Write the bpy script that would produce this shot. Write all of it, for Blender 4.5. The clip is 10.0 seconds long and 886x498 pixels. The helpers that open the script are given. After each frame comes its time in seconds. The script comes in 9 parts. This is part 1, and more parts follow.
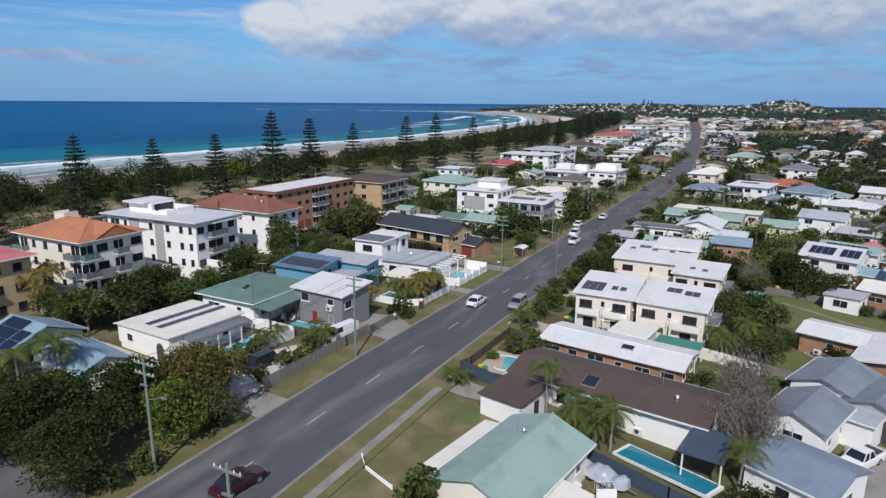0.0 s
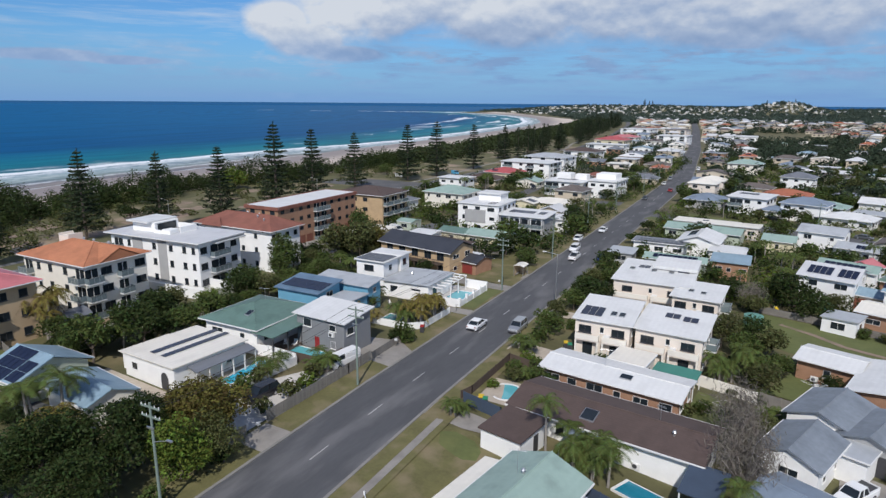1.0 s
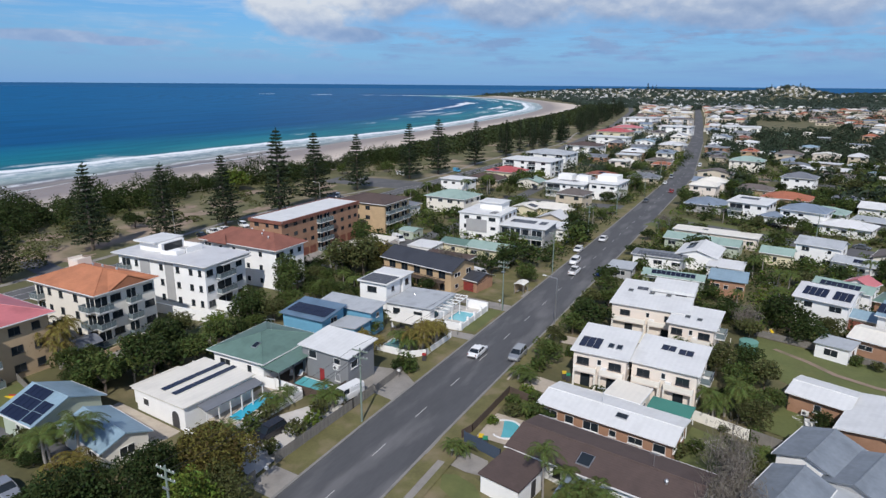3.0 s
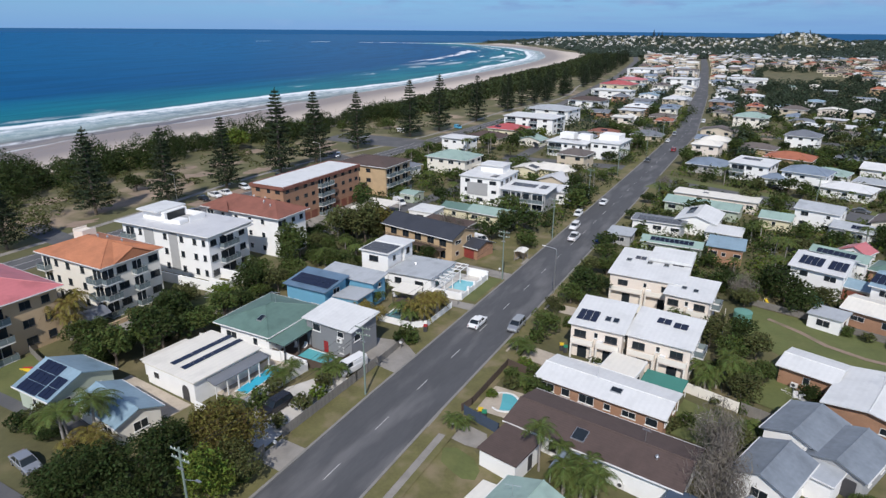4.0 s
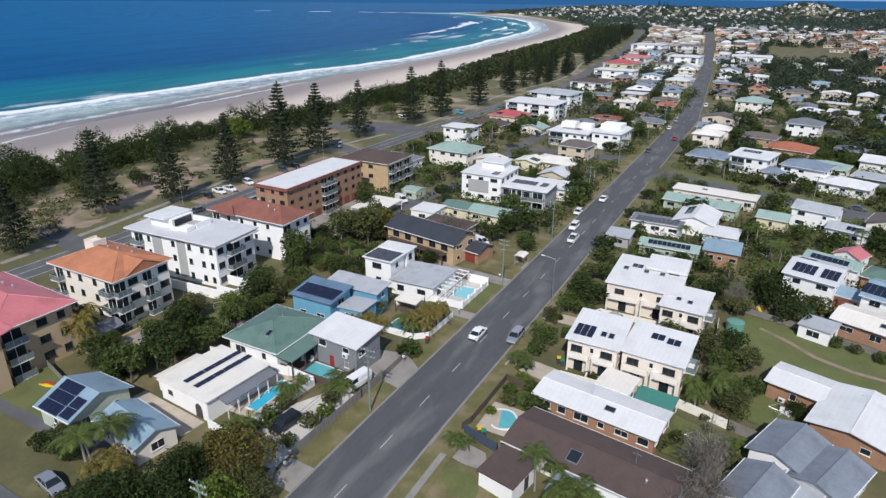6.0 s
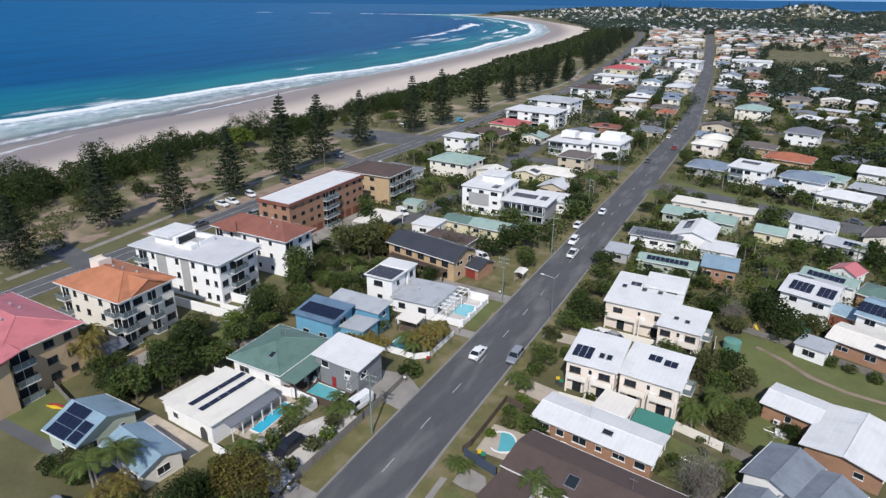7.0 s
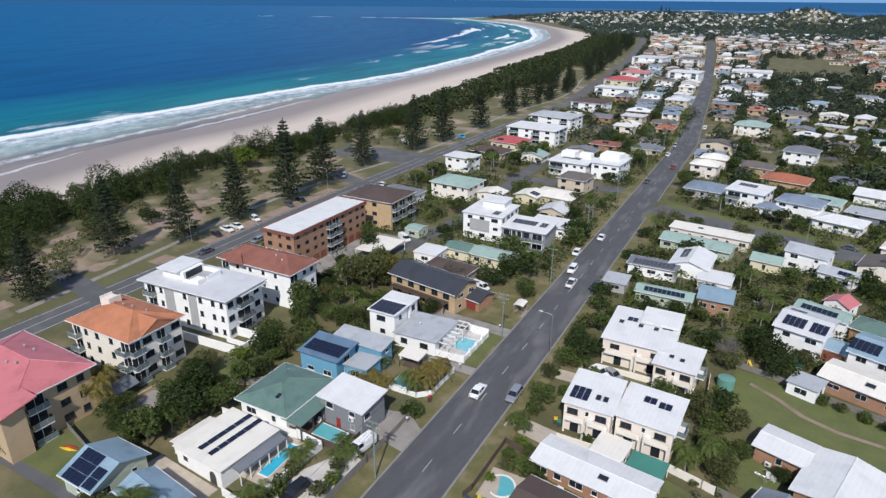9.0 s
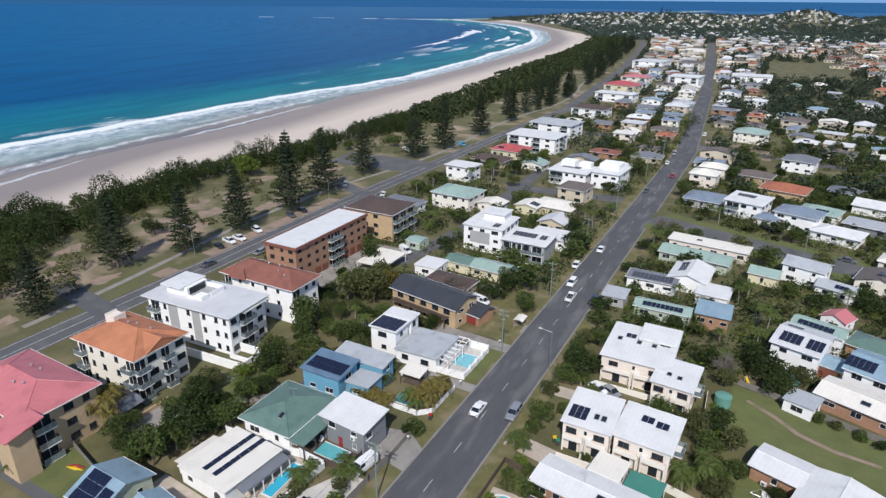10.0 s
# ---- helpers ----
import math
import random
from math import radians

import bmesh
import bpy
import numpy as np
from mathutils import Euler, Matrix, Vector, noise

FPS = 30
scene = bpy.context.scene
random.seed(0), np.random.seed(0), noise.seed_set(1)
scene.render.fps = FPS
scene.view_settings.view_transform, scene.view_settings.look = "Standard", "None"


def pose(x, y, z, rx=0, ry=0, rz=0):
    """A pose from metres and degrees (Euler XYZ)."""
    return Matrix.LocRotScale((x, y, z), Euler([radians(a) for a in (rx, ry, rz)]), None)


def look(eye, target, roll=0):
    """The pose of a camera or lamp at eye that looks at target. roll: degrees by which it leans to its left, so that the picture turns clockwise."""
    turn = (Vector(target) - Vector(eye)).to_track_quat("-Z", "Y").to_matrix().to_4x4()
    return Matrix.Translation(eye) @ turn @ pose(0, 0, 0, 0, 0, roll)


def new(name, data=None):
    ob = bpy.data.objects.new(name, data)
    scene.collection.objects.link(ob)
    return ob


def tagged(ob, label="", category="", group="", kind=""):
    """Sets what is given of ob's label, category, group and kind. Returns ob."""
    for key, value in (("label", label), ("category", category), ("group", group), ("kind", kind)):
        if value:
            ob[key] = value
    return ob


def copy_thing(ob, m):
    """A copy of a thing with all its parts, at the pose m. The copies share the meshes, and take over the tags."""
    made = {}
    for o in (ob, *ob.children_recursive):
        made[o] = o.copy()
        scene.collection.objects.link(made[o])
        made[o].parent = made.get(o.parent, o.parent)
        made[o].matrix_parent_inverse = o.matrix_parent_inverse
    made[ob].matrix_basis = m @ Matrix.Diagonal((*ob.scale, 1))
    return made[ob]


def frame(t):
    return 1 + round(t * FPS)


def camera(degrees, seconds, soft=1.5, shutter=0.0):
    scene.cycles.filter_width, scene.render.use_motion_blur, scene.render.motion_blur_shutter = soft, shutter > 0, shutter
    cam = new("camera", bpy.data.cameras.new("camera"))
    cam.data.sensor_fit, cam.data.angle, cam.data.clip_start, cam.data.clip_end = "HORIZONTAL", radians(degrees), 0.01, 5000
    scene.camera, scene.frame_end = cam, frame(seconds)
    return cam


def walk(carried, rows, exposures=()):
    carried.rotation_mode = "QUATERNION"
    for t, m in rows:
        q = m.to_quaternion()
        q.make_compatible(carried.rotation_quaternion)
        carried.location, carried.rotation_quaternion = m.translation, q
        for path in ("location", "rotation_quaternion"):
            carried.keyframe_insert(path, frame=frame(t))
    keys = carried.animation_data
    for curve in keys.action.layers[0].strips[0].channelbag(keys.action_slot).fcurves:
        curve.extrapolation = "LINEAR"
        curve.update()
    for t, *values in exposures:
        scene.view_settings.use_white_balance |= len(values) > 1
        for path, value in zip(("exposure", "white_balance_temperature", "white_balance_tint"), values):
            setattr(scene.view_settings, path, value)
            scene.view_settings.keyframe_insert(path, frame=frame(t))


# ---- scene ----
cam = camera(71.05, 10.0, 1.4)
PATH = [
    (0.0, 0.397, -0.094, 31.196, -13.366, -0.447, 27.375),
    (0.5, 0.406, -0.121, 33.155, -13.403, -0.442, 27.421),
    (1.0, 0.416, -0.148, 35.113, -13.390, -0.436, 27.466),
    (1.5, 0.426, -0.176, 37.070, -13.447, -0.431, 27.511),
    (2.0, 0.435, -0.203, 39.028, -13.440, -0.426, 27.554),
    (2.2, 0.439, -0.214, 39.810, -13.450, -0.424, 27.571),
    (3.3, 0.460, -0.273, 44.113, -16.200, -0.412, 27.663),
    (3.5, 0.463, -0.284, 44.896, -17.133, -0.410, 27.680),
    (4.0, 0.473, -0.311, 46.851, -19.570, -0.405, 27.720),
    (4.5, 0.482, -0.338, 48.806, -21.938, -0.400, 27.759),
    (5.0, 0.491, -0.365, 50.760, -22.265, -0.395, 27.798),
    (5.5, 0.501, -0.392, 52.713, -22.246, -0.390, 27.836),
    (7.0, 0.528, -0.472, 58.571, -22.197, -0.374, 27.943),
    (7.5, 0.538, -0.498, 60.523, -22.164, -0.369, 27.978),
    (8.0, 0.547, -0.525, 62.474, -22.150, -0.364, 28.011),
    (8.5, 0.556, -0.551, 64.425, -22.112, -0.358, 28.044),
    (9.0, 0.565, -0.578, 66.375, -22.082, -0.353, 28.075),
    (9.5, 0.574, -0.604, 68.325, -22.034, -0.348, 28.106),
    (10.0, 0.583, -0.630, 70.274, -22.083, -0.343, 28.136),
]
walk(cam, [(t, pose(x, y, z, 90 + pitch, lean, turn)) for t, x, y, z, pitch, lean, turn in PATH], [(0.0, -0.14), (2.2, -0.12), (5.0, 0.02), (10.0, 0.06)])

# ---- sun, sky and exposure ----
scene.view_settings.exposure = 0.0
SUN_FROM = Vector((0.34, -0.94, 1.0)).normalized()
world = bpy.data.worlds.new("sky")
scene.world = world
world.use_nodes = True
wn, wl = world.node_tree.nodes, world.node_tree.links
wn.clear()
sky = wn.new("ShaderNodeTexSky")
sky.sky_type, sky.sun_disc = "NISHITA", False
sky.sun_elevation = math.asin(SUN_FROM.z)
sky.sun_rotation = math.atan2(SUN_FROM.x, SUN_FROM.y)
sky.air_density, sky.dust_density, sky.ozone_density = 1.0, 0.2, 4.0
sky_bg = wn.new("ShaderNodeBackground")
sky_bg.inputs[1].default_value = 0.077
tint = wn.new("ShaderNodeMix")
tint.data_type, tint.blend_type = "RGBA", "MULTIPLY"
tint.inputs[0].default_value = 1.0
wl.new(sky.outputs[0], tint.inputs[6])
tint.inputs[7].default_value = (0.58, 0.98, 1.42, 1)
wl.new(tint.outputs[2], sky_bg.inputs[0])
geo = wn.new("ShaderNodeTexCoord")
sep = wn.new("ShaderNodeSeparateXYZ")
wl.new(geo.outputs["Generated"], sep.inputs[0])


def wmath(op, a, b=None, clamp=False):
    n = wn.new("ShaderNodeMath")
    n.operation, n.use_clamp = op, clamp
    for i, s in enumerate((a, b)):
        if s is None:
            continue
        if isinstance(s, (int, float)):
            n.inputs[i].default_value = s
        else:
            wl.new(s, n.inputs[i])
    return n.outputs[0]


# clouds: a cumulus bank with flat grey bases over the land, a lone puff towards the sea, thin streaks and small puffs low down
def wnoise(scale, detail, rough, stretch, lift=0.0):
    mapping = wn.new("ShaderNodeMapping")
    mapping.inputs["Location"].default_value = (0.35, 1.9, lift)
    mapping.inputs["Scale"].default_value = stretch
    wl.new(geo.outputs["Generated"], mapping.inputs[0])
    n = wn.new("ShaderNodeTexNoise")
    n.inputs["Scale"].default_value, n.inputs["Detail"].default_value, n.inputs["Roughness"].default_value = scale, detail, rough
    wl.new(mapping.outputs[0], n.inputs["Vector"])
    return n.outputs[0]


def wramp(value, stops):
    n = wn.new("ShaderNodeValToRGB")
    while len(n.color_ramp.elements) < len(stops):
        n.color_ramp.elements.new(0.5)
    for e, (p, c) in zip(n.color_ramp.elements, stops):
        e.position, e.color = p, (*c, 1)
    wl.new(value, n.inputs[0])
    return n.outputs[0]


bearing = wmath("ARCTAN2", wmath("MULTIPLY", sep.outputs[0], -1.0), sep.outputs[1])
lift_z = sep.outputs[2]


def heap(b0, z0, rb, rz):
    """A rounded mass of cloud: plus inside, minus outside."""
    p = wmath("DIVIDE", wmath("SUBTRACT", bearing, b0), rb)
    q = wmath("DIVIDE", wmath("SUBTRACT", lift_z, z0), rz)
    return wmath("SUBTRACT", 1.0, wmath("SQRT", wmath("ADD", wmath("MULTIPLY", p, p), wmath("MULTIPLY", q, q))))


billow_a = wnoise(5.2, 8, 0.52, (1, 1, 1.7))
billow_b = wnoise(5.2, 8, 0.52, (1, 1, 1.7), 0.018)
rough_edge = wmath("MULTIPLY", wmath("SUBTRACT", billow_a, 0.48), 1.9)
bank = heap(0.40, 0.150, 0.36, 0.105)
for k in ((-0.02, 0.155, 0.46, 0.10), (-0.55, 0.22, 0.5, 0.12), (0.25, 0.34, 0.8, 0.16), (-1.6, 0.3, 0.7, 0.2), (2.6, 0.35, 0.9, 0.2)):
    bank = wmath("MAXIMUM", bank, heap(*k))
bank = wmath("SUBTRACT", bank, wmath("MULTIPLY", wmath("DIVIDE", wmath("SUBTRACT", 0.076, lift_z), 0.02, True), 0.9))
puff = heap(0.735, 0.114, 0.060, 0.038)
for k in ((0.69, 0.088, 0.07, 0.028), (0.615, 0.068, 0.08, 0.016), (1.04, 0.056, 0.09, 0.010), (0.93, 0.052, 0.06, 0.007)):
    puff = wmath("MAXIMUM", puff, heap(*k))
heaped = wmath("ADD", wmath("MAXIMUM", bank, puff), rough_edge)
mask = wramp(heaped, [(0.02, (0, 0, 0)), (0.34, (1, 1, 1))])
relief = wmath("MULTIPLY", wmath("SUBTRACT", billow_a, billow_b), 4.5)
sunlit = wmath("ADD", wmath("MULTIPLY", wmath("DIVIDE", wmath("SUBTRACT", lift_z, 0.068), 0.070, True), 0.72), wmath("ADD", relief, 0.06))
sunlit = wmath("ADD", sunlit, wmath("MULTIPLY", wmath("DIVIDE", wmath("SUBTRACT", bearing, 0.56), 0.08, True), 0.42))
tone = wramp(sunlit, [(0.0, (0.30, 0.42, 0.66)), (0.42, (0.46, 0.57, 0.78)), (0.95, (0.84, 0.89, 0.97))])
cloud_bg = wn.new("ShaderNodeBackground")
wl.new(tone, cloud_bg.inputs[0])
cloud_bg.inputs[1].default_value = 0.86
# small puffs and thin streaks in a low belt
belt = wmath("MULTIPLY", wmath("DIVIDE", wmath("SUBTRACT", lift_z, 0.016), 0.02, True), wmath("DIVIDE", wmath("SUBTRACT", 0.092, lift_z), 0.02, True))
inland = wmath("ADD", 0.45, wmath("MULTIPLY", wmath("DIVIDE", wmath("SUBTRACT", 0.95, bearing), 0.5, True), 0.55))
small = wmath("MULTIPLY", wramp(wnoise(13.0, 7, 0.6, (1, 1, 6.0)), [(0.46, (0, 0, 0)), (0.62, (0.88, 0.88, 0.88))]), wmath("MULTIPLY", belt, inland))
streaks = wmath("MULTIPLY", wramp(wnoise(5.0, 6, 0.6, (1, 1, 14)), [(0.46, (0, 0, 0)), (0.66, (0.70, 0.70, 0.70))]), inland)
mix_c = wn.new("ShaderNodeMixShader")
wl.new(wmath("MAXIMUM", wmath("MULTIPLY", mask, 0.95), wmath("MAXIMUM", small, streaks)), mix_c.inputs[0])
wl.new(sky_bg.outputs[0], mix_c.inputs[1])
wl.new(cloud_bg.outputs[0], mix_c.inputs[2])
# pale veil towards the horizon
veil_bg = wn.new("ShaderNodeBackground")
veil_bg.inputs[0].default_value, veil_bg.inputs[1].default_value = (0.225, 0.45, 0.87, 1), 0.84
mix_v = wn.new("ShaderNodeMixShader")
wl.new(wramp(sep.outputs[2], [(0.0, (0.85, 0.85, 0.85)), (0.10, (0.0, 0.0, 0.0))]), mix_v.inputs[0])
wl.new(mix_c.outputs[0], mix_v.inputs[1])
wl.new(veil_bg.outputs[0], mix_v.inputs[2])
# below the horizon the open sea goes on
sea_bg = wn.new("ShaderNodeBackground")
sea_bg.inputs[0].default_value, sea_bg.inputs[1].default_value = (0.030, 0.125, 0.31, 1), 1.0
mix_s = wn.new("ShaderNodeMixShader")
wl.new(wmath("LESS_THAN", sep.outputs[2], -0.0032), mix_s.inputs[0])
wl.new(mix_v.outputs[0], mix_s.inputs[1])
wl.new(sea_bg.outputs[0], mix_s.inputs[2])
wout = wn.new("ShaderNodeOutputWorld")
wl.new(mix_s.outputs[0], wout.inputs[0])

sun = new("sun", bpy.data.lights.new("sun", "SUN"))
sun.data.energy, sun.data.angle, sun.data.color = 4.2, radians(0.53), (1.0, 0.96, 0.915)
sun.matrix_world = look(SUN_FROM * 100, (0, 0, 0))


# ---- materials ----
def mat(name, colour, rough=0.7, metal=0.0, vary=0.18, size=3.0, grain=0.25, bump=0.0, stripes=0.0, stripe_axis=0, spec=0.5, island=0.0, per_object=0.0, stain=None, along=1.0):
    """A surface with large blotches (size, metres), fine grain (metres), and if asked relief, ribs, stains and a shift from piece to piece."""
    m = bpy.data.materials.new(name)
    m.use_nodes = True
    n, l = m.node_tree.nodes, m.node_tree.links
    b = n["Principled BSDF"]
    b.inputs["Roughness"].default_value, b.inputs["Metallic"].default_value = rough, metal
    b.inputs["Specular IOR Level"].default_value = spec
    co = n.new("ShaderNodeTexCoord")

    place = co.outputs["Object"]
    if along != 1.0:
        mp = n.new("ShaderNodeMapping")
        mp.inputs["Scale"].default_value = (1, along, 1)
        l.new(place, mp.inputs[0])
        place = mp.outputs[0]

    def noise_at(s, detail=4):
        t = n.new("ShaderNodeTexNoise")
        t.inputs["Scale"].default_value, t.inputs["Detail"].default_value = 1.0 / s, detail
        l.new(place, t.inputs["Vector"])
        return t.outputs[0]

    def math_node(op, a, c):
        k = n.new("ShaderNodeMath")
        k.operation = op
        for i, s in enumerate((a, c)):
            if isinstance(s, (int, float)):
                k.inputs[i].default_value = s
            else:
                l.new(s, k.inputs[i])
        return k.outputs[0]

    big, fine = noise_at(size), noise_at(grain, 2)
    value = math_node("ADD", math_node("MULTIPLY", math_node("SUBTRACT", big, 0.5), 2.6 * vary), math_node("MULTIPLY", math_node("SUBTRACT", fine, 0.5), 1.4 * vary))
    if island:
        g = n.new("ShaderNodeNewGeometry")
        value = math_node("ADD", value, math_node("MULTIPLY", math_node("SUBTRACT", g.outputs["Random Per Island"], 0.5), 2 * island))
    if per_object:
        o = n.new("ShaderNodeObjectInfo")
        value = math_node("ADD", value, math_node("MULTIPLY", math_node("SUBTRACT", o.outputs["Random"], 0.5), 2 * per_object))
    ribs = None
    if stripes:
        sp = n.new("ShaderNodeSeparateXYZ")
        l.new(co.outputs["Object"], sp.inputs[0])
        ribs = math_node("SINE", math_node("MULTIPLY", sp.outputs[stripe_axis], 2 * math.pi / stripes), 0)
        value = math_node("ADD", value, math_node("MULTIPLY", ribs, 0.016))
    hsv = n.new("ShaderNodeHueSaturation")
    hsv.inputs["Color"].default_value = (*colour, 1)
    l.new(math_node("ADD", value, 1.0), hsv.inputs["Value"])
    out = hsv.outputs[0]
    if island:
        hue = math_node("ADD", math_node("MULTIPLY", math_node("SUBTRACT", g.outputs["Random Per Island"], 0.5), 0.07), 0.5)
        l.new(hue, hsv.inputs["Hue"])
    if stain:
        other, amount_, size_ = stain
        r = n.new("ShaderNodeValToRGB")
        r.color_ramp.elements[0].position, r.color_ramp.elements[1].position = 0.5, 0.68
        l.new(noise_at(size_, 6), r.inputs[0])
        mx = n.new("ShaderNodeMix")
        mx.data_type = "RGBA"
        l.new(math_node("MULTIPLY", r.outputs[0], amount_), mx.inputs[0])
        l.new(out, mx.inputs[6])
        mx.inputs[7].default_value = (*other, 1)
        out = mx.outputs[2]
    l.new(out, b.inputs["Base Color"])
    if bump:
        bp = n.new("ShaderNodeBump")
        bp.inputs["Strength"].default_value, bp.inputs["Distance"].default_value = 0.6, bump
        l.new(ribs if ribs is not None else fine, bp.inputs["Height"])
        l.new(bp.outputs[0], b.inputs["Normal"])
    return m


def leaf_mat(name, colour, vary=0.3, glow=0.13):
    """Leaves: light passes through them, each clump has its own shade."""
    m = mat(name, colour, 0.6, vary=0.25, size=5.0, grain=0.6, island=vary, per_object=0.14, spec=0.1)
    n, l = m.node_tree.nodes, m.node_tree.links
    b = n["Principled BSDF"]
    tr = n.new("ShaderNodeBsdfTranslucent")
    l.new(b.inputs["Base Color"].links[0].from_socket, tr.inputs[0])
    mx = n.new("ShaderNodeMixShader")
    mx.inputs[0].default_value = glow
    l.new(b.outputs[0], mx.inputs[1])
    l.new(tr.outputs[0], mx.inputs[2])
    l.new(mx.outputs[0], n["Material Output"].inputs[0])
    return m


GRASS = mat("grass", (0.094, 0.089, 0.036), 0.9, vary=0.30, size=7, grain=0.7, bump=0.03, stain=((0.20, 0.16, 0.085), 0.75, 9.0))
LAWN = mat("lawn", (0.104, 0.120, 0.038), 0.9, vary=0.22, size=4, grain=0.5, bump=0.03, stain=((0.15, 0.15, 0.05), 0.5, 5.0))
VERGE = mat("verge_grass", (0.126, 0.116, 0.043), 0.9, vary=0.28, size=2.2, grain=0.35, bump=0.03, stain=((0.215, 0.17, 0.10), 0.9, 4.0))
PARK = mat("park_grass", (0.108, 0.104, 0.044), 0.9, vary=0.28, size=12, grain=0.9, bump=0.03, stain=((0.33, 0.25, 0.18), 1.0, 19.0))
ASPHALT = mat("asphalt", (0.078, 0.079, 0.084), 0.85, vary=0.18, size=2.2, grain=0.35, bump=0.01, stain=((0.145, 0.142, 0.145), 0.85, 2.9), along=0.22)
SIDE_ASPHALT = mat("side_asphalt", (0.095, 0.095, 0.098), 0.85, vary=0.18, size=5, grain=0.3, stain=((0.15, 0.145, 0.14), 0.6, 6.0))
CONCRETE = mat("concrete", (0.27, 0.25, 0.225), 0.85, vary=0.18, size=2.5, grain=0.3, stain=((0.17, 0.155, 0.14), 0.6, 3.0))
KERB = mat("kerb_concrete", (0.22, 0.21, 0.195), 0.85, vary=0.2, size=1.5, grain=0.2)
PAINT = mat("road_paint", (0.43, 0.425, 0.41), 0.7, vary=0.2, size=1.0, grain=0.15)
PAVING = mat("paving", (0.42, 0.36, 0.29), 0.8, vary=0.2, size=2.0, grain=0.4)
GRAVEL = mat("white_gravel", (0.52, 0.49, 0.45), 0.9, vary=0.2, size=2.0, grain=0.15)
WALLS = {k: mat("wall_" + k, c, 0.75, vary=v, size=2.5, grain=0.2, stain=(tuple(0.8 * q for q in c), 0.25, 2.2)) for k, c, v in (
    ("white", (0.82, 0.815, 0.80), 0.05), ("cream", (0.76, 0.72, 0.64), 0.06), ("beige", (0.55, 0.47, 0.36), 0.1), ("grey", (0.20, 0.205, 0.215), 0.1),
    ("midgrey", (0.36, 0.36, 0.36), 0.1), ("blue", (0.13, 0.33, 0.47), 0.1), ("pink", (0.72, 0.64, 0.56), 0.06), ("tan", (0.47, 0.345, 0.215), 0.1), ("green", (0.42, 0.47, 0.38), 0.1), ("paleyellow", (0.66, 0.60, 0.42), 0.08))}
BRICK = mat("brick", (0.33, 0.185, 0.115), 0.85, vary=0.22, size=1.6, grain=0.16, stripes=0.086, stripe_axis=2)
BRICK_TAN = mat("tan_brick", (0.46, 0.33, 0.195), 0.85, vary=0.2, size=1.6, grain=0.16, stripes=0.086, stripe_axis=2)
WALLS["brick"], WALLS["tanbrick"] = BRICK, BRICK_TAN
ROOFS = {}
for k, c, r, v in (("white", (0.65, 0.65, 0.64), 0.5, 0.09), ("offwhite", (0.73, 0.69, 0.61), 0.5, 0.06), ("paleblue", (0.235, 0.335, 0.405), 0.45, 0.18), ("blue", (0.12, 0.19, 0.27), 0.45, 0.2),
                   ("grey", (0.40, 0.42, 0.44), 0.5, 0.12), ("palegrey", (0.56, 0.56, 0.565), 0.5, 0.08), ("darkgrey", (0.16, 0.17, 0.19), 0.5, 0.15), ("bluegrey", (0.19, 0.235, 0.295), 0.5, 0.16), ("slate", (0.19, 0.215, 0.245), 0.5, 0.3), ("charcoal", (0.045, 0.048, 0.058), 0.5, 0.15), ("green", (0.115, 0.19, 0.16), 0.5, 0.14), ("palegreen", (0.28, 0.38, 0.335), 0.5, 0.1),
                   ("pinkred", (0.50, 0.16, 0.17), 0.5, 0.1), ("red", (0.42, 0.085, 0.085), 0.5, 0.12)):
    ROOFS[k] = mat("roof_sheet_" + k, c, r, vary=v, size=3.5, grain=0.5, stripes=0.76, stripe_axis=0, bump=0.002, stain=(tuple(q * (0.84 if c[1] > 0.55 else 0.66) for q in c), 0.6, 2.4))
for k, c in (("orange", (0.43, 0.17, 0.085)), ("terracotta", (0.36, 0.125, 0.07)), ("brown", (0.085, 0.058, 0.05)), ("redbrown", (0.22, 0.085, 0.06)), ("browngrey", (0.13, 0.11, 0.10))):
    ROOFS[k] = mat("roof_tile_" + k, c, 0.8, vary=0.2, size=2.2, grain=0.35, stripes=0.33, stripe_axis=1, bump=0.006, stain=(tuple(q * 0.6 for q in c), 0.5, 2.5))
TRIM = mat("white_trim", (0.72, 0.71, 0.69), 0.5, vary=0.06)
DARK_TRIM = mat("dark_trim", (0.05, 0.05, 0.055), 0.5, vary=0.1)
GLASS = mat("window_glass", (0.018, 0.024, 0.030), 0.1, vary=0.2, size=1.2, spec=0.45)
BALUSTER = mat("balustrade_glass", (0.16, 0.20, 0.21), 0.12, vary=0.1, spec=0.7)
PANEL = mat("solar_cells", (0.012, 0.016, 0.035), 0.18, vary=0.2, size=1.0, stripes=0.17, stripe_axis=0, spec=0.6)
ALU = mat("aluminium", (0.55, 0.56, 0.57), 0.35, 0.8, vary=0.08)
TIMBER = mat("grey_timber", (0.20, 0.185, 0.165), 0.85, vary=0.25, size=1.5, grain=0.15, per_object=0.15)
TIMBER_DARK = mat("dark_timber", (0.09, 0.065, 0.05), 0.8, vary=0.25, size=1.5, grain=0.15)
POLE_WOOD = mat("pole_timber", (0.17, 0.215, 0.185), 0.85, vary=0.2, size=0.8, grain=0.1)
BARK = mat("bark", (0.12, 0.095, 0.075), 0.9, vary=0.25, size=0.8, grain=0.15, bump=0.03)
PALE_BARK = mat("pale_bark", (0.27, 0.245, 0.22), 0.9, vary=0.25, size=0.8, grain=0.15)
RUBBER = mat("rubber", (0.02, 0.02, 0.02), 0.8, vary=0.15)
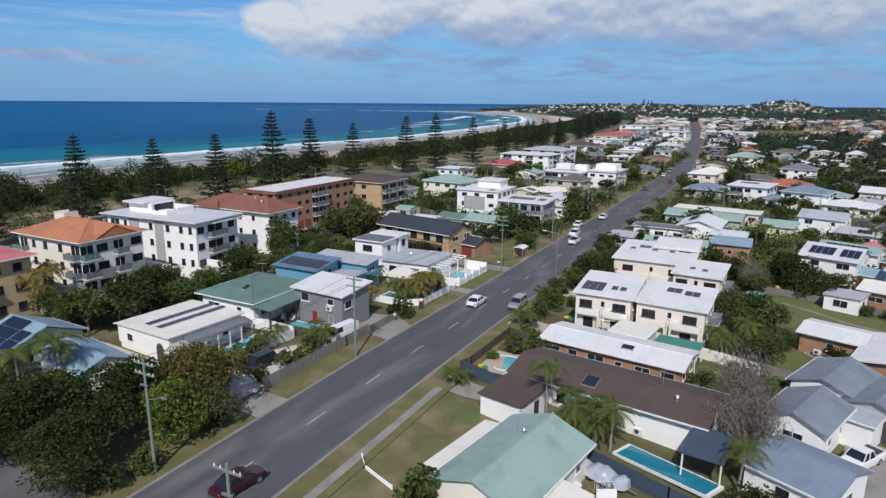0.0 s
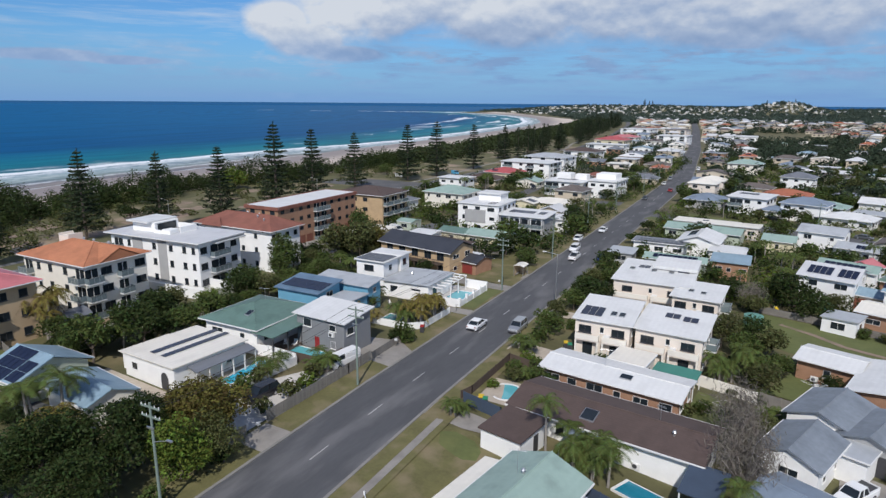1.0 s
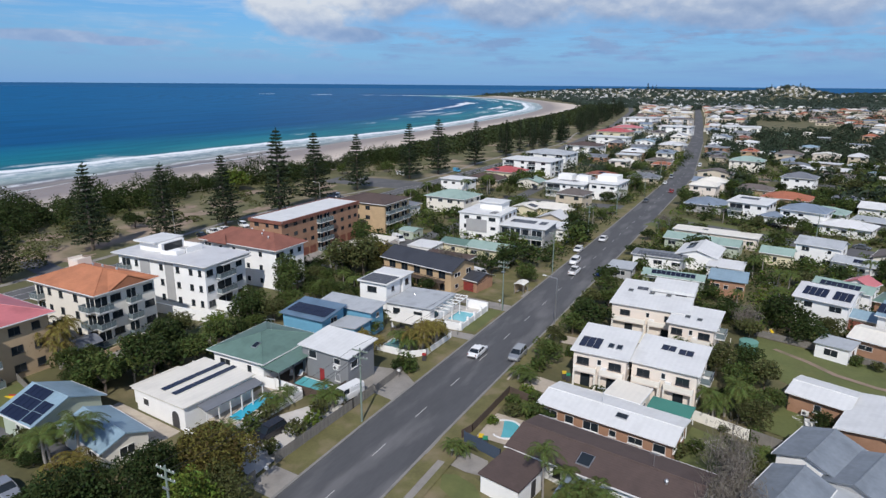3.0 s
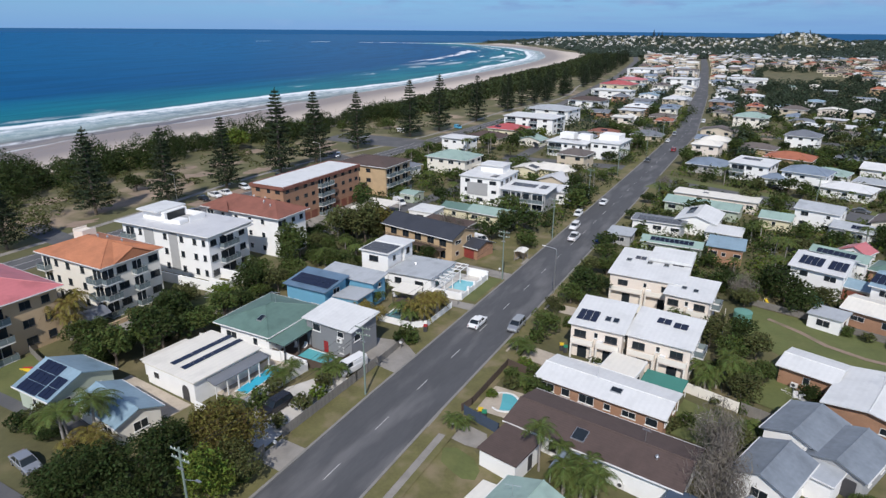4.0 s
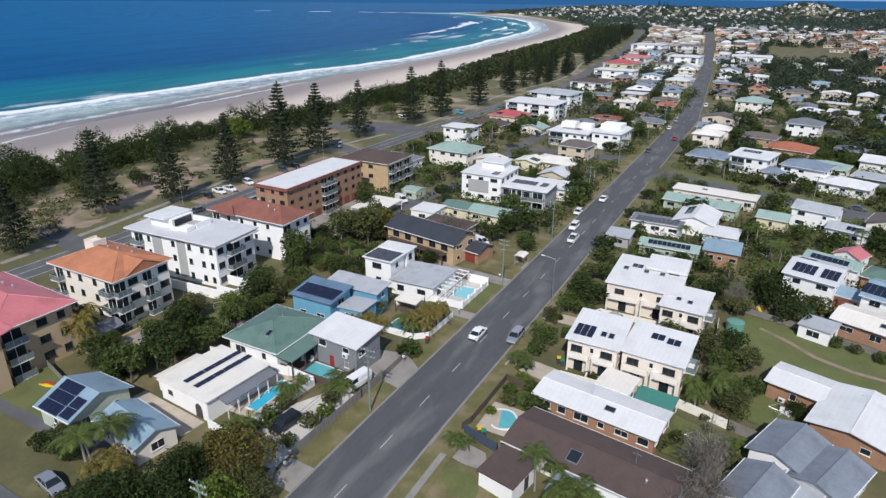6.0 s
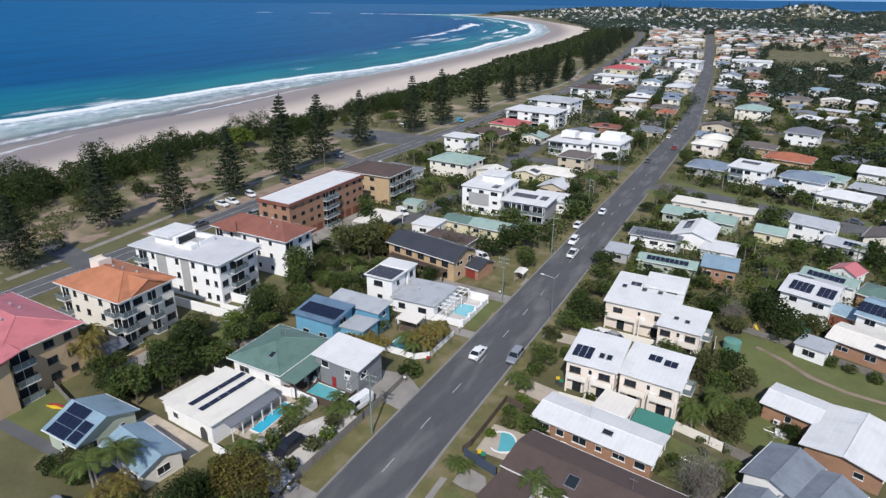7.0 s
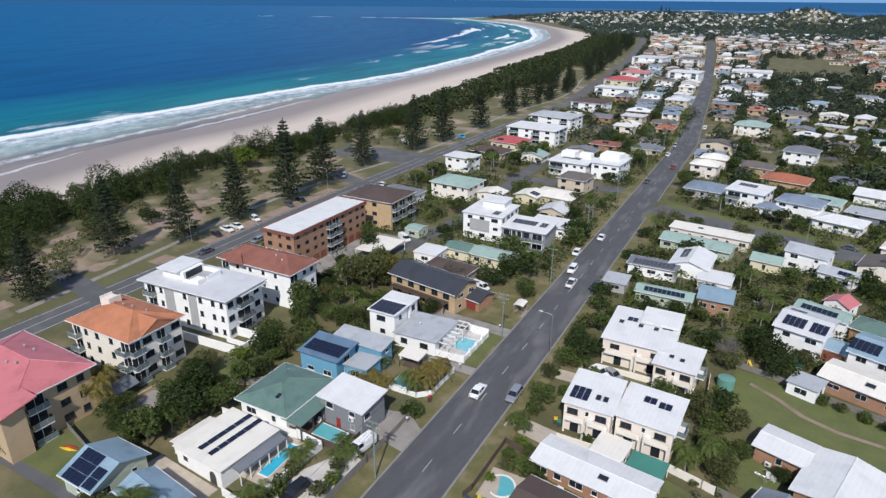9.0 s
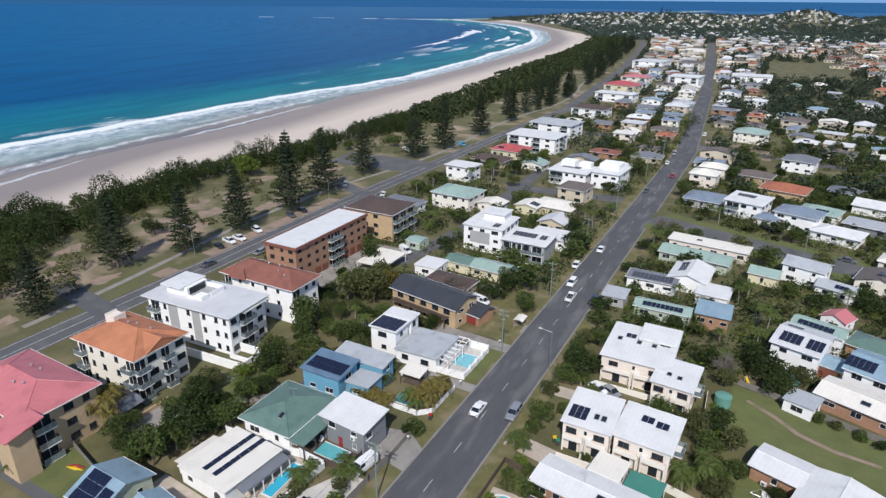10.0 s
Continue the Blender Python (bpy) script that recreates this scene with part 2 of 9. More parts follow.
RED_DOOR = mat("red_door", (0.22, 0.035, 0.03), 0.6, vary=0.12)
GARAGE_BROWN = mat("garage_door_brown", (0.20, 0.07, 0.045), 0.6, vary=0.12)
POOL = mat("pool_water", (0.11, 0.39, 0.43), 0.06, vary=0.10, size=1.5, grain=0.4, spec=0.5)
POOL_BLUE = mat("bright_pool_water", (0.045, 0.41, 0.58), 0.06, vary=0.10, size=1.5, grain=0.4, spec=0.5)
POOL_PALE = mat("pale_pool_water", (0.20, 0.50, 0.56), 0.06, vary=0.10, size=1.5, grain=0.4, spec=0.5)
# teal water of its own, darkened further by shade put into the colour
POOL_TEAL = mat("teal_pool_water_shade_tint", (0.02, 0.19, 0.27), 0.06, vary=0.15, size=1.5, grain=0.4, spec=0.5)
# pool behind palms: their shade is put into this darker green water colour
POOL_GREEN = mat("pool_water_shade_tint", (0.07, 0.24, 0.24), 0.06, vary=0.10, size=1.5, grain=0.4, spec=0.5)
SHADE_CLOTH = mat("green_shade_cloth", (0.05, 0.20, 0.16), 0.9, vary=0.15)
DIRT = mat("sandy_dirt", (0.27, 0.20, 0.15), 0.95, vary=0.25, size=3, grain=0.4, stain=((0.13, 0.12, 0.06), 0.7, 4.0))
NAVY = mat("navy_sheet", (0.045, 0.065, 0.10), 0.7, vary=0.15, size=1.5)
PAINTS = {k: mat("car_paint_" + k, c, 0.25, mt, vary=0.04, spec=0.6) for k, c, mt in (("white", (0.76, 0.76, 0.76), 0), ("silver", (0.45, 0.46, 0.47), 0.6), ("black", (0.015, 0.015, 0.018), 0), ("blue", (0.02, 0.045, 0.17), 0.2), ("red", (0.28, 0.02, 0.02), 0), ("grey", (0.13, 0.14, 0.15), 0.4), ("maroon", (0.05, 0.012, 0.018), 0.2), ("skyblue", (0.10, 0.36, 0.55), 0))}
# skyline woods get paler, bluer leaves: distance haze put into the colour; far leans bluer only
LEAF = {k: leaf_mat("leaves_" + k, c, v) for k, c, v in (("dark", (0.032, 0.047, 0.014), 0.35), ("mid", (0.064, 0.086, 0.024), 0.38), ("bright", (0.096, 0.129, 0.023), 0.4), ("olive", (0.078, 0.084, 0.031), 0.4), ("autumn", (0.104, 0.088, 0.025), 0.5), ("pine", (0.035, 0.049, 0.025), 0.3), ("palm", (0.080, 0.104, 0.028), 0.4), ("palmyellow", (0.140, 0.111, 0.031), 0.45), ("scrub", (0.040, 0.052, 0.020), 0.5), ("grey", (0.155, 0.137, 0.118), 0.3), ("far", (0.040, 0.056, 0.034), 0.35), ("hazed_hill", (0.058, 0.080, 0.062), 0.35))}


# ---- ground levels and lines ----
def land(x, y):
    """Height of the land: it falls gently away along the street and to the east of it, and far hills carry the town."""
    z = float(np.interp(y, [60, 110, 220, 400], [0.3, -0.6, -1.5, -1.8]))
    if x > -30:
        z += (min(z, -1.7) - z) * min(1.0, (x + 30) / 34)
    if y > 1100:
        for hx, hy, rx, ry, hh in HILLS:
            q = ((x - hx) / rx) ** 2 + ((y - hy) / ry) ** 2
            if q < 6:
                z += hh * math.exp(-q)
    return z


HILLS = ((-330, 2150, 330, 260, 18), (40, 2300, 90, 170, 25), (-640, 2230, 230, 160, 13), (420, 2700, 330, 260, 18), (-60, 2350, 420, 230, 11))
SEA_Z = -4.6
SHORE_Y = [-900, 60, 132, 200, 280, 420, 537, 687, 815, 924, 1076, 1233, 1472, 1731, 1877, 2044, 2140, 2300, 2700, 4900]
SHORE_X = [-240, -262, -280, -299, -291, -309, -314, -326, -340, -350, -374, -415, -505, -652, -776, -949, -1075, -1010, -800, -500]


def shore(y):
    return float(np.interp(y, SHORE_Y, SHORE_X))


def road_mid(y):
    return float(np.interp(y, [-100, 330, 547, 947, 1600, 2600], [-36.4, -36.6, -53.0, -92.5, -165, -300]))


def coast_mid(y):
    return float(np.interp(y, [-100, 60, 200, 300, 430, 733, 1100, 1500], [-131, -132.3, -136.5, -134.5, -130, -160, -215, -300]))


# ---- building kit ----
class Geo:
    """Vertices and faces of one mesh."""

    def __init__(self):
        self.v, self.f = [], []

    def poly(self, pts):
        k = len(self.v)
        self.v += [tuple(p) for p in pts]
        self.f.append(tuple(range(k, k + len(pts))))

    def box(self, x0, y0, z0, x1, y1, z1):
        k = len(self.v)
        self.v += [(x, y, z) for z in (z0, z1) for x, y in ((x0, y0), (x1, y0), (x1, y1), (x0, y1))]
        self.f += [tuple(k + i for i in q) for q in ((3, 2, 1, 0), (4, 5, 6, 7), (0, 1, 5, 4), (1, 2, 6, 5), (2, 3, 7, 6), (3, 0, 4, 7))]
        return self

    def slab(self, pts, t):
        """A flat or sloping plate: its upper outline, counter-clockwise, and its thickness downwards."""
        k, n = len(self.v), len(pts)
        self.v += [tuple(p) for p in pts] + [(p[0], p[1], p[2] - t) for p in pts]
        self.f.append(tuple(range(k, k + n)))
        self.f.append(tuple(range(k + 2 * n - 1, k + n - 1, -1)))
        for i in range(n):
            j = (i + 1) % n
            self.f.append((k + i, k + n + i, k + n + j, k + j))
        return self

    def tube(self, p, q, r0, r1, n=8):
        p, q = Vector(p), Vector(q)
        d = (q - p).normalized()
        a = d.orthogonal().normalized()
        b = d.cross(a)
        k = len(self.v)
        for c, r in ((p, r0), (q, r1)):
            for i in range(n):
                w = 2 * math.pi * i / n
                self.v.append(tuple(c + a * (r * math.cos(w)) + b * (r * math.sin(w))))
        for i in range(n):
            j = (i + 1) % n
            self.f.append((k + i, k + j, k + n + j, k + n + i))
        self.f.append(tuple(range(k + n - 1, k - 1, -1)))
        self.f.append(tuple(range(k + n, k + 2 * n)))
        return self

    def mesh(self, name, material):
        me = bpy.data.meshes.new(name)
        me.from_pydata(self.v, [], self.f)
        me.materials.append(material)
        me.update()
        return me


def part(name, g, material, parent, label=""):
    """One mesh object under a thing or a part."""
    ob = new(name, g.mesh(name, material) if isinstance(g, Geo) else g)
    ob.parent = parent
    return tagged(ob, label) if label else ob


def thing(name, label, category, x, y, rot=0.0, z=None, group="", kind=""):
    ob = new(name)
    ob.matrix_basis = pose(x, y, land(x, y) if z is None else z, 0, 0, rot)
    return tagged(ob, label, category, group, kind)


def solid(name, g, material, label, category, kind="", group=""):
    return tagged(new(name, g.mesh(name, material)), label, category, group, kind)


SHARED = {}


def shared(key, make, material):
    if key not in SHARED:
        g = Geo()
        make(g)
        SHARED[key] = g.mesh(key[0], material)
    return SHARED[key]


def ring(w, h, t, d):
    def make(g):
        g.box(-w / 2, -d, -h / 2, w / 2, 0.02, -h / 2 + t).box(-w / 2, -d, h / 2 - t, w / 2, 0.02, h / 2)
        g.box(-w / 2, -d, -h / 2 + t, -w / 2 + t, 0.02, h / 2 - t).box(w / 2 - t, -d, -h / 2 + t, w / 2, 0.02, h / 2 - t)
        if w > 1.5:
            g.box(-t / 2, -d, -h / 2 + t, t / 2, 0.02, h / 2 - t)
    return make


def window(parent, x, y, z, face, w, h, frame_m=None, name="window", sill=None):
    """A window on a wall: face is the way it looks, in degrees from -y."""
    w, h = round(w, 1), round(h, 1)
    sill = parent.matrix_basis.translation.y < 110 if sill is None else sill
    fm = frame_m or TRIM
    ob = part(name, shared(("window_frame", w, h, fm.name), ring(w, h, 0.045, 0.05), fm), None, parent)
    ob.matrix_basis = pose(x, y, z, 0, 0, face)
    part("pane", shared(("pane", w, h), lambda g: g.box(-w / 2 + 0.05, -0.02, -h / 2 + 0.05, w / 2 - 0.05, 0.01, h / 2 - 0.05), GLASS), None, ob)
    if sill:
        part("sill", shared(("sill", w, h, fm.name), lambda g: g.box(-w / 2 - 0.08, -0.12, -h / 2 - 0.09, w / 2 + 0.08, 0.02, -h / 2), fm), None, ob)
    return ob


def side(sx, sy, k, u, out=0.0):
    """A place on one of four walls (0 front -y, 1 right +x, 2 back +y, 3 left -x), u metres along it from its middle."""
    return ((u, -sy / 2 - out, 0), (sx / 2 + out, u, 90), (-u, sy / 2 + out, 180), (-sx / 2 - out, -u, 270))[k]


def auto_windows(ob, sx, sy, h, storeys, seed, step=3.4, skip=(), frame_m=None, base=0.0):
    rnd = random.Random(seed)
    lift = (h - base) / storeys
    for k in range(4):
        if k in skip or (k == 2 and ob.matrix_basis.translation.y > 75):
            continue
        length = (sx, sy)[k % 2]
        n = max(1, int((length - 1.0) / step))
        for s in range(storeys):
            for i in range(n):
                if n > 1 and rnd.random() < 0.12:
                    continue
                u = (i + 0.5) * length / n - length / 2 + rnd.uniform(-0.25, 0.25)
                x, y, f = side(sx, sy, k, u)
                w = rnd.choice((0.9, 1.2, 1.5, 1.8, 2.1))
                wh = rnd.choice((0.9, 1.1, 1.2))
                window(ob, x, y, base + s * lift + lift * 0.58, f, min(w, length / n - 0.5), wh, frame_m)


def door(ob, sx, sy, k, u, w, h, material, name="door", z0=0.0):
    x, y, f = side(sx, sy, k, u)
    d = part(name, shared((name, w, h, material.name), lambda g: [g.box(-w / 2, -0.05, 0, w / 2, 0.02, h)] + [g.box(-w / 2 + 0.04, -0.07, j * h / 4 + 0.06, w / 2 - 0.04, -0.05, (j + 1) * h / 4 - 0.04) for j in range(4)], material), None, ob)
    d.matrix_basis = pose(x, y, z0, 0, 0, f)
    return d


def balcony(ob, sx, sy, k, u, w, z, depth=1.5, rail=None, recess=True):
    """A balcony with slab, balustrade and a dark sliding door behind it."""
    x, y, f = side(sx, sy, k, u)
    g = Geo().box(-w / 2, -depth, -0.18, w / 2, 0.0, 0)
    b = part("balcony", g, TRIM, ob)
    b.matrix_basis = pose(x, y, z, 0, 0, f)
    g = Geo()
    for i in range(int(w / 1.2) + 2):
        q = -w / 2 + i * w / (int(w / 1.2) + 1)
        g.box(q - 0.025, -depth, 0, q + 0.025, -depth + 0.05, 1.0)
    g.box(-w / 2, -depth - 0.01, 0.97, w / 2, -depth + 0.06, 1.04)
    part("rail", g, rail or ALU, b)
    part("balustrade", Geo().box(-w / 2 + 0.03, -depth + 0.015, 0.06, w / 2 - 0.03, -depth + 0.03, 0.95).box(-w / 2, -depth + 0.05, 0.06, -w / 2 + 0.02, -0.05, 0.95).box(w / 2 - 0.02, -depth + 0.05, 0.06, w / 2, -0.05, 0.95), BALUSTER, b)
    if recess:
        dw = part("sliding_door", Geo().box(-w / 2 + 0.25, -0.03, 0.02, w / 2 - 0.25, 0.01, 2.15), GLASS, b)
        part("frame", Geo().box(-0.04, -0.06, 0.02, 0.04, -0.03, 2.15).box(-w / 2 + 0.2, -0.06, 2.15, w / 2 - 0.2, 0.01, 2.25), TRIM, dw)
    return b


def roof_on(ob, sx, sy, h, kind, axis, rise, over, material, fascia, name="roof"):
    """A roof of its own thickness, with fascia and caps. Returns its height over a place."""
    ax, ay = sx / 2 + over, sy / 2 + over
    t = 0.16
    g, caps = Geo(), Geo()
    if kind == "flat":
        g.slab([(-ax, -ay, h + 0.3), (ax, -ay, h + 0.3), (ax, ay, h + 0.3), (-ax, ay, h + 0.3)], 0.3)
        zf = lambda x, y: h + 0.3
    elif kind == "skillion":
        zf = (lambda x, y: h + t + rise * (x + ax) / (2 * ax)) if axis == "x" else (lambda x, y: h + t + rise * (y + ay) / (2 * ay))
        g.slab([(px, py, zf(px, py)) for px, py in ((-ax, -ay), (ax, -ay), (ax, ay), (-ax, ay))], t)
    elif kind == "gable":
        if axis == "x":
            zf = lambda x, y: h + t + rise * (1 - abs(y) / ay)
            for s in (-1, 1):
                pts = [(-ax, s * ay), (ax, s * ay), (ax, 0), (-ax, 0)]
                pts = pts if s < 0 else pts[::-1]
                g.slab([(px, py, zf(px, py)) for px, py in pts], t)
            caps.tube((-ax - 0.02, 0, h + t + rise), (ax + 0.02, 0, h + t + rise), 0.09, 0.09, 6)
        else:
            zf = lambda x, y: h + t + rise * (1 - abs(x) / ax)
            for s in (-1, 1):
                pts = [(0, -ay), (s * ax, -ay), (s * ax, ay), (0, ay)]
                pts = pts if s > 0 else pts[::-1]
                g.slab([(px, py, zf(px, py)) for px, py in pts], t)
            caps.tube((0, -ay - 0.02, h + t + rise), (0, ay + 0.02, h + t + rise), 0.09, 0.09, 6)
    else:
        m = min(ax, ay)
        zf = lambda x, y: h + t + rise * min(1.0, min(ax - abs(x), ay - abs(y)) / m)
        rx, ry = max(ax - m, 0.0), max(ay - m, 0.0)
        c = [(-ax, -ay), (ax, -ay), (ax, ay), (-ax, ay)]
        r1, r2 = (-rx, -ry, h + t + rise), (rx, ry, h + t + rise)
        z0 = h + t
        if ax >= ay:
            faces = [[0, 1, "b", "a"], [1, 2, "b"], [2, 3, "a", "b"], [3, 0, "a"]]
        else:
            faces = [[0, 1, "a"], [1, 2, "b", "a"], [2, 3, "b"], [3, 0, "a", "b"]]
        for fc in faces:
            g.poly([(*c[i], z0) if isinstance(i, int) else (r1 if i == "a" else r2) for i in fc])
        g.slab([(*p, z0) for p in c], t)
        for i, (px, py) in enumerate(c):
            e = (r1 if (px < 0 if ax >= ay else py < 0) else r2)
            caps.tube((px, py, z0), e, 0.08, 0.08, 5)
        if max(rx, ry) > 0.1:
            caps.tube(r1, r2, 0.09, 0.09, 5)
    r = part(name, g, material, ob)
    if caps.v:
        part("ridge_cap", caps, material, r)
    zl = (h + t) if kind != "flat" else h + 0.3
    boxes = []
    if kind in ("hip", "flat") or (kind == "gable" and axis == "x"):
        boxes += [(-ax, -ay - 0.11, ax, -ay - 0.004), (-ax, ay + 0.004, ax, ay + 0.11)]
    if kind in ("hip", "flat") or (kind == "gable" and axis == "y"):
        boxes += [(-ax - 0.11, -ay, -ax - 0.004, ay), (ax + 0.004, -ay, ax + 0.11, ay)]
    if kind in ("hip", "flat"):
        g = Geo()
        for a, b_, c_, d in boxes:
            g.box(a, b_, zl - 0.17, c_, d, zl - 0.02)
        part("gutter", g, fascia, r)
    else:
        for a, b_, c_, d in boxes:
            part("gutter", Geo().box(a, b_, zl - 0.17, c_, d, zl - 0.02), fascia, r)
    return zf


def walls_of(sx, sy, h, kind, axis, rise, over):
    """The body under a roof, with its gables."""
    x, y = sx / 2, sy / 2
    g = Geo().box(-x, -y, -0.6, x, y, h)
    if kind == "gable":
        k = rise * (1 - over / ((y if axis == "x" else x) + over))
        for s in (-1, 1):
            tri = [(s * x, -y, h), (s * x, y, h), (s * x, 0, h + k)] if axis == "x" else [(-x, s * y, h), (x, s * y, h), (0, s * y, h + k)]
            g.poly(tri if (s > 0) == (axis == "x") else tri[::-1])
    elif kind == "skillion":
        if axis == "x":
            top = [(-x, h + rise * over / (2 * x + 2 * over)), (x, h + rise * (2 * x + over) / (2 * x + 2 * over))]
            for s in (-1, 1):
                p = [(-x, s * y, h), (x, s * y, h), (x, s * y, top[1][1]), (-x, s * y, top[0][1])]
                g.poly(p if s < 0 else p[::-1])
            g.poly([(x, -y, h), (x, y, h), (x, y, top[1][1]), (x, -y, top[1][1])])
        else:
            a, b = h + rise * over / (2 * y + 2 * over), h + rise * (2 * y + over) / (2 * y + 2 * over)
            for s in (-1, 1):
                p = [(s * x, -y, h), (s * x, y, h), (s * x, y, b), (s * x, -y, a)]
                g.poly(p if s > 0 else p[::-1])
            g.poly([(x, y, h), (-x, y, h), (-x, y, b), (x, y, b)])
    return g


def solar(ob, zf, x0, y0, nx, ny, turned=False):
    """An array of solar panels lying on a roof, each one a part."""
    w, l = (1.62, 1.0) if turned else (1.0, 1.62)
    me = shared(("solar_panel", turned), lambda g: g.box(-w / 2 + 0.02, -l / 2 + 0.02, 0.03, w / 2 - 0.02, l / 2 - 0.02, 0.075), PANEL)
    e = 0.05
    tx = Vector((2 * e, 0, zf(x0 + e, y0) - zf(x0 - e, y0))).normalized()
    ty = Vector((0, 2 * e, zf(x0, y0 + e) - zf(x0, y0 - e))).normalized()
    n = tx.cross(ty).normalized()
    ty = n.cross(tx)
    o = Vector((x0, y0, zf(x0, y0)))
    for i in range(nx):
        for j in range(ny):
            p = o + tx * ((i - (nx - 1) / 2) * (w + 0.03)) + ty * ((j - (ny - 1) / 2) * (l + 0.03))
            q = part("solar_panel", me, None, ob)
            q.matrix_basis = Matrix(((tx.x, ty.x, n.x, p.x), (tx.y, ty.y, n.y, p.y), (tx.z, ty.z, n.z, p.z + 0.03), (0, 0, 0, 1)))
        

def vents(ob, zf, spots):
    for x, y in spots:
        z = zf(x, y)
        part("roof_vent", Geo().tube((x, y, z - 0.1), (x, y, z + 0.35), 0.13, 0.13, 8).tube((x, y, z + 0.35), (x, y, z + 0.55), 0.24, 0.12, 8), ALU, ob)


def skylight(ob, zf, x, y, w=1.0, l=1.4):
    e = [(x - w / 2, y - l / 2), (x + w / 2, y - l / 2), (x + w / 2, y + l / 2), (x - w / 2, y + l / 2)]
    s = part("skylight", Geo().slab([(a, b, zf(a, b) + 0.14) for a, b in e], 0.2), ALU, ob)
    e = [(x - w / 2 + 0.08, y - l / 2 + 0.08), (x + w / 2 - 0.08, y - l / 2 + 0.08), (x + w / 2 - 0.08, y + l / 2 - 0.08), (x - w / 2 + 0.08, y + l / 2 - 0.08)]
    part("pane", Geo().slab([(a, b, zf(a, b) + 0.17) for a, b in e], 0.06), GLASS, s)


def house(label, x, y, rot, sx, sy, h, kind, axis, rise, over, wall, roof, storeys=1, seed=0, step=3.4, skip=(), group="houses of the town", category="house", name="house", windows=True, frame_m=None, z=None, fascia=None):
    ob = thing(name, label, category, x, y, rot, z, group)
    part("wall", walls_of(sx, sy, h, kind, axis, rise, over), WALLS[wall], ob)
    zf = roof_on(ob, sx, sy, h, kind, axis, rise, over, ROOFS[roof], fascia or TRIM)
    if windows:
        auto_windows(ob, sx, sy, h, storeys, seed + int(abs(x * 7 + y * 3)), step, skip, frame_m)
    return ob, zf


def posts(ob, spots, h, r=0.06, material=None, name="post"):
    for x, y in spots:
        part(name, Geo().box(x - r, y - r, 0, x + r, y + r, h), material or TRIM, ob)


def canopy(label, x, y, rot, sx, sy, h, roof, rise=0.25, kind="skillion", axis="y", category="carport", name="carport", post_m=None):
    ob = thing(name, label, category, x, y, rot)
    roof_on(ob, sx, sy, h, kind, axis, rise, 0.0, ROOFS[roof] if isinstance(roof, str) else roof, TRIM)
    posts(ob, [(a * (sx / 2 - 0.15), b * (sy / 2 - 0.15)) for a in (-1, 1) for b in (-1, 1)], h + 0.02, 0.06, post_m)
    return ob


# ---- plants ----
def cards(pts, size, rng, up=0.25, long=1.0):
    """Many small bent leaf clumps round the given points, as arrays of vertices and faces."""
    n = len(pts)
    a = rng.normal(size=(n, 3))
    a[:, 2] *= 0.55
    a /= np.linalg.norm(a, axis=1)[:, None]
    b = np.cross(a, rng.normal(size=(n, 3)))
    b /= np.linalg.norm(b, axis=1)[:, None]
    s = size * rng.uniform(0.6, 1.35, n)[:, None]
    v = np.empty((n, 4, 3))
    v[:, 0], v[:, 2] = pts - a * s * long, pts + a * s * long
    v[:, 1], v[:, 3] = pts + b * s * rng.uniform(0.28, 0.62, (n, 1)), pts - b * s * rng.uniform(0.28, 0.62, (n, 1))
    v[:, 1, 2] += up * s[:, 0] * 0.5
    v[:, 3, 2] -= up * s[:, 0] * 0.3
    return v.reshape(-1, 3)


def quads(name, verts, material):
    me = bpy.data.meshes.new(name)
    n = len(verts) // 4
    me.vertices.add(n * 4)
    me.vertices.foreach_set("co", np.ascontiguousarray(verts, dtype=np.float32).ravel())
    me.loops.add(n * 4)
    me.loops.foreach_set("vertex_index", np.arange(n * 4, dtype=np.int32))
    me.polygons.add(n)
    me.polygons.foreach_set("loop_start", np.arange(0, n * 4, 4, dtype=np.int32))
    me.materials.append(material)
    me.update(calc_edges=True)
    me.validate()
    return me


def lobes(rng, n, spread, height, radius):
    """Centres and radii of the masses that make up a crown."""
    out = []
    for i in range(n):
        w = 2 * math.pi * i / n + rng.uniform(-0.5, 0.5)
        d = spread * rng.uniform(0.45, 1.0)
        out.append((d * math.cos(w), d * math.sin(w), height + rng.uniform(-0.28, 0.4) * radius * 1.6, radius * rng.uniform(0.6, 1.0)))
    out.append((0, 0, height + radius * 0.5, radius))
    return out


def crown_points(rng, masses, per, flat=0.8):
    pts = []
    for x, y, z, r in masses:
        k = int(per * r * r)
        d = rng.normal(size=(k, 3))
        d /= np.linalg.norm(d, axis=1)[:, None]
        rad = r * rng.uniform(0.55, 1.06, k) ** 0.6 * (1 + 0.22 * np.sin(d[:, 0] * 5 + x) * np.cos(d[:, 1] * 6 + y))
        p = d * rad[:, None]
        p[:, 2] *= flat
        pts.append(p + (x, y, z))
    p = np.concatenate(pts)
    return p[p[:, 2] > 0.15]


def limb(g, p, q, r0, r1, rng, n=3):
    p, q = Vector(p), Vector(q)
    last = p
    for i in range(1, n + 1):
        w = i / n
        c = p.lerp(q, w) + Vector((rng.uniform(-1, 1), rng.uniform(-1, 1), rng.uniform(-0.3, 0.6))) * (0.12 * (q - p).length / n)
        g.tube(last, c, r0 + (r1 - r0) * (i - 1) / n, r0 + (r1 - r0) * w, 6)
        last = c


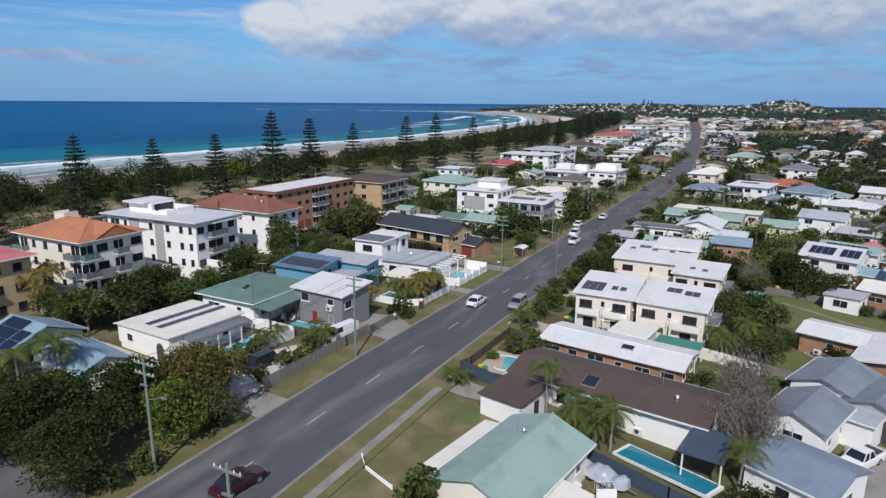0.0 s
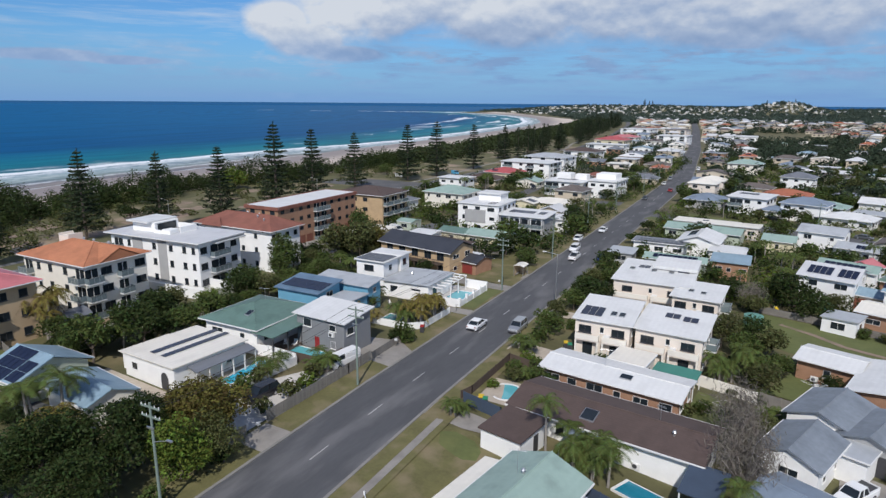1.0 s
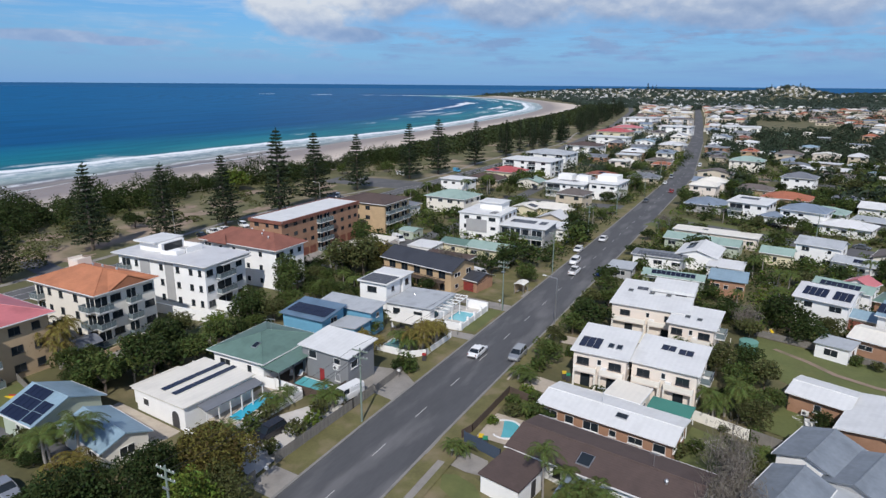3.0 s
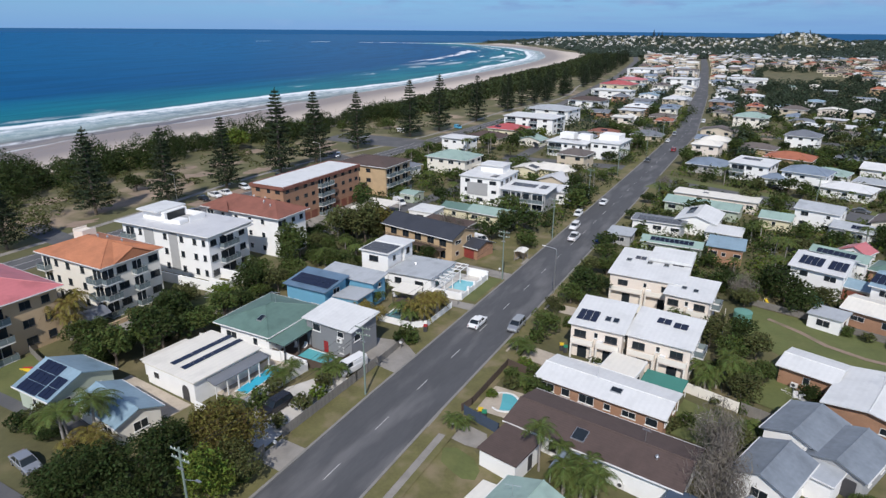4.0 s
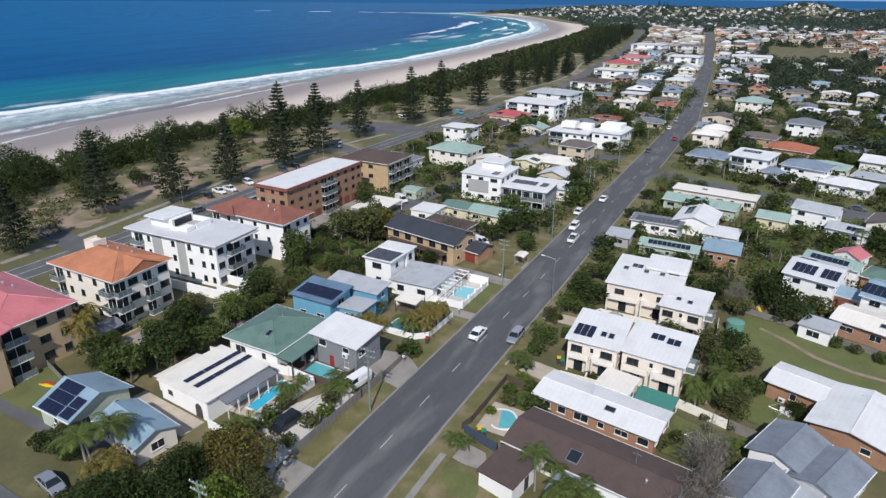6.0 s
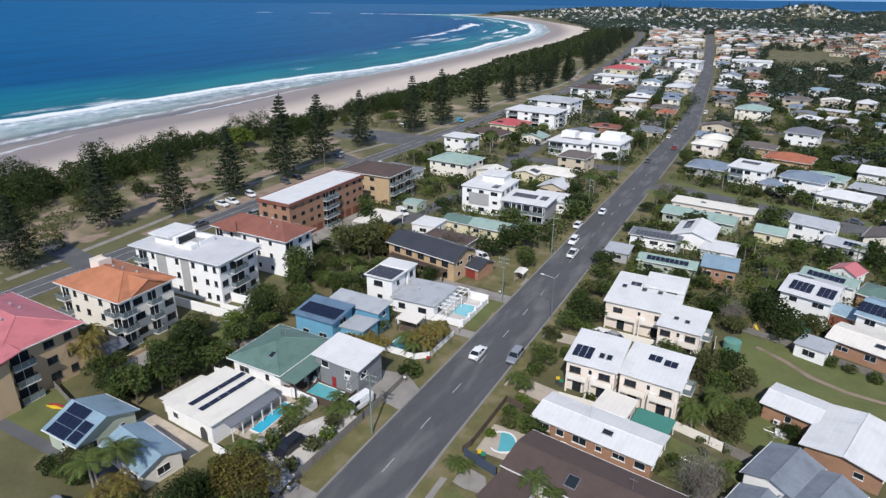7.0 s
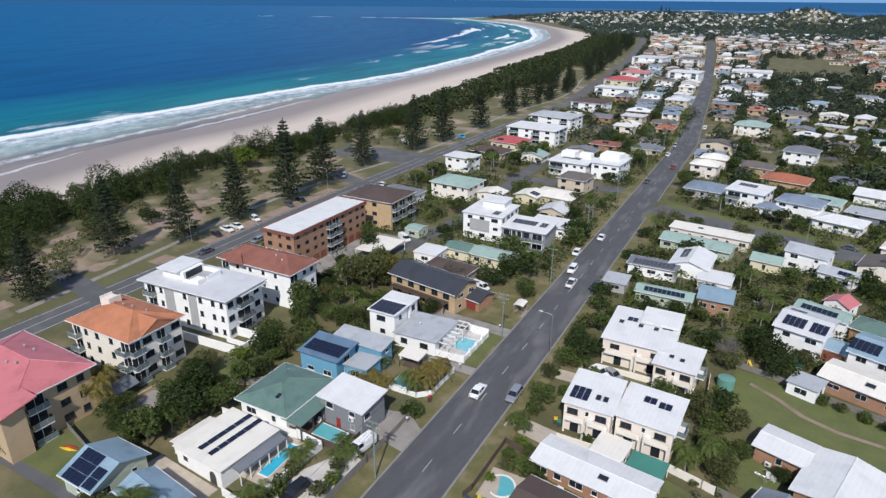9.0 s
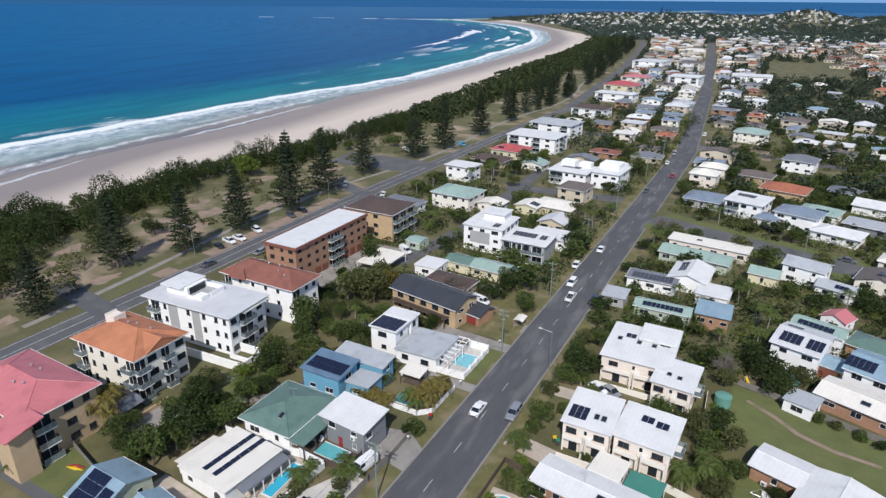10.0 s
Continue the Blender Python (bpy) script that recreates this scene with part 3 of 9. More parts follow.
def make_tree(name, label, leaf, seed, spread, trunk, radius, n=6, per=95, size=0.24, bark=None, category="tree", flat=0.8):
    rng = np.random.default_rng(seed)
    ob = tagged(new(name), label, category, "trees of the town")
    masses = lobes(rng, n, spread, trunk + radius * 0.6, radius)
    g = Geo()
    limb(g, (0, 0, -0.3), (0.15, 0.1, trunk), 0.07 * radius + 0.06, 0.05 * radius + 0.04, rng)
    for x, y, z, r in masses:
        limb(g, (0.15, 0.1, trunk * 0.85), (x * 0.8, y * 0.8, z), 0.04 * radius + 0.02, 0.02, rng, 3)
    part("trunk", g, bark or BARK, ob)
    pts = crown_points(rng, masses, per, flat)
    part("crown", quads("crown", cards(pts, size, rng), LEAF[leaf]), None, ob)
    return ob


def make_pine(seed, height=21.0, reach=5.7):
    """A tall coastal pine: a straight trunk with whorls of level branches and clear gaps between them."""
    rng = np.random.default_rng(seed)
    ob = tagged(new("norfolk_pine"), "tall dark-green norfolk pine with whorled level branches", "pine tree", "pines along the shore")
    part("trunk", Geo().tube((0, 0, -0.4), (0, 0, height * 0.5), 0.42, 0.26, 8).tube((0, 0, height * 0.5), (0, 0, height), 0.26, 0.04, 8), BARK, ob)
    pts = []
    g = Geo()
    z = height * 0.10
    while z < height - 0.5:
        f = 1 - (z / height)
        r = reach * (0.09 + 1.16 * f ** 0.88) * (1.0 if z > height * 0.22 else 0.8)
        k = rng.integers(5, 8)
        w0 = rng.uniform(0, 6.28)
        for i in range(k):
            if rng.random() < 0.08:
                continue
            w, q = w0 + 6.283 * i / k + rng.uniform(-0.2, 0.2), r * rng.uniform(0.72, 1.08)
            end = np.array((math.cos(w) * q, math.sin(w) * q, z + 0.12 * q))
            g.tube((0, 0, z), tuple(end), 0.05, 0.015, 4)
            m = int(13 + q * 15.0)
            s = rng.uniform(0.15, 1.0, m)[:, None]
            wide = 0.26 * q * (1.15 - s)
            pts.append(np.array((0, 0, z)) * (1 - s) + end * s + rng.normal(size=(m, 3)) * wide * (1, 1, 0.17) + (0, 0, -0.06))
        z += rng.uniform(1.0, 1.5) * (0.6 + 0.6 * f)
    pts.append(np.array([(0, 0, height - 0.3 * i) for i in range(8)]) + rng.normal(size=(8, 3)) * 0.14)
    part("branch", g, BARK, ob)
    part("crown", quads("crown", cards(np.concatenate(pts), 0.27, rng, long=1.4), LEAF["pine"]), None, ob)
    return ob


def make_palm(seed, height, fronds, length, leaf, trunks=1, label="feather palm with arching fronds", spread=0.0):
    rng = np.random.default_rng(seed)
    ob = tagged(new("palm_tree"), label, "palm tree", "palms in the gardens")
    g = Geo()
    vs = []
    for tr in range(trunks):
        bx, by = (rng.uniform(-spread, spread), rng.uniform(-spread, spread)) if trunks > 1 else (0, 0)
        hh = height * rng.uniform(0.6, 1.0) if trunks > 1 else height
        top = Vector((bx * 1.2 + rng.uniform(-0.3, 0.3), by * 1.2 + rng.uniform(-0.3, 0.3), hh))
        g.tube((bx, by, -0.3), tuple(top), 0.15, 0.10, 7)
        for i in range(fronds):
            w = 6.283 * i / fronds + rng.uniform(-0.25, 0.25)
            lift = rng.uniform(-0.1, 0.95)
            ll = length * rng.uniform(0.8, 1.1)
            d = Vector((math.cos(w), math.sin(w), 0))
            sd = Vector((-d.y, d.x, 0))
            path = [top + d * (ll * s * (1 - 0.12 * s)) + Vector((0, 0, ll * (lift * s - (0.55 + 0.5 * lift) * s * s))) for s in (0, 0.14, 0.28, 0.42, 0.56, 0.7, 0.85, 1.0)]
            for a, b, s in zip(path, path[1:], (0.07, 0.2, 0.35, 0.5, 0.62, 0.78, 0.92)):
                wd = 0.62 * length / 2.6 * math.sin(math.pi * (0.15 + 0.8 * s))
                for sg in (-1, 1):
                    for q in (0.0, 0.34, 0.67):
                        c0, c1 = a.lerp(b, q), a.lerp(b, q + 0.3)
                        tip = c1 + sd * (sg * wd) + d * (0.25 * wd) + Vector((0, 0, -0.45 * wd))
                        vs += [c0, c1, tip, c0.lerp(tip, 0.6)]
    part("trunk", g, PALE_BARK, ob)
    part("fronds", quads("fronds", np.array([tuple(v) for v in vs]), LEAF[leaf]), None, ob)
    return ob


def make_bare(seed, height=6.0):
    """A leafless grey tree with a dense fan of fine twigs."""
    rng = np.random.default_rng(seed)
    ob = tagged(new("bare_tree"), "leafless grey-brown tree with dense fine twigs", "tree", "trees of the town")
    g = Geo()
    limb(g, (0, 0, -0.3), (0, 0, height * 0.3), 0.17, 0.13, rng)
    tips = []
    for i in range(11):
        w, e = rng.uniform(0, 6.28), rng.uniform(0.35, 1.0)
        p = Vector((math.cos(w) * height * 0.42 * e, math.sin(w) * height * 0.42 * e, height * rng.uniform(0.6, 0.98)))
        limb(g, (0, 0, height * 0.28), p, 0.08, 0.025, rng, 4)
        tips.append(p)
    part("trunk", g, PALE_BARK, ob)
    pts = np.concatenate([np.array(tuple(p)) * rng.uniform(0.5, 1.1, (230, 1)) + rng.normal(size=(230, 3)) * height * 0.10 for p in tips])
    n = len(pts)
    a = rng.normal(size=(n, 3)) + (0, 0, 0.9)
    a /= np.linalg.norm(a, axis=1)[:, None]
    b = np.cross(a, rng.normal(size=(n, 3)))
    b /= np.linalg.norm(b, axis=1)[:, None]
    v = np.stack([pts - a * 0.4, pts + b * 0.03, pts + a * 0.4, pts - b * 0.03], 1).reshape(-1, 3)
    part("twig_crown", quads("twig_crown", v, LEAF["grey"]), None, ob)
    return ob


PLANTS = {}

RECIPES = {
    "dark": lambda: make_tree("broadleaf_tree", "dense dark-green broadleaf garden tree", "dark", 11, 1.9, 2.0, 2.0),
    "dark2": lambda: make_tree("broadleaf_tree", "spreading dark-green broadleaf tree", "dark", 12, 2.6, 2.0, 1.8, 8),
    "mid": lambda: make_tree("broadleaf_tree", "rounded mid-green garden tree", "mid", 13, 1.7, 1.8, 1.9),
    "mid2": lambda: make_tree("broadleaf_tree", "uneven mid-green broadleaf tree", "mid", 14, 2.3, 2.2, 1.7, 7),
    "bright": lambda: make_tree("broadleaf_tree", "fresh bright-green leafy tree", "bright", 15, 1.6, 1.6, 1.8),
    "olive": lambda: make_tree("broadleaf_tree", "olive-green tree with thinning crown", "olive", 16, 2.1, 2.4, 1.8, 7, 100),
    "autumn": lambda: make_tree("broadleaf_tree", "rusty green-and-brown broadleaf tree", "autumn", 17, 1.9, 1.8, 1.9),
    "tall": lambda: make_tree("broadleaf_tree", "tall dense dark-green tree", "mid", 18, 1.5, 3.2, 2.0, 6, flat=1.25),
    "dark_n": lambda: make_tree("broadleaf_tree", "dense dark-green broadleaf tree on a corner", "dark", 91, 2.0, 1.9, 2.0, 7, 280, 0.14),
    "dark2_n": lambda: make_tree("broadleaf_tree", "spreading dark-green tree on a corner", "dark", 92, 2.6, 2.0, 1.8, 8, 280, 0.14),
    "bright_n": lambda: make_tree("broadleaf_tree", "fresh bright-green tree beside the street", "bright", 95, 1.6, 1.5, 1.8, 6, 280, 0.14),
    "autumn_n": lambda: make_tree("broadleaf_tree", "rusty green-and-brown tree beside the street", "autumn", 97, 1.9, 1.8, 1.9, 7, 280, 0.14),
    "olive_n": lambda: make_tree("broadleaf_tree", "olive-green tree beside the street", "olive", 96, 2.0, 2.0, 1.8, 6, 280, 0.14),
    "dark_f": lambda: make_tree("broadleaf_tree", "dense dark-green broadleaf garden tree", "dark", 71, 1.9, 2.0, 2.0, per=44, size=0.36),
    "dark2_f": lambda: make_tree("broadleaf_tree", "spreading dark-green broadleaf tree", "dark", 72, 2.6, 2.0, 1.8, 7, 44, 0.36),
    "mid_f": lambda: make_tree("broadleaf_tree", "rounded mid-green garden tree", "mid", 73, 1.7, 1.8, 1.9, per=44, size=0.36),
    "mid2_f": lambda: make_tree("broadleaf_tree", "uneven mid-green broadleaf tree", "mid", 74, 2.3, 2.2, 1.7, 7, 44, 0.36),
    "olive_f": lambda: make_tree("broadleaf_tree", "olive-green tree with thinning crown", "olive", 76, 2.1, 2.4, 1.8, 6, 40, 0.36),
    "tall_f": lambda: make_tree("broadleaf_tree", "tall dense dark-green tree", "mid", 78, 1.5, 3.2, 2.0, 5, 44, 0.36, flat=1.25),
    "bush_f": lambda: make_tree("shrub", "dense dark-green rounded garden shrub", "dark", 79, 0.8, 0.4, 0.9, 5, 60, 0.3, category="shrub"),
    "bush": lambda: make_tree("shrub", "dense dark-green rounded garden shrub", "dark", 21, 0.8, 0.4, 0.9, 5, 150, 0.2, category="shrub"),
    "bush2": lambda: make_tree("shrub", "leafy mid-green rounded garden shrub", "mid", 22, 0.8, 0.4, 0.9, 5, 150, 0.2, category="shrub"),
    "bush3": lambda: make_tree("shrub", "small yellow-green leafy garden shrub", "bright", 23, 0.7, 0.35, 0.8, 5, 150, 0.2, category="shrub"),
    "bush4": lambda: make_tree("shrub", "untidy olive-brown leafy garden shrub", "olive", 24, 0.8, 0.4, 0.9, 5, 140, 0.2, category="shrub"),
    "pine": lambda: make_pine(31),
    "pine2": lambda: make_pine(32, 21.0, 5.3),
    "palm": lambda: make_palm(41, 5.5, 14, 2.7, "palm"),
    "palmtall": lambda: make_palm(42, 7.5, 13, 2.8, "palm"),
    "palmclump": lambda: make_palm(43, 3.0, 9, 2.0, "palmyellow", 6, "clump of yellow-green cane palms", 1.2),
    "palmclump2": lambda: make_palm(44, 3.2, 9, 2.2, "palm", 6, "clump of green cane palms", 1.2),
    "bare": lambda: make_bare(51),
}


def plant(kind, x, y, scale=1.0, tall=1.0, z=None):
    zz = land(x, y) if z is None else z
    kind = kind + "_f" if y > 128 and kind + "_f" in RECIPES else kind
    turn = (x * 37.7 + y * 91.3) % 360
    m = pose(x, y, zz, 0, 0, turn) @ Matrix.Diagonal((scale, scale, scale * tall, 1))
    if kind not in PLANTS:
        PLANTS[kind] = RECIPES[kind]()
        PLANTS[kind].matrix_basis = m
        return PLANTS[kind]
    src = PLANTS[kind]
    ob = copy_thing(src, Matrix.Identity(4))
    ob.matrix_basis = m
    return ob


# ---- vehicles ----
def make_car(kind, paint, label):
    """A car from body stations along its length: lower body, glasshouse, wheels, lights and bumpers."""
    ob = tagged(new("parked_car"), label, "car", "vehicles on the streets")
    L = {"sedan": 4.6, "suv": 4.7, "ute": 5.2, "van": 5.0, "hatch": 4.1}[kind]
    w, hood, roof = 0.9, {"sedan": 0.92, "suv": 1.08, "ute": 1.08, "van": 1.25, "hatch": 0.95}[kind], {"sedan": 1.43, "suv": 1.70, "ute": 1.75, "van": 1.95, "hatch": 1.48}[kind]
    ys = [-L / 2, -L / 2 + 0.12, -L / 2 + 0.9, -L / 4, L / 4, L / 2 - 0.5, L / 2 - 0.08, L / 2]
    tops = [0.62, hood - 0.18, hood - 0.05, hood, hood, hood, hood - 0.05, 0.7]
    half = [0.72, 0.84, 0.9, w, w, 0.9, 0.85, 0.76]
    g = Geo()
    rings = []
    for yy, tz, hw in zip(ys, tops, half):
        k = len(g.v)
        g.v += [(-hw, yy, 0.3), (-hw - 0.02, yy, 0.6), (-hw, yy, tz - 0.08), (-hw + 0.12, yy, tz), (hw - 0.12, yy, tz), (hw, yy, tz - 0.08), (hw + 0.02, yy, 0.6), (hw, yy, 0.3)]
        rings.append(k)
    for a, b in zip(rings, rings[1:]):
        for i in range(8):
            j = (i + 1) % 8
            g.f.append((a + i, a + j, b + j, b + i))
    g.f.append(tuple(range(rings[0] + 7, rings[0] - 1, -1)))
    g.f.append(tuple(range(rings[-1], rings[-1] + 8)))
    if kind == "ute":
        g.box(-0.86, 0.75, hood, -0.78, L / 2 - 0.1, hood + 0.12).box(0.78, 0.75, hood, 0.86, L / 2 - 0.1, hood + 0.12).box(-0.78, L / 2 - 0.18, hood, 0.78, L / 2 - 0.1, hood + 0.12)
    f0, f1, r1, r0 = {"sedan": (-1.25, -0.45, 0.95, 1.65), "suv": (-1.25, -0.55, 1.9, 2.2), "ute": (-1.35, -0.7, 0.45, 0.7), "van": (-2.0, -1.3, 2.3, 2.42), "hatch": (-1.2, -0.45, 1.35, 1.85)}[kind]

    def shell(inset, zb, zt, grow=0.0):
        s = Geo()
        b, t = 0.83 - inset, 0.68 - inset
        q = [(-b, f0 - grow, zb), (b, f0 - grow, zb), (b, r0 + grow, zb), (-b, r0 + grow, zb), (-t, f1 - grow, zt), (t, f1 - grow, zt), (t, r1 + grow, zt), (-t, r1 + grow, zt)]
        s.v += q
        s.f += [(3, 2, 1, 0), (4, 5, 6, 7), (0, 1, 5, 4), (1, 2, 6, 5), (2, 3, 7, 6), (3, 0, 4, 7)]
        return s
    part("glass", shell(0.0, hood - 0.02, roof - 0.06), GLASS, ob, "dark tinted car windows")
    top = Geo().slab([(-0.70, f1 - 0.05, roof), (0.70, f1 - 0.05, roof), (0.70, r1 + 0.05, roof), (-0.70, r1 + 0.05, roof)], 0.08)
    for sx_ in (-1, 1):
        for (ya, za, yb, zb) in ((f0, hood - 0.02, f1, roof - 0.05), (r0, hood - 0.02, r1, roof - 0.05), ((f0 + r0) / 2, hood - 0.02, (f1 + r1) / 2, roof - 0.05)):
            g.tube((sx_ * 0.84, ya, za), (sx_ * 0.69, yb, zb), 0.045, 0.045, 4)
    if kind == "van":
        g.box(-0.86, -0.4, hood - 0.02, -0.74, 2.4, roof - 0.1).box(0.74, -0.4, hood - 0.02, 0.86, 2.4, roof - 0.1)
    part("body", g, PAINTS[paint], ob)
    part("roof", top, PAINTS[paint], ob)
    if kind == "ute":
        part("tray", Geo().box(-0.78, 0.78, hood - 0.3, 0.78, L / 2 - 0.2, hood + 0.02), DARK_TRIM, ob, "dark tray liner")
    for sx_ in (-1, 1):
        for yy in (-L * 0.31, L * 0.29):
            wl_ = part("wheel", Geo().tube((sx_ * 0.74, yy, 0.34), (sx_ * 0.94, yy, 0.34), 0.34, 0.34, 14), RUBBER, ob)
            part("rim", Geo().tube((sx_ * 0.93, yy, 0.34), (sx_ * 0.955, yy, 0.34), 0.2, 0.2, 10), ALU, wl_)
        part("headlight", Geo().box(sx_ * 0.66 - 0.14, -L / 2 - 0.015, 0.6, sx_ * 0.66 + 0.14, -L / 2 + 0.1, 0.75), ALU, ob)
        part("tail_light", Geo().box(sx_ * 0.68 - 0.1, L / 2 - 0.1, 0.68, sx_ * 0.68 + 0.1, L / 2 + 0.015, 0.86), RED_DOOR, ob)
    part("bumper", Geo().box(-0.72, -L / 2 - 0.05, 0.32, 0.72, -L / 2 + 0.05, 0.5), DARK_TRIM, ob)
    part("bumper", Geo().box(-0.72, L / 2 - 0.05, 0.32, 0.72, L / 2 + 0.05, 0.5), DARK_TRIM, ob)
    return ob


CARS = {}


def car(kind, paint, x, y, turn, label, z=None):
    """turn: the way its nose points, degrees from -y."""
    m = pose(x, y, (land(x, y) if z is None else z) + 0.03, 0, 0, turn)
    if (kind, paint) not in CARS:
        CARS[(kind, paint)] = make_car(kind, paint, label)
        CARS[(kind, paint)].matrix_basis = m
        return CARS[(kind, paint)]
    return tagged(copy_thing(CARS[(kind, paint)], m), label)


# ---- ground, beach, sea ----
def sheet(name, xs, ys, zf, material, label, category="ground", uvf=None):
    """One sheet over rows of places: xs(y, i) gives x."""
    n, m = len(ys), len(xs)
    v, uv = [], []
    for y in ys:
        for i in range(m):
            x = xs[i](y) if callable(xs[i]) else xs[i]
            v.append((x, y, zf(x, y)))
            if uvf:
                uv.append(uvf(x, y))
    f = [(j * m + i, j * m + i + 1, (j + 1) * m + i + 1, (j + 1) * m + i) for j in range(n - 1) for i in range(m - 1)]
    me = bpy.data.meshes.new(name)
    me.from_pydata(v, [], f)
    if uvf:
        layer = me.uv_layers.new(name="along")
        idx = np.empty(len(me.loops), dtype=np.int32)
        me.loops.foreach_get("vertex_index", idx)
        layer.data.foreach_set("uv", np.array(uv, dtype=np.float32)[idx].ravel())
    me.materials.append(material)
    for p in me.polygons:
        p.use_smooth = True
    me.update()
    ob = new(name, me)
    return tagged(ob, label, category, kind="structure")


def dune(y):
    """Where the scrub ends and the open sand begins."""
    return float(np.interp(y, [-900, 0, 115, 180, 230, 272, 345, 448, 523, 637, 729, 858, 993, 1187, 1371, 1485, 1781, 2027, 2150, 2300, 4900], [-212, -230, -229, -219, -219, -212, -221, -238, -248, -267, -273, -287, -305, -333, -395, -474, -655, -845, -1000, -940, -430]))


def beach_z(x, y):
    d, w = x - shore(y), dune(y) + 12 - shore(y)
    if d < 0:
        return SEA_Z + max(-3.0, 0.03 * d)
    return SEA_Z + 0.05 + (land(x, y) + 0.02 - SEA_Z) * min(1.0, d / w) ** 1.25


def ground_z(x, y):
    if y > 2850:
        return -12.0
    return beach_z(x, y) - 0.7 if x < dune(y) + 10 else land(x, y)


ROWS_Y = [-900, -400, -150, -60, 0, 30, 60, 85, 110, 140, 180, 220, 260, 300, 350, 400, 470, 550, 650, 750, 850, 950, 1050, 1150, 1225, 1300, 1400, 1500, 1560, 1650, 1750, 1850, 1930, 1980, 2044, 2090, 2140, 2200, 2300, 2400, 2500, 2600, 2700, 2800, 2900]
GX = [lambda y, k=k: shore(y) + k for k in (-300, -60, -10)] + [lambda y, k=k: shore(y) + (dune(y) + 9 - shore(y)) * k for k in (0.0, 0.3, 0.6, 1.0)] + [lambda y: dune(y) + 11.5] + [lambda y, k=k: dune(y) + 14 + (-60 - dune(y) - 14) * k / 14 for k in range(15)] + [-45, -30, -24, -18, -12, -6, 0, 4, 25, 50, 75, 100, 150, 200, 260, 330, 420, 520, 700, 1000]
sheet("ground", GX, ROWS_Y, ground_z, GRASS, "patchy green and dry-brown grassy ground", "ground")


def seg_distance(x, y):
    """Distance to the shoreline, plus to seaward."""
    best = 1e9
    for ax, ay, bx, by in zip(SHORE_X, SHORE_Y, SHORE_X[1:], SHORE_Y[1:]):
        dx, dy = bx - ax, by - ay
        t = min(1.0, max(0.0, ((x - ax) * dx + (y - ay) * dy) / (dx * dx + dy * dy)))
        best = min(best, math.hypot(x - ax - t * dx, y - ay - t * dy))
    return best if x < shore(y) else -best


def node_kit(m):
    n, l = m.node_tree.nodes, m.node_tree.links

    def mt(op, a, b=0.0, c=None, clamp=False):
        k = n.new("ShaderNodeMath")
        k.operation, k.use_clamp = op, clamp
        for i, s in enumerate((a, b, c)):
            if s is None:
                continue
            if isinstance(s, (int, float)):
                k.inputs[i].default_value = s
            else:
                l.new(s, k.inputs[i])
        return k.outputs[0]

    def nz(vec, scale, detail=4, rough=0.55):
        t = n.new("ShaderNodeTexNoise")
        t.inputs["Scale"].default_value, t.inputs["Detail"].default_value, t.inputs["Roughness"].default_value = scale, detail, rough
        l.new(vec, t.inputs["Vector"])
        return t.outputs[0]

    def ramp(v, stops):
        r = n.new("ShaderNodeValToRGB")
        while len(r.color_ramp.elements) < len(stops):
            r.color_ramp.elements.new(0.5)
        for e, (p, c) in zip(r.color_ramp.elements, stops):
            e.position, e.color = p, (*c, 1)
        l.new(v, r.inputs[0])
        return r.outputs[0]

    def mix(f, a, b):
        k = n.new("ShaderNodeMix")
        k.data_type = "RGBA"
        for i, s in ((0, f), (6, a), (7, b)):
            if isinstance(s, tuple):
                k.inputs[i].default_value = (*s, 1)
            elif isinstance(s, (int, float)):
                k.inputs[i].default_value = s
            else:
                l.new(s, k.inputs[i])
        return k.outputs[2]

    def stretch(vec, sx, sy):
        k = n.new("ShaderNodeMapping")
        k.inputs["Scale"].default_value = (sx, sy, 1)
        l.new(vec, k.inputs[0])
        return k.outputs[0]
    return n, l, mt, nz, ramp, mix, stretch


# sand: dry and pale by the scrub, dark and wet by the water
SAND = bpy.data.materials.new("sand")
SAND.use_nodes = True
n, l, mt, nz, ramp, mix, stretch = node_kit(SAND)
uvn = n.new("ShaderNodeTexCoord").outputs["UV"]
su = n.new("ShaderNodeSeparateXYZ")
l.new(uvn, su.inputs[0])
edge = mt("ADD", su.outputs[1], mt("MULTIPLY", mt("SUBTRACT", nz(stretch(uvn, 0.012, 0.03), 1.0, 5), 0.5), 16.0))
wet = mt("DIVIDE", mt("SUBTRACT", 47.0, edge), 28.0, clamp=True)
grainy = mt("ADD", 0.86, mt("MULTIPLY", nz(stretch(uvn, 0.05, 0.25), 1.0, 8), 0.28))
dry_c = mix(grainy, (0.38, 0.31, 0.25), (0.56, 0.48, 0.41))
col = mix(wet, dry_c, (0.27, 0.225, 0.20))
b = n["Principled BSDF"]
l.new(col, b.inputs["Base Color"])
l.new(mt("SUBTRACT", 0.9, mt("MULTIPLY", wet, 0.35)), b.inputs["Roughness"])


BEACH_Y = sorted(set(ROWS_Y[:-10] + list(range(-60, 700, 25)) + list(range(1250, 2040, 40))))
sheet("beach", [lambda y, k=k: shore(y) + k for k in (-26, -14, -6)] + [lambda y, k=k: shore(y) + (dune(y) + 13 - shore(y)) * k / 12 for k in range(13)], BEACH_Y, beach_z, SAND, "pale dry sand beach with a dark wet edge", "beach", lambda x, y: (y, -seg_distance(x, y)))

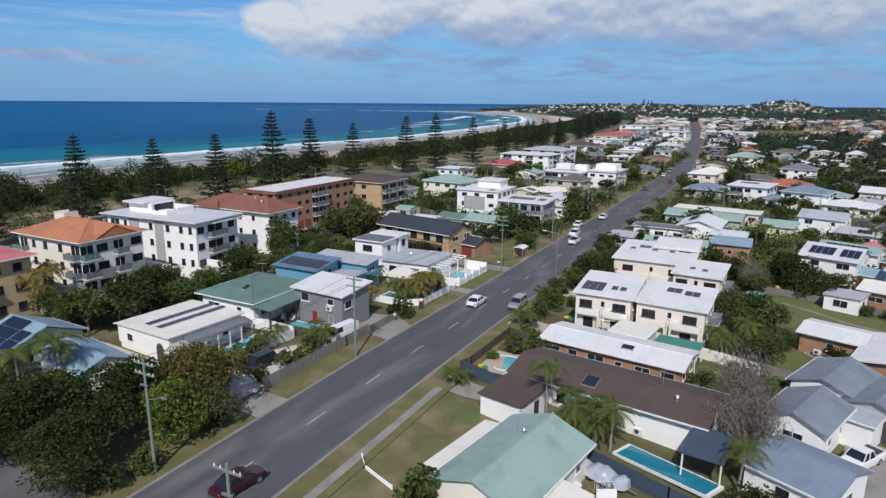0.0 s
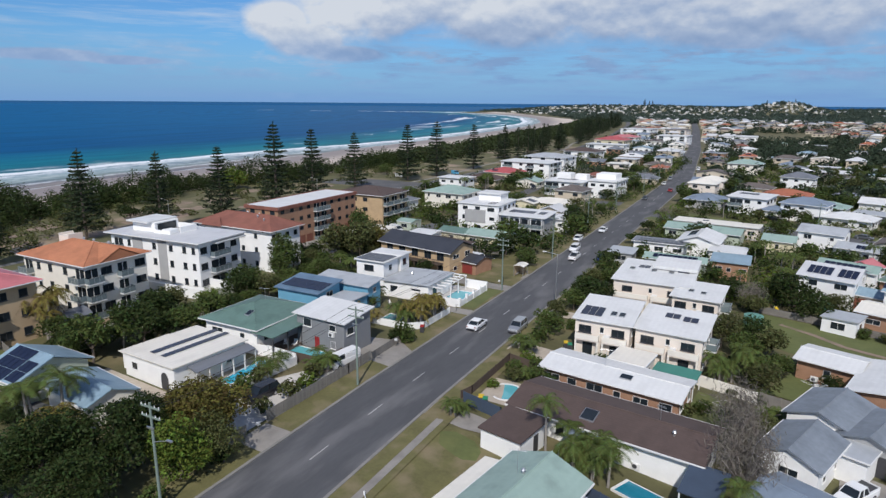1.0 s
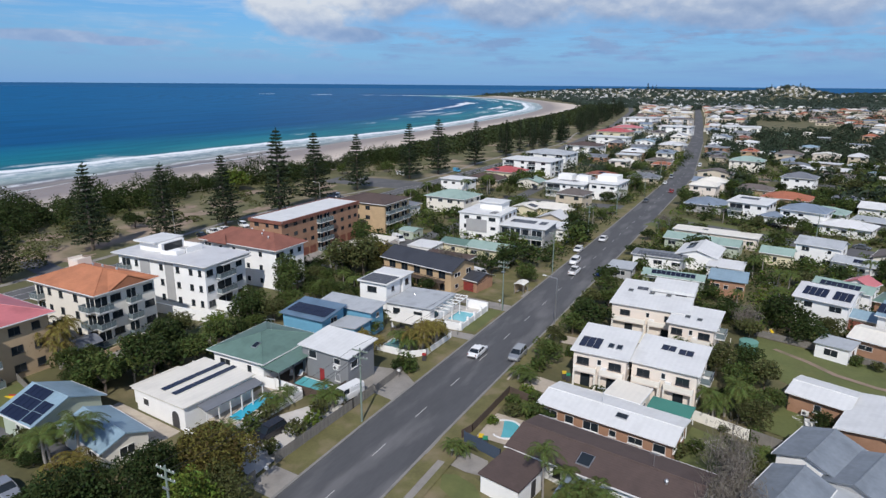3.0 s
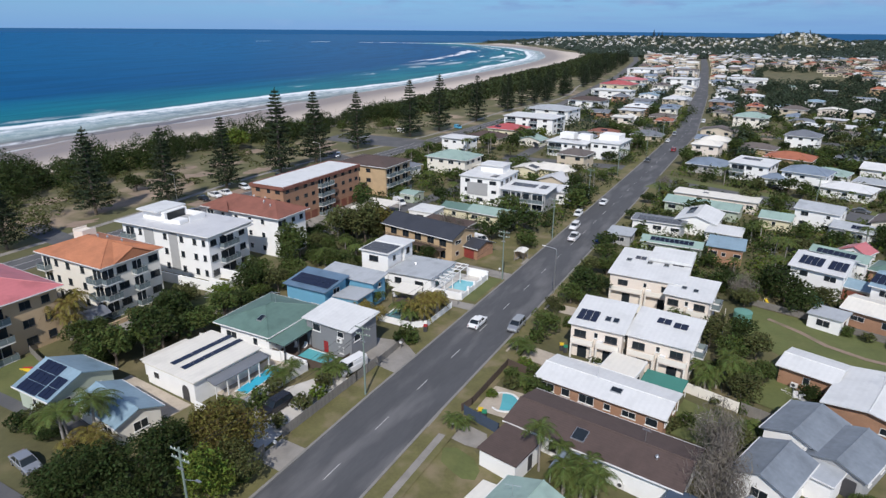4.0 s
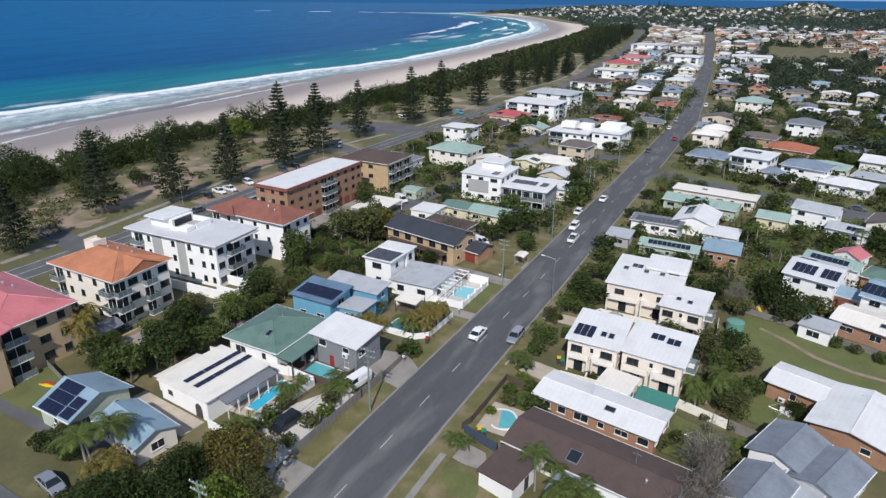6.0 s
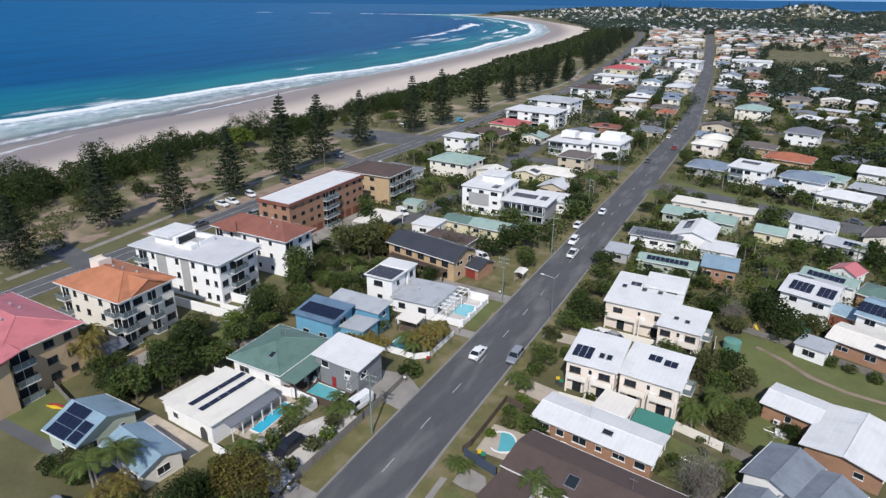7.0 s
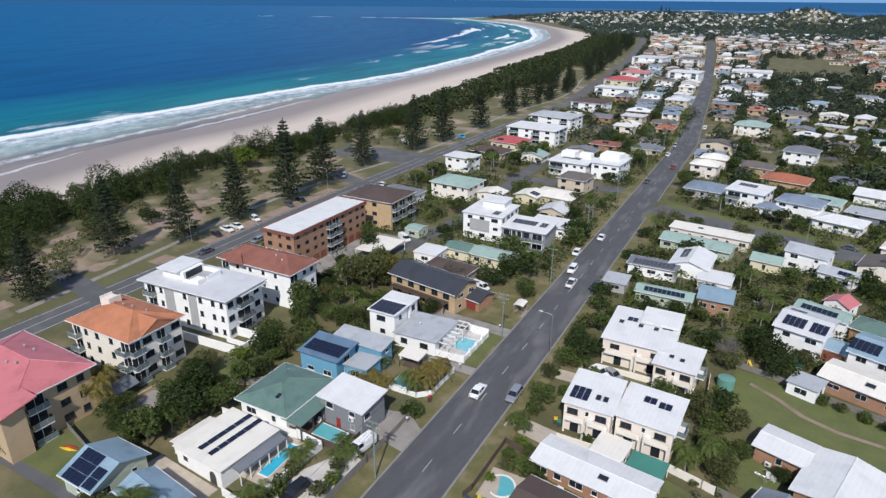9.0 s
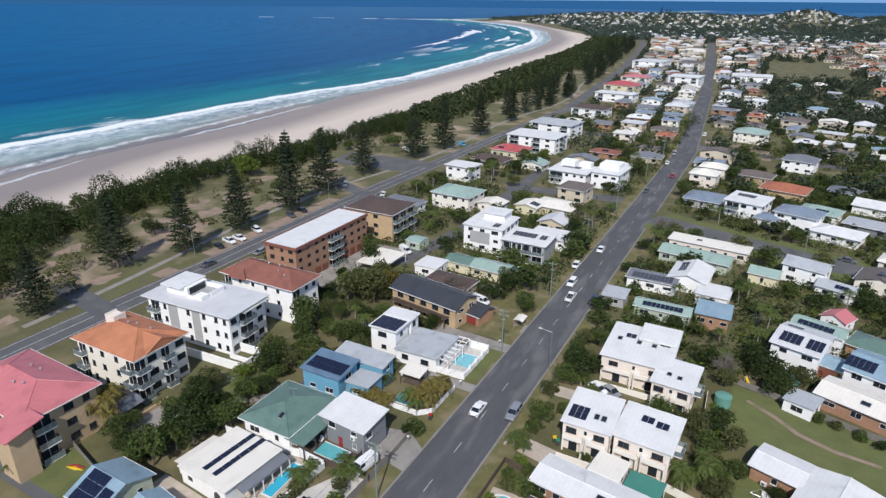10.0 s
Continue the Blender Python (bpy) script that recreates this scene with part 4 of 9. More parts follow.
WATER = bpy.data.materials.new("sea_water")
WATER.use_nodes = True
n, l, mt, nz, ramp, mix, stretch = node_kit(WATER)
uvn = n.new("ShaderNodeTexCoord").outputs["UV"]
su = n.new("ShaderNodeSeparateXYZ")
l.new(uvn, su.inputs[0])
along, off = su.outputs[0], su.outputs[1]
swing = mt("MULTIPLY", mt("SUBTRACT", nz(stretch(uvn, 0.0075, 0.004), 1.0, 4), 0.5), 62.0)
fine = mt("MULTIPLY", mt("SUBTRACT", nz(stretch(uvn, 0.05, 0.06), 1.0, 6, 0.7), 0.5), 11.0)
v = mt("ADD", off, mt("ADD", mt("MULTIPLY", swing, 0.45), fine))
# the line of breakers comes closer in further down the beach
run = ramp(mt("DIVIDE", along, 1000.0, clamp=True), [(0.0, (0.70, 0.70, 0.70)), (0.24, (0.64, 0.64, 0.64)), (0.335, (0.58, 0.58, 0.58)), (0.46, (0.34, 0.34, 0.34)), (0.56, (0.22, 0.22, 0.22)), (1.0, (0.34, 0.34, 0.34))])
vb = mt("SUBTRACT", v, mt("SUBTRACT", mt("MULTIPLY", run, 100.0), 47.0))
deep = mt("DIVIDE", mt("ADD", vb, mt("MULTIPLY", swing, 0.9)), 700.0, clamp=True)
# beyond the navy band the blue lightens: sky reflection put into the base colour
base = ramp(deep, [(0.0, (0.25, 0.225, 0.21)), (0.012, (0.19, 0.235, 0.225)), (0.03, (0.165, 0.25, 0.25)), (0.052, (0.20, 0.30, 0.335)), (0.075, (0.028, 0.175, 0.205)), (0.13, (0.010, 0.165, 0.215)), (0.20, (0.006, 0.125, 0.215)), (0.28, (0.003, 0.078, 0.205)), (0.5, (0.003, 0.088, 0.225)), (1.0, (0.004, 0.102, 0.25))])
streak = nz(stretch(uvn, 0.0065, 0.042), 1.0, 7, 0.68)
base = mix(ramp(streak, [(0.44, (0, 0, 0)), (0.60, (0.9, 0.9, 0.9))]), base, mix(0.5, base, (0.002, 0.040, 0.11)))


def band(centre, width, soft, strength, place=None):
    d = mt("ABSOLUTE", mt("SUBTRACT", v if place is None else place, centre))
    return mt("MULTIPLY", mt("DIVIDE", mt("SUBTRACT", width + soft, d), soft, clamp=True), strength)


torn = ramp(nz(stretch(uvn, 0.11, 0.16), 1.0, 8, 0.72), [(0.36, (0.0, 0.0, 0.0)), (0.58, (1, 1, 1))])
runs = ramp(nz(stretch(uvn, 0.006, 0.003), 1.0, 3), [(0.40, (0, 0, 0)), (0.52, (1, 1, 1))])
foam = mt("MAXIMUM", band(47.0, 3.6, 2.5, 1.0, vb), mt("MULTIPLY", band(39.0, 6.0, 5.0, 0.85, vb), torn))
foam = mt("MAXIMUM", foam, mt("MULTIPLY", band(25.0, 10.0, 8.0, 0.4, vb), torn))
foam = mt("MAXIMUM", foam, mt("MULTIPLY", band(3.0, 0.6, 1.6, 0.6), runs))
foam = mt("MAXIMUM", foam, mt("MULTIPLY", band(18.0, 1.0, 3.0, 0.75), torn))
rolls = ramp(nz(stretch(uvn, 0.009, 0.02), 1.0, 4), [(0.60, (0, 0, 0)), (0.64, (1, 1, 1))])
foam = mt("MAXIMUM", foam, mt("MULTIPLY", mt("MULTIPLY", band(92.0, 30.0, 12.0, 0.55), rolls), torn))
# sets of breakers inside the far bay
bay = mt("MULTIPLY", mt("DIVIDE", mt("SUBTRACT", along, 800.0), 200.0, clamp=True), mt("DIVIDE", mt("SUBTRACT", 1900.0, along), 200.0, clamp=True))
sets = ramp(nz(stretch(uvn, 0.004, 0.03), 1.0, 3), [(0.575, (0, 0, 0)), (0.605, (1, 1, 1))])
foam = mt("MAXIMUM", foam, mt("MULTIPLY", mt("MULTIPLY", band(110.0, 75.0, 15.0, 0.9), sets), bay))
b = n["Principled BSDF"]
l.new(mix(foam, base, (0.72, 0.75, 0.77)), b.inputs["Base Color"])
l.new(mt("ADD", 0.45, mt("MULTIPLY", foam, 0.4)), b.inputs["Roughness"])
b.inputs["Specular IOR Level"].default_value = 0.012
b.inputs["Specular Tint"].default_value = (0.30, 0.62, 1.0, 1)
bp = n.new("ShaderNodeBump")
bp.inputs["Strength"].default_value, bp.inputs["Distance"].default_value = 0.35, 0.5
l.new(nz(stretch(uvn, 0.06, 0.22), 1.0, 5), bp.inputs["Height"])
l.new(bp.outputs[0], b.inputs["Normal"])
OFF = (-22, 0, 12, 25, 40, 55, 75, 100, 140, 190, 260, 350, 480, 700, 1000, 1500, 2300, 3400, 4600)
SEA_Y = sorted(set(list(range(-900, 2900, 60)) + [2950, 3150, 3400, 3700, 4100, 4500, 4900]))
sheet("sea_water", [lambda y, k=k: shore(y) - k for k in OFF[::-1]], SEA_Y, lambda x, y: SEA_Z, WATER, "blue sea turning turquoise and foaming white at the shore", "sea", lambda x, y: (y, seg_distance(x, y)))
sheet("sea_water_beyond", [-800, -300, 0, 600, 1500], [2830, 3300, 4000, 4900], lambda x, y: SEA_Z - 0.05, WATER, "open blue sea behind the far town", "sea", lambda x, y: (y, 900.0))


# breakers over far reefs
def reef(x, y, length, deep_, turn):
    rng = np.random.default_rng(int(abs(x)))
    g = Geo()
    k = 14
    up = [(length * (i / k - 0.5), deep_ * rng.uniform(0.3, 1.0) * math.sin(math.pi * (i + 0.5) / (k + 1))) for i in range(k + 1)]
    g.slab([(p, q, 0.5) for p, q in [(p, -q) for p, q in up] + [(p, q) for p, q in up[::-1]]], 0.6)
    ob = tagged(new("surf", g.mesh("surf", FOAM)), "white surf breaking over a far reef", "surf", kind="structure")
    ob.matrix_basis = pose(x, y, SEA_Z + 0.05, 0, 0, turn)


FOAM = mat("surf_foam", (0.74, 0.77, 0.80), 0.9, vary=0.2, size=12, grain=2.5)
for k in ((-1805, 1935, 62, 10, 40), (-1575, 1990, 80, 6, 30), (-1400, 2040, 55, 6, 30), (-1310, 2062, 70, 9, 25), (-1205, 2080, 110, 14, 12), (-1115, 2090, 90, 13, 8)):
    reef(*k)


# ---- streets ----
def strip(name, mid, half0, half1, ys, lift, material, label, category="road", thick=0.0):
    g = Geo()
    for ya, yb in zip(ys, ys[1:]):
        a = [(mid(ya) + half0, ya), (mid(ya) + half1, ya), (mid(yb) + half1, yb), (mid(yb) + half0, yb)]
        pts = [(x, y, land(mid(y), y) + lift) for x, y in a]
        if thick:
            g.slab(pts, thick)
        else:
            g.poly(pts)
    return solid(name, g, material, label, category, "structure")


RY = [-150, -60, 0, 30, 60, 80, 110, 140, 180, 220, 260, 300, 330, 400, 470, 547, 640, 750, 850, 947, 1100, 1300, 1600]
strip("road", road_mid, -4.9, 5.0, RY, 0.03, ASPHALT, "worn grey asphalt street with patched tyre tracks")
KY = [-150, -60, 0, 22, 60, 110, 160, 216, 300, 330, 400, 547]
strip("kerb_west", road_mid, -5.2, -4.86, KY, 0.15, KERB, "low concrete kerb along the street", "kerb", 0.35)
strip("kerb_east", road_mid, 4.96, 5.3, [-150, 0, 60, 110, 160, 204], 0.15, KERB, "low concrete kerb along the street", "kerb", 0.35)
strip("kerb_far_east", road_mid, 4.96, 5.3, [225, 300, 330, 400, 547], 0.15, KERB, "low concrete kerb along the street", "kerb", 0.35)
strip("verge_west", road_mid, -9.0, -5.2, KY, 0.09, VERGE, "mown verge with worn brown patches", "verge")
strip("verge_east", road_mid, 5.3, 8.9, [-150, 0, 60, 110, 160, 204], 0.09, VERGE, "mown verge with worn brown patches", "verge")
CY = [-150, 0, 60, 110, 150, 200, 250, 300, 360, 430, 520, 620, 733, 850, 980, 1100, 1300, 1500]
strip("coast_road", coast_mid, -4.0, 4.3, CY, 0.03, SIDE_ASPHALT, "grey asphalt road behind the dunes")
strip("coast_path", lambda y: coast_mid(y) - 13 + 4 * math.sin(y / 34), -0.9, 0.9, list(range(20, 640, 12)), 0.04, CONCRETE, "narrow pale concrete path through the park", "path")
strip("coast_parking", coast_mid, -8.8, -4.0, [98, 110, 120, 140, 165, 180], 0.035, DIRT, "sandy brown gravel parking strip", "parking strip")
strip("park_lawn", lambda y: coast_mid(y), -56, -4.3, list(range(-60, 860, 20)), 0.015, PARK, "park grass with bare sandy patches", "park")
strip("rear_lane", lambda y: float(np.interp(y, [118, 137, 172, 263], [-97, -88, -84.5, -88])), -2.6, 2.6, [137, 150, 172, 190, 215, 240, 263], 0.03, SIDE_ASPHALT, "grey asphalt rear lane between the lots", "lane")


def patch(name, pts, lift, material, label, category):
    g = Geo()
    g.poly([(x, y, land(x, y) + lift) for x, y in pts])
    return solid(name, g, material, label, category, "structure")


def street(name, a, b, half, label, lift=0.07, material=None, category="road"):
    a, b = Vector(a), Vector(b)
    d = (b - a).normalized()
    s = Vector((-d.y, d.x)) * half
    g = Geo()
    for i in range(6):
        p, q = a.lerp(b, i / 6), a.lerp(b, (i + 1) / 6)
        g.poly([(c.x, c.y, land(c.x, c.y) + lift) for c in (p - s, q - s, q + s, p + s)])
    solid(name, g, material or SIDE_ASPHALT, label, category, "structure")


street("side_verge", (-30, 215.7), (120, 171), 10.5, "mown grass verges along a side street", 0.04, LAWN, "verge")
street("side_street", (-31, 216), (120, 171), 5.2, "grey asphalt side street with grassy verges", 0.09)
street("side_street_west", (-42, 233), (-92, 229), 4.0, "grey asphalt side street")
street("car_park", (-132, 238), (-182, 236), 11.0, "asphalt beach car park")
street("corner_street", (-41, 20.6), (-120, 22.6), 4.8, "grey asphalt corner street")
street("beach_drive", (-132, 78), (-158, 82), 3.0, "pale asphalt drive to the park")
street("bend_street", (-130, 188), (-158, 200), 3.5, "pale asphalt turning loop")
street("far_street", (-40, 350), (160, 300), 4.0, "grey asphalt side street")
street("far_street_west", (-44, 352), (-135, 352), 4.0, "grey asphalt side street")

patch("building_plot", [(-27, 336), (2, 330), (4, 360), (-32, 366)], 0.05, DIRT, "bare pale building plot", "building plot")

# bare sandy patches worn into the park
r = random.Random(31)
for x, y, q in ((-169.5, 144, 6.5), (-175, 131, 6), (-163, 133, 4), (-178, 100, 5), (-164, 118, 4.5), (-157, 101, 4), (-172, 88, 4), (-158, 160, 5), (-176, 163, 6), (-168, 181, 4.5), (-182, 150, 4), (-160, 205, 4), (-152, 172, 3), (-150, 90, 3.5), (-163, 72, 4.5), (-148, 62, 4), (-170, 215, 5), (-186, 186, 5)):
    rim = []
    for k in range(18):
        w, d = k * math.pi / 9, q * r.uniform(0.55, 1.1)
        rim.append((x + 0.8 * d * math.cos(w), y + 1.5 * d * math.sin(w)))
    patch("bare_patch", rim, 0.035, DIRT, "bare pinkish-tan earth worn into the park grass", "bare ground")

# dashed centre line: each dash is a piece of its own
dash = Geo().box(-0.055, -1.5, 0.0, 0.055, 1.5, 0.006).mesh("lane_dash", PAINT)
line = tagged(new("lane_line"), "worn white dashed centre line", "road marking", kind="structure")
for i in range(38):
    y = 23.8 + 10.25 * i
    d = part("lane_dash", dash, None, line)
    x0, x1 = road_mid(y - 1.5), road_mid(y + 1.5)
    d.matrix_basis = pose(road_mid(y) - 0.1, y, land(-40, y) + 0.035, math.degrees(math.atan2(land(-40, y + 1.5) - land(-40, y - 1.5), 3)), 0, -math.degrees(math.atan2(x1 - x0, 3)))
edge_line = tagged(new("coast_line"), "worn white edge line of the coast road", "road marking", kind="structure")
for k in (-3.4, 0.0, 3.7):
    g = Geo()
    for ya, yb in zip(CY[1:9], CY[2:10]):
        g.poly([(coast_mid(ya) + k - 0.1, ya, land(-130, ya) + 0.04), (coast_mid(ya) + k + 0.1, ya, land(-130, ya) + 0.04), (coast_mid(yb) + k + 0.1, yb, land(-130, yb) + 0.04), (coast_mid(yb) + k - 0.1, yb, land(-130, yb) + 0.04)])
    part("edge_line", g, PAINT, edge_line)

strip("footpath", lambda y: -28.85, -0.45, 0.45, [18, 30, 40, 50, 56], 0.19, CONCRETE, "narrow pale concrete footpath", "footpath")
# driveways, paths and yards
for nm, pts, m, lb in (
    ("driveway", [(-31.4, 56.5), (-31.4, 60.1), (-24.28, 59), (-22.7, 56.14), (-25.67, 55.74)], CONCRETE, "pale concrete driveway across the verge"),
    ("driveway", [(-41.5, 65.5), (-41.5, 71.6), (-45.4, 74.6), (-52.7, 73.0), (-52.5, 66.8), (-45.2, 66.2)], CONCRETE, "broad concrete driveway"),
    ("driveway", [(-41.5, 41.5), (-41.5, 46.0), (-45.4, 46.2), (-45.4, 41.8)], CONCRETE, "concrete driveway crossing the verge"),
    ("driveway", [(-41.5, 107.5), (-41.5, 111.0), (-60.0, 112.0), (-60.0, 108.2)], CONCRETE, "pale concrete driveway"),
    ("driveway", [(-41.5, 90.5), (-41.5, 93.2), (-53.5, 93.0), (-53.5, 90.6)], CONCRETE, "narrow concrete path along a wall"),
    ("driveway", [(-41.5, 117.4), (-41.5, 121.5), (-44.2, 121.5), (-44.2, 117.4)], CONCRETE, "concrete pad under a bus shelter"),
    ("driveway", [(-30.2, 79.5), (-30.2, 83.5), (-12.18, 81.65), (-6.13, 82.85), (-6.14, 80.65), (-20.12, 78.07)], PAVING, "paved shared driveway between homes"),
    ("driveway", [(-30.2, 97.5), (-30.2, 101.0), (-5.09, 102.67), (-5.1, 99.19)], PAVING, "paved shared driveway between homes"),
    ("gravel_yard", [(-53.5, 43.0), (-46.0, 43.5), (-45.8, 61.0), (-49.5, 61.0), (-52.5, 55.0)], GRAVEL, "white gravel front yard"),
    ("pool_paving", [(-60.0, 49.5), (-54.0, 49.5), (-54.5, 60.0), (-60.0, 60.0)], PAVING, "pale stone paving round a pool"),
    ("pool_paving", [(-53.5, 93.8), (-44.9, 94.4), (-45.2, 106.2), (-52.0, 106.2)], GRAVEL, "white paving round a pool"),
    ("deck", [(-60.5, 61.3), (-49.3, 61.3), (-49.3, 66.6), (-60.5, 66.6)], TIMBER_DARK, "dark timber pool deck"),
    ("pool_paving", [(-27.6, 63.0), (-22.1, 63.29), (-22.29, 69.89), (-27.6, 69.6)], PAVING, "sandy stone paving round a garden pool"),
    ("yard_paving", [(-104.0, 110.0), (-90.0, 112.0), (-88.5, 148.0), (-102.5, 148.0)], CONCRETE, "large concrete parking yard"),
    ("reserve", [(2.5, 120.0), (28.4, 114.7), (80.0, 103.0), (80.0, 80.0), (27.0, 91.5), (12.0, 98.5), (3.0, 105.0)], LAWN, "open strip of mown grass with a worn track"),
    ("yard_lawn", [(-28.1, 20.0), (-28.1, 55.2), (-24.58, 55.48), (-17.19, 52.08), (-19.0, 20.0)], VERGE, "dry front lawn with bare earth patches"),
    ("grass_patch", [(-27.7, 53.9), (-26.26, 54.72), (-23.69, 54.1), (-22.3, 52.64), (-22.11, 50.94), (-23.49, 50.4), (-24.68, 50.76), (-26.75, 51.7)], LAWN, "lusher green patch in a dry front lawn"),
    ("yard_lawn", [(-5.13, 71.7), (5.16, 70.45), (6.18, 78), (-4.1, 80.82)], LAWN, "green back lawn"),
    ("yard_lawn", [(3.59, 85.49), (11.84, 83.02), (13.88, 88.52), (6.66, 94)], LAWN, "small green back lawn"),
    ("yard_lawn", [(-42.3, 94.2), (-42.3, 107.2), (-44.8, 107.0), (-44.8, 94.4)], LAWN, "strip of mown lawn by a wall"),
    ("yard_lawn", [(-42.3, 111.5), (-42.3, 136.0), (-55.0, 134.0), (-50.5, 112.5)], VERGE, "open front lawn"),
    ("yard_lawn", [(-87.0, 66.0), (-77.0, 66.0), (-77.0, 79.0), (-87.0, 79.0)], LAWN, "green lawn behind the flats"),
    ("yard_lawn", [(-92.0, 36.0), (-79.0, 36.0), (-79.0, 43.0), (-92.0, 44.0)], LAWN, "green lawn beside the flats"),
    ("driveway", [(-61.4, 26.8), (-59.4, 26.9), (-59.1, 30.4), (-60.9, 30.1)], CONCRETE, "short pale concrete driveway at the corner"),
    ("driveway", [(-90.5, 50.0), (-84.0, 50.0), (-83.0, 60.0), (-89.5, 62.0)], CONCRETE, "curved grey driveway of the flats"),
    ("driveway", [(-125.0, 34.2), (-62.0, 34.2), (-62.0, 37.4), (-125.0, 37.4)], SIDE_ASPHALT, "long asphalt driveway"),
    ("worn_track", [(5.3, 115.23), (10.2, 112.02), (13.89, 108.54), (19.32, 106.27), (26.69, 105.48), (26.68, 106.37), (19.62, 107.26), (14.6, 109.33), (10.81, 112.82), (5.81, 115.93)], DIRT, "bare earth track worn into the grass"),
    ("driveway", [(9.34, 57.71), (22.85, 52.51), (24.89, 64.37), (10.86, 69.94)], CONCRETE, "sunlit concrete driveway"),
):
    patch(nm, pts, {"footpath": 0.115, "deck": 0.16, "reserve": 0.035, "worn_track": 0.10, "grass_patch": 0.135, "yard_lawn": 0.12}.get(nm, 0.105), m, lb, nm.replace("_", " "))


def pool(pts, water, label, raised=0.13):
    """A swimming pool: coping round the edge, water a little below it."""
    ob = tagged(new("swimming_pool"), label, "swimming pool", "garden pools")
    c = Vector((sum(p[0] for p in pts) / len(pts), sum(p[1] for p in pts) / len(pts)))
    z = land(c.x, c.y) + raised
    ob.location = (c.x, c.y, z)
    g = Geo()
    g.slab([(p[0] - c.x, p[1] - c.y, 0.0) for p in pts], 0.3)
    part("water", g, water, ob)
    k = len(pts)
    for i in range(k):
        g = Geo()
        p, q = Vector(pts[i]) - c, Vector(pts[(i + 1) % k]) - c
        o = 1 + 0.3 / max(p.length, 0.1), 1 + 0.3 / max(q.length, 0.1)
        g.slab([(p.x, p.y, 0.06), (p.x * o[0], p.y * o[0], 0.06), (q.x * o[1], q.y * o[1], 0.06), (q.x, q.y, 0.06)], 0.3)
        part("coping", g, TRIM, ob)


pool([(-57.9, 51.3), (-56.0, 51.3), (-56.2, 58.6), (-58.1, 58.6)], POOL_BLUE, "bright blue rectangular lap pool")
pool([(-57.4, 62.3), (-51.6, 62.1), (-51.6, 65.0), (-57.4, 65.2)], POOL, "turquoise pool set in a dark deck", 0.2)
pool([(-49.6, 96.0), (-45.8, 96.2), (-46.0, 102.9), (-49.6, 102.7)], POOL_PALE, "pale turquoise pool inside white walls")
pool([(-25.05 + 1.9 * math.cos(a) * (1 + 0.12 * math.cos(2 * a + 1)), 66.5 + 2.1 * math.sin(a)) for a in [k * math.pi / 10 for k in range(20)]], POOL, "kidney-shaped turquoise garden pool")
pool([(-9, 53.76), (-0.95, 50.82), (0.09, 52.86), (-7.99, 55.88)], POOL_TEAL, "long teal-blue back-garden pool", 0.45)
pool([(-53.2, 81.0), (-49.6, 81.0), (-49.4, 84.0), (-53.2, 84.4)], POOL_GREEN, "small shaded green pool behind palms")
pool([(-5.56, 148), (-1.52, 148.3), (-1.52, 151.28), (-5.56, 150.98)], POOL, "small turquoise pool behind a house")


# ---- buildings west of the street ----
def eaves(label, x, y, rot, ex, ey, h, kind, axis, rise, over, wall, roof, storeys=1, **kw):
    """A house given by the size of its eaves."""
    return house(label, x, y, rot, ex - 2 * over, ey - 2 * over, h, kind, axis, rise, over, wall, roof, storeys, **kw)


def flats(label, x, y, rot, ex, ey, h, kind, axis, rise, over, wall, roof, storeys, cols, **kw):
    """A block of flats: rows of windows and balconies, side by side. cols: per wall a list of (place, 'w' or 'b', width)."""
    ob, zf = eaves(label, x, y, rot, ex, ey, h, kind, axis, rise, over, wall, roof, storeys, windows=False, category="apartment building", name="apartment_building", group="blocks of flats by the shore", **kw)
    sx, sy, lift = ex - 2 * over, ey - 2 * over, h / storeys
    for k, items in cols.items():
        for u, what, w in items:
            for s in range(storeys):
                if what == "b":
                    balcony(ob, sx, sy, k, u, w, s * lift + 0.15, 1.3)
                elif what == "g":
                    if s == 0:
                        door(ob, sx, sy, k, u, w, 2.2, GARAGE_BROWN, "garage_door")
                    else:
                        px, py, f = side(sx, sy, k, u)
                        window(ob, px, py, s * lift + 1.6, f, 1.3, 1.0, DARK_TRIM)
                else:
                    px, py, f = side(sx, sy, k, u)
                    window(ob, px, py, s * lift + 1.6, f, w, 1.2, kw.get("frame_m") or (DARK_TRIM if wall in ("brick", "tan", "tanbrick") else None))
    return ob, zf


# pink-roofed flats
ob, zf = flats("three-storey tan rendered flats under a pink-red hip roof", -103.5, 44.6, -2, 22, 13.2, 8.7, "hip", "x", 2.3, 0.8, "tan", "pinkred", 3, {0: [(-7, "w", 1.5), (-3, "b", 3.0), (2, "w", 1.8), (7.6, "b", 3.4)], 1: [(-3.4, "b", 3.2), (1.0, "w", 1.6), (4.0, "w", 1.2)], 2: [(-6, "w", 1.2), (0, "w", 1.2), (6, "w", 1.2)]})
vents(ob, zf, [(-2, 2.4), (0.5, 2.6), (3, -1.5), (1, -2)])
part("wing_wall", Geo().box(7.5, -9.2, -0.6, 12.2, -5.8, 8.3), WALLS["tan"], ob)
part("wing_roof", Geo().slab([(6.9, -10, 8.5), (13, -10, 8.5), (13, -4, 9.7), (6.9, -4, 9.7)], 0.18), ROOFS["pinkred"], ob)
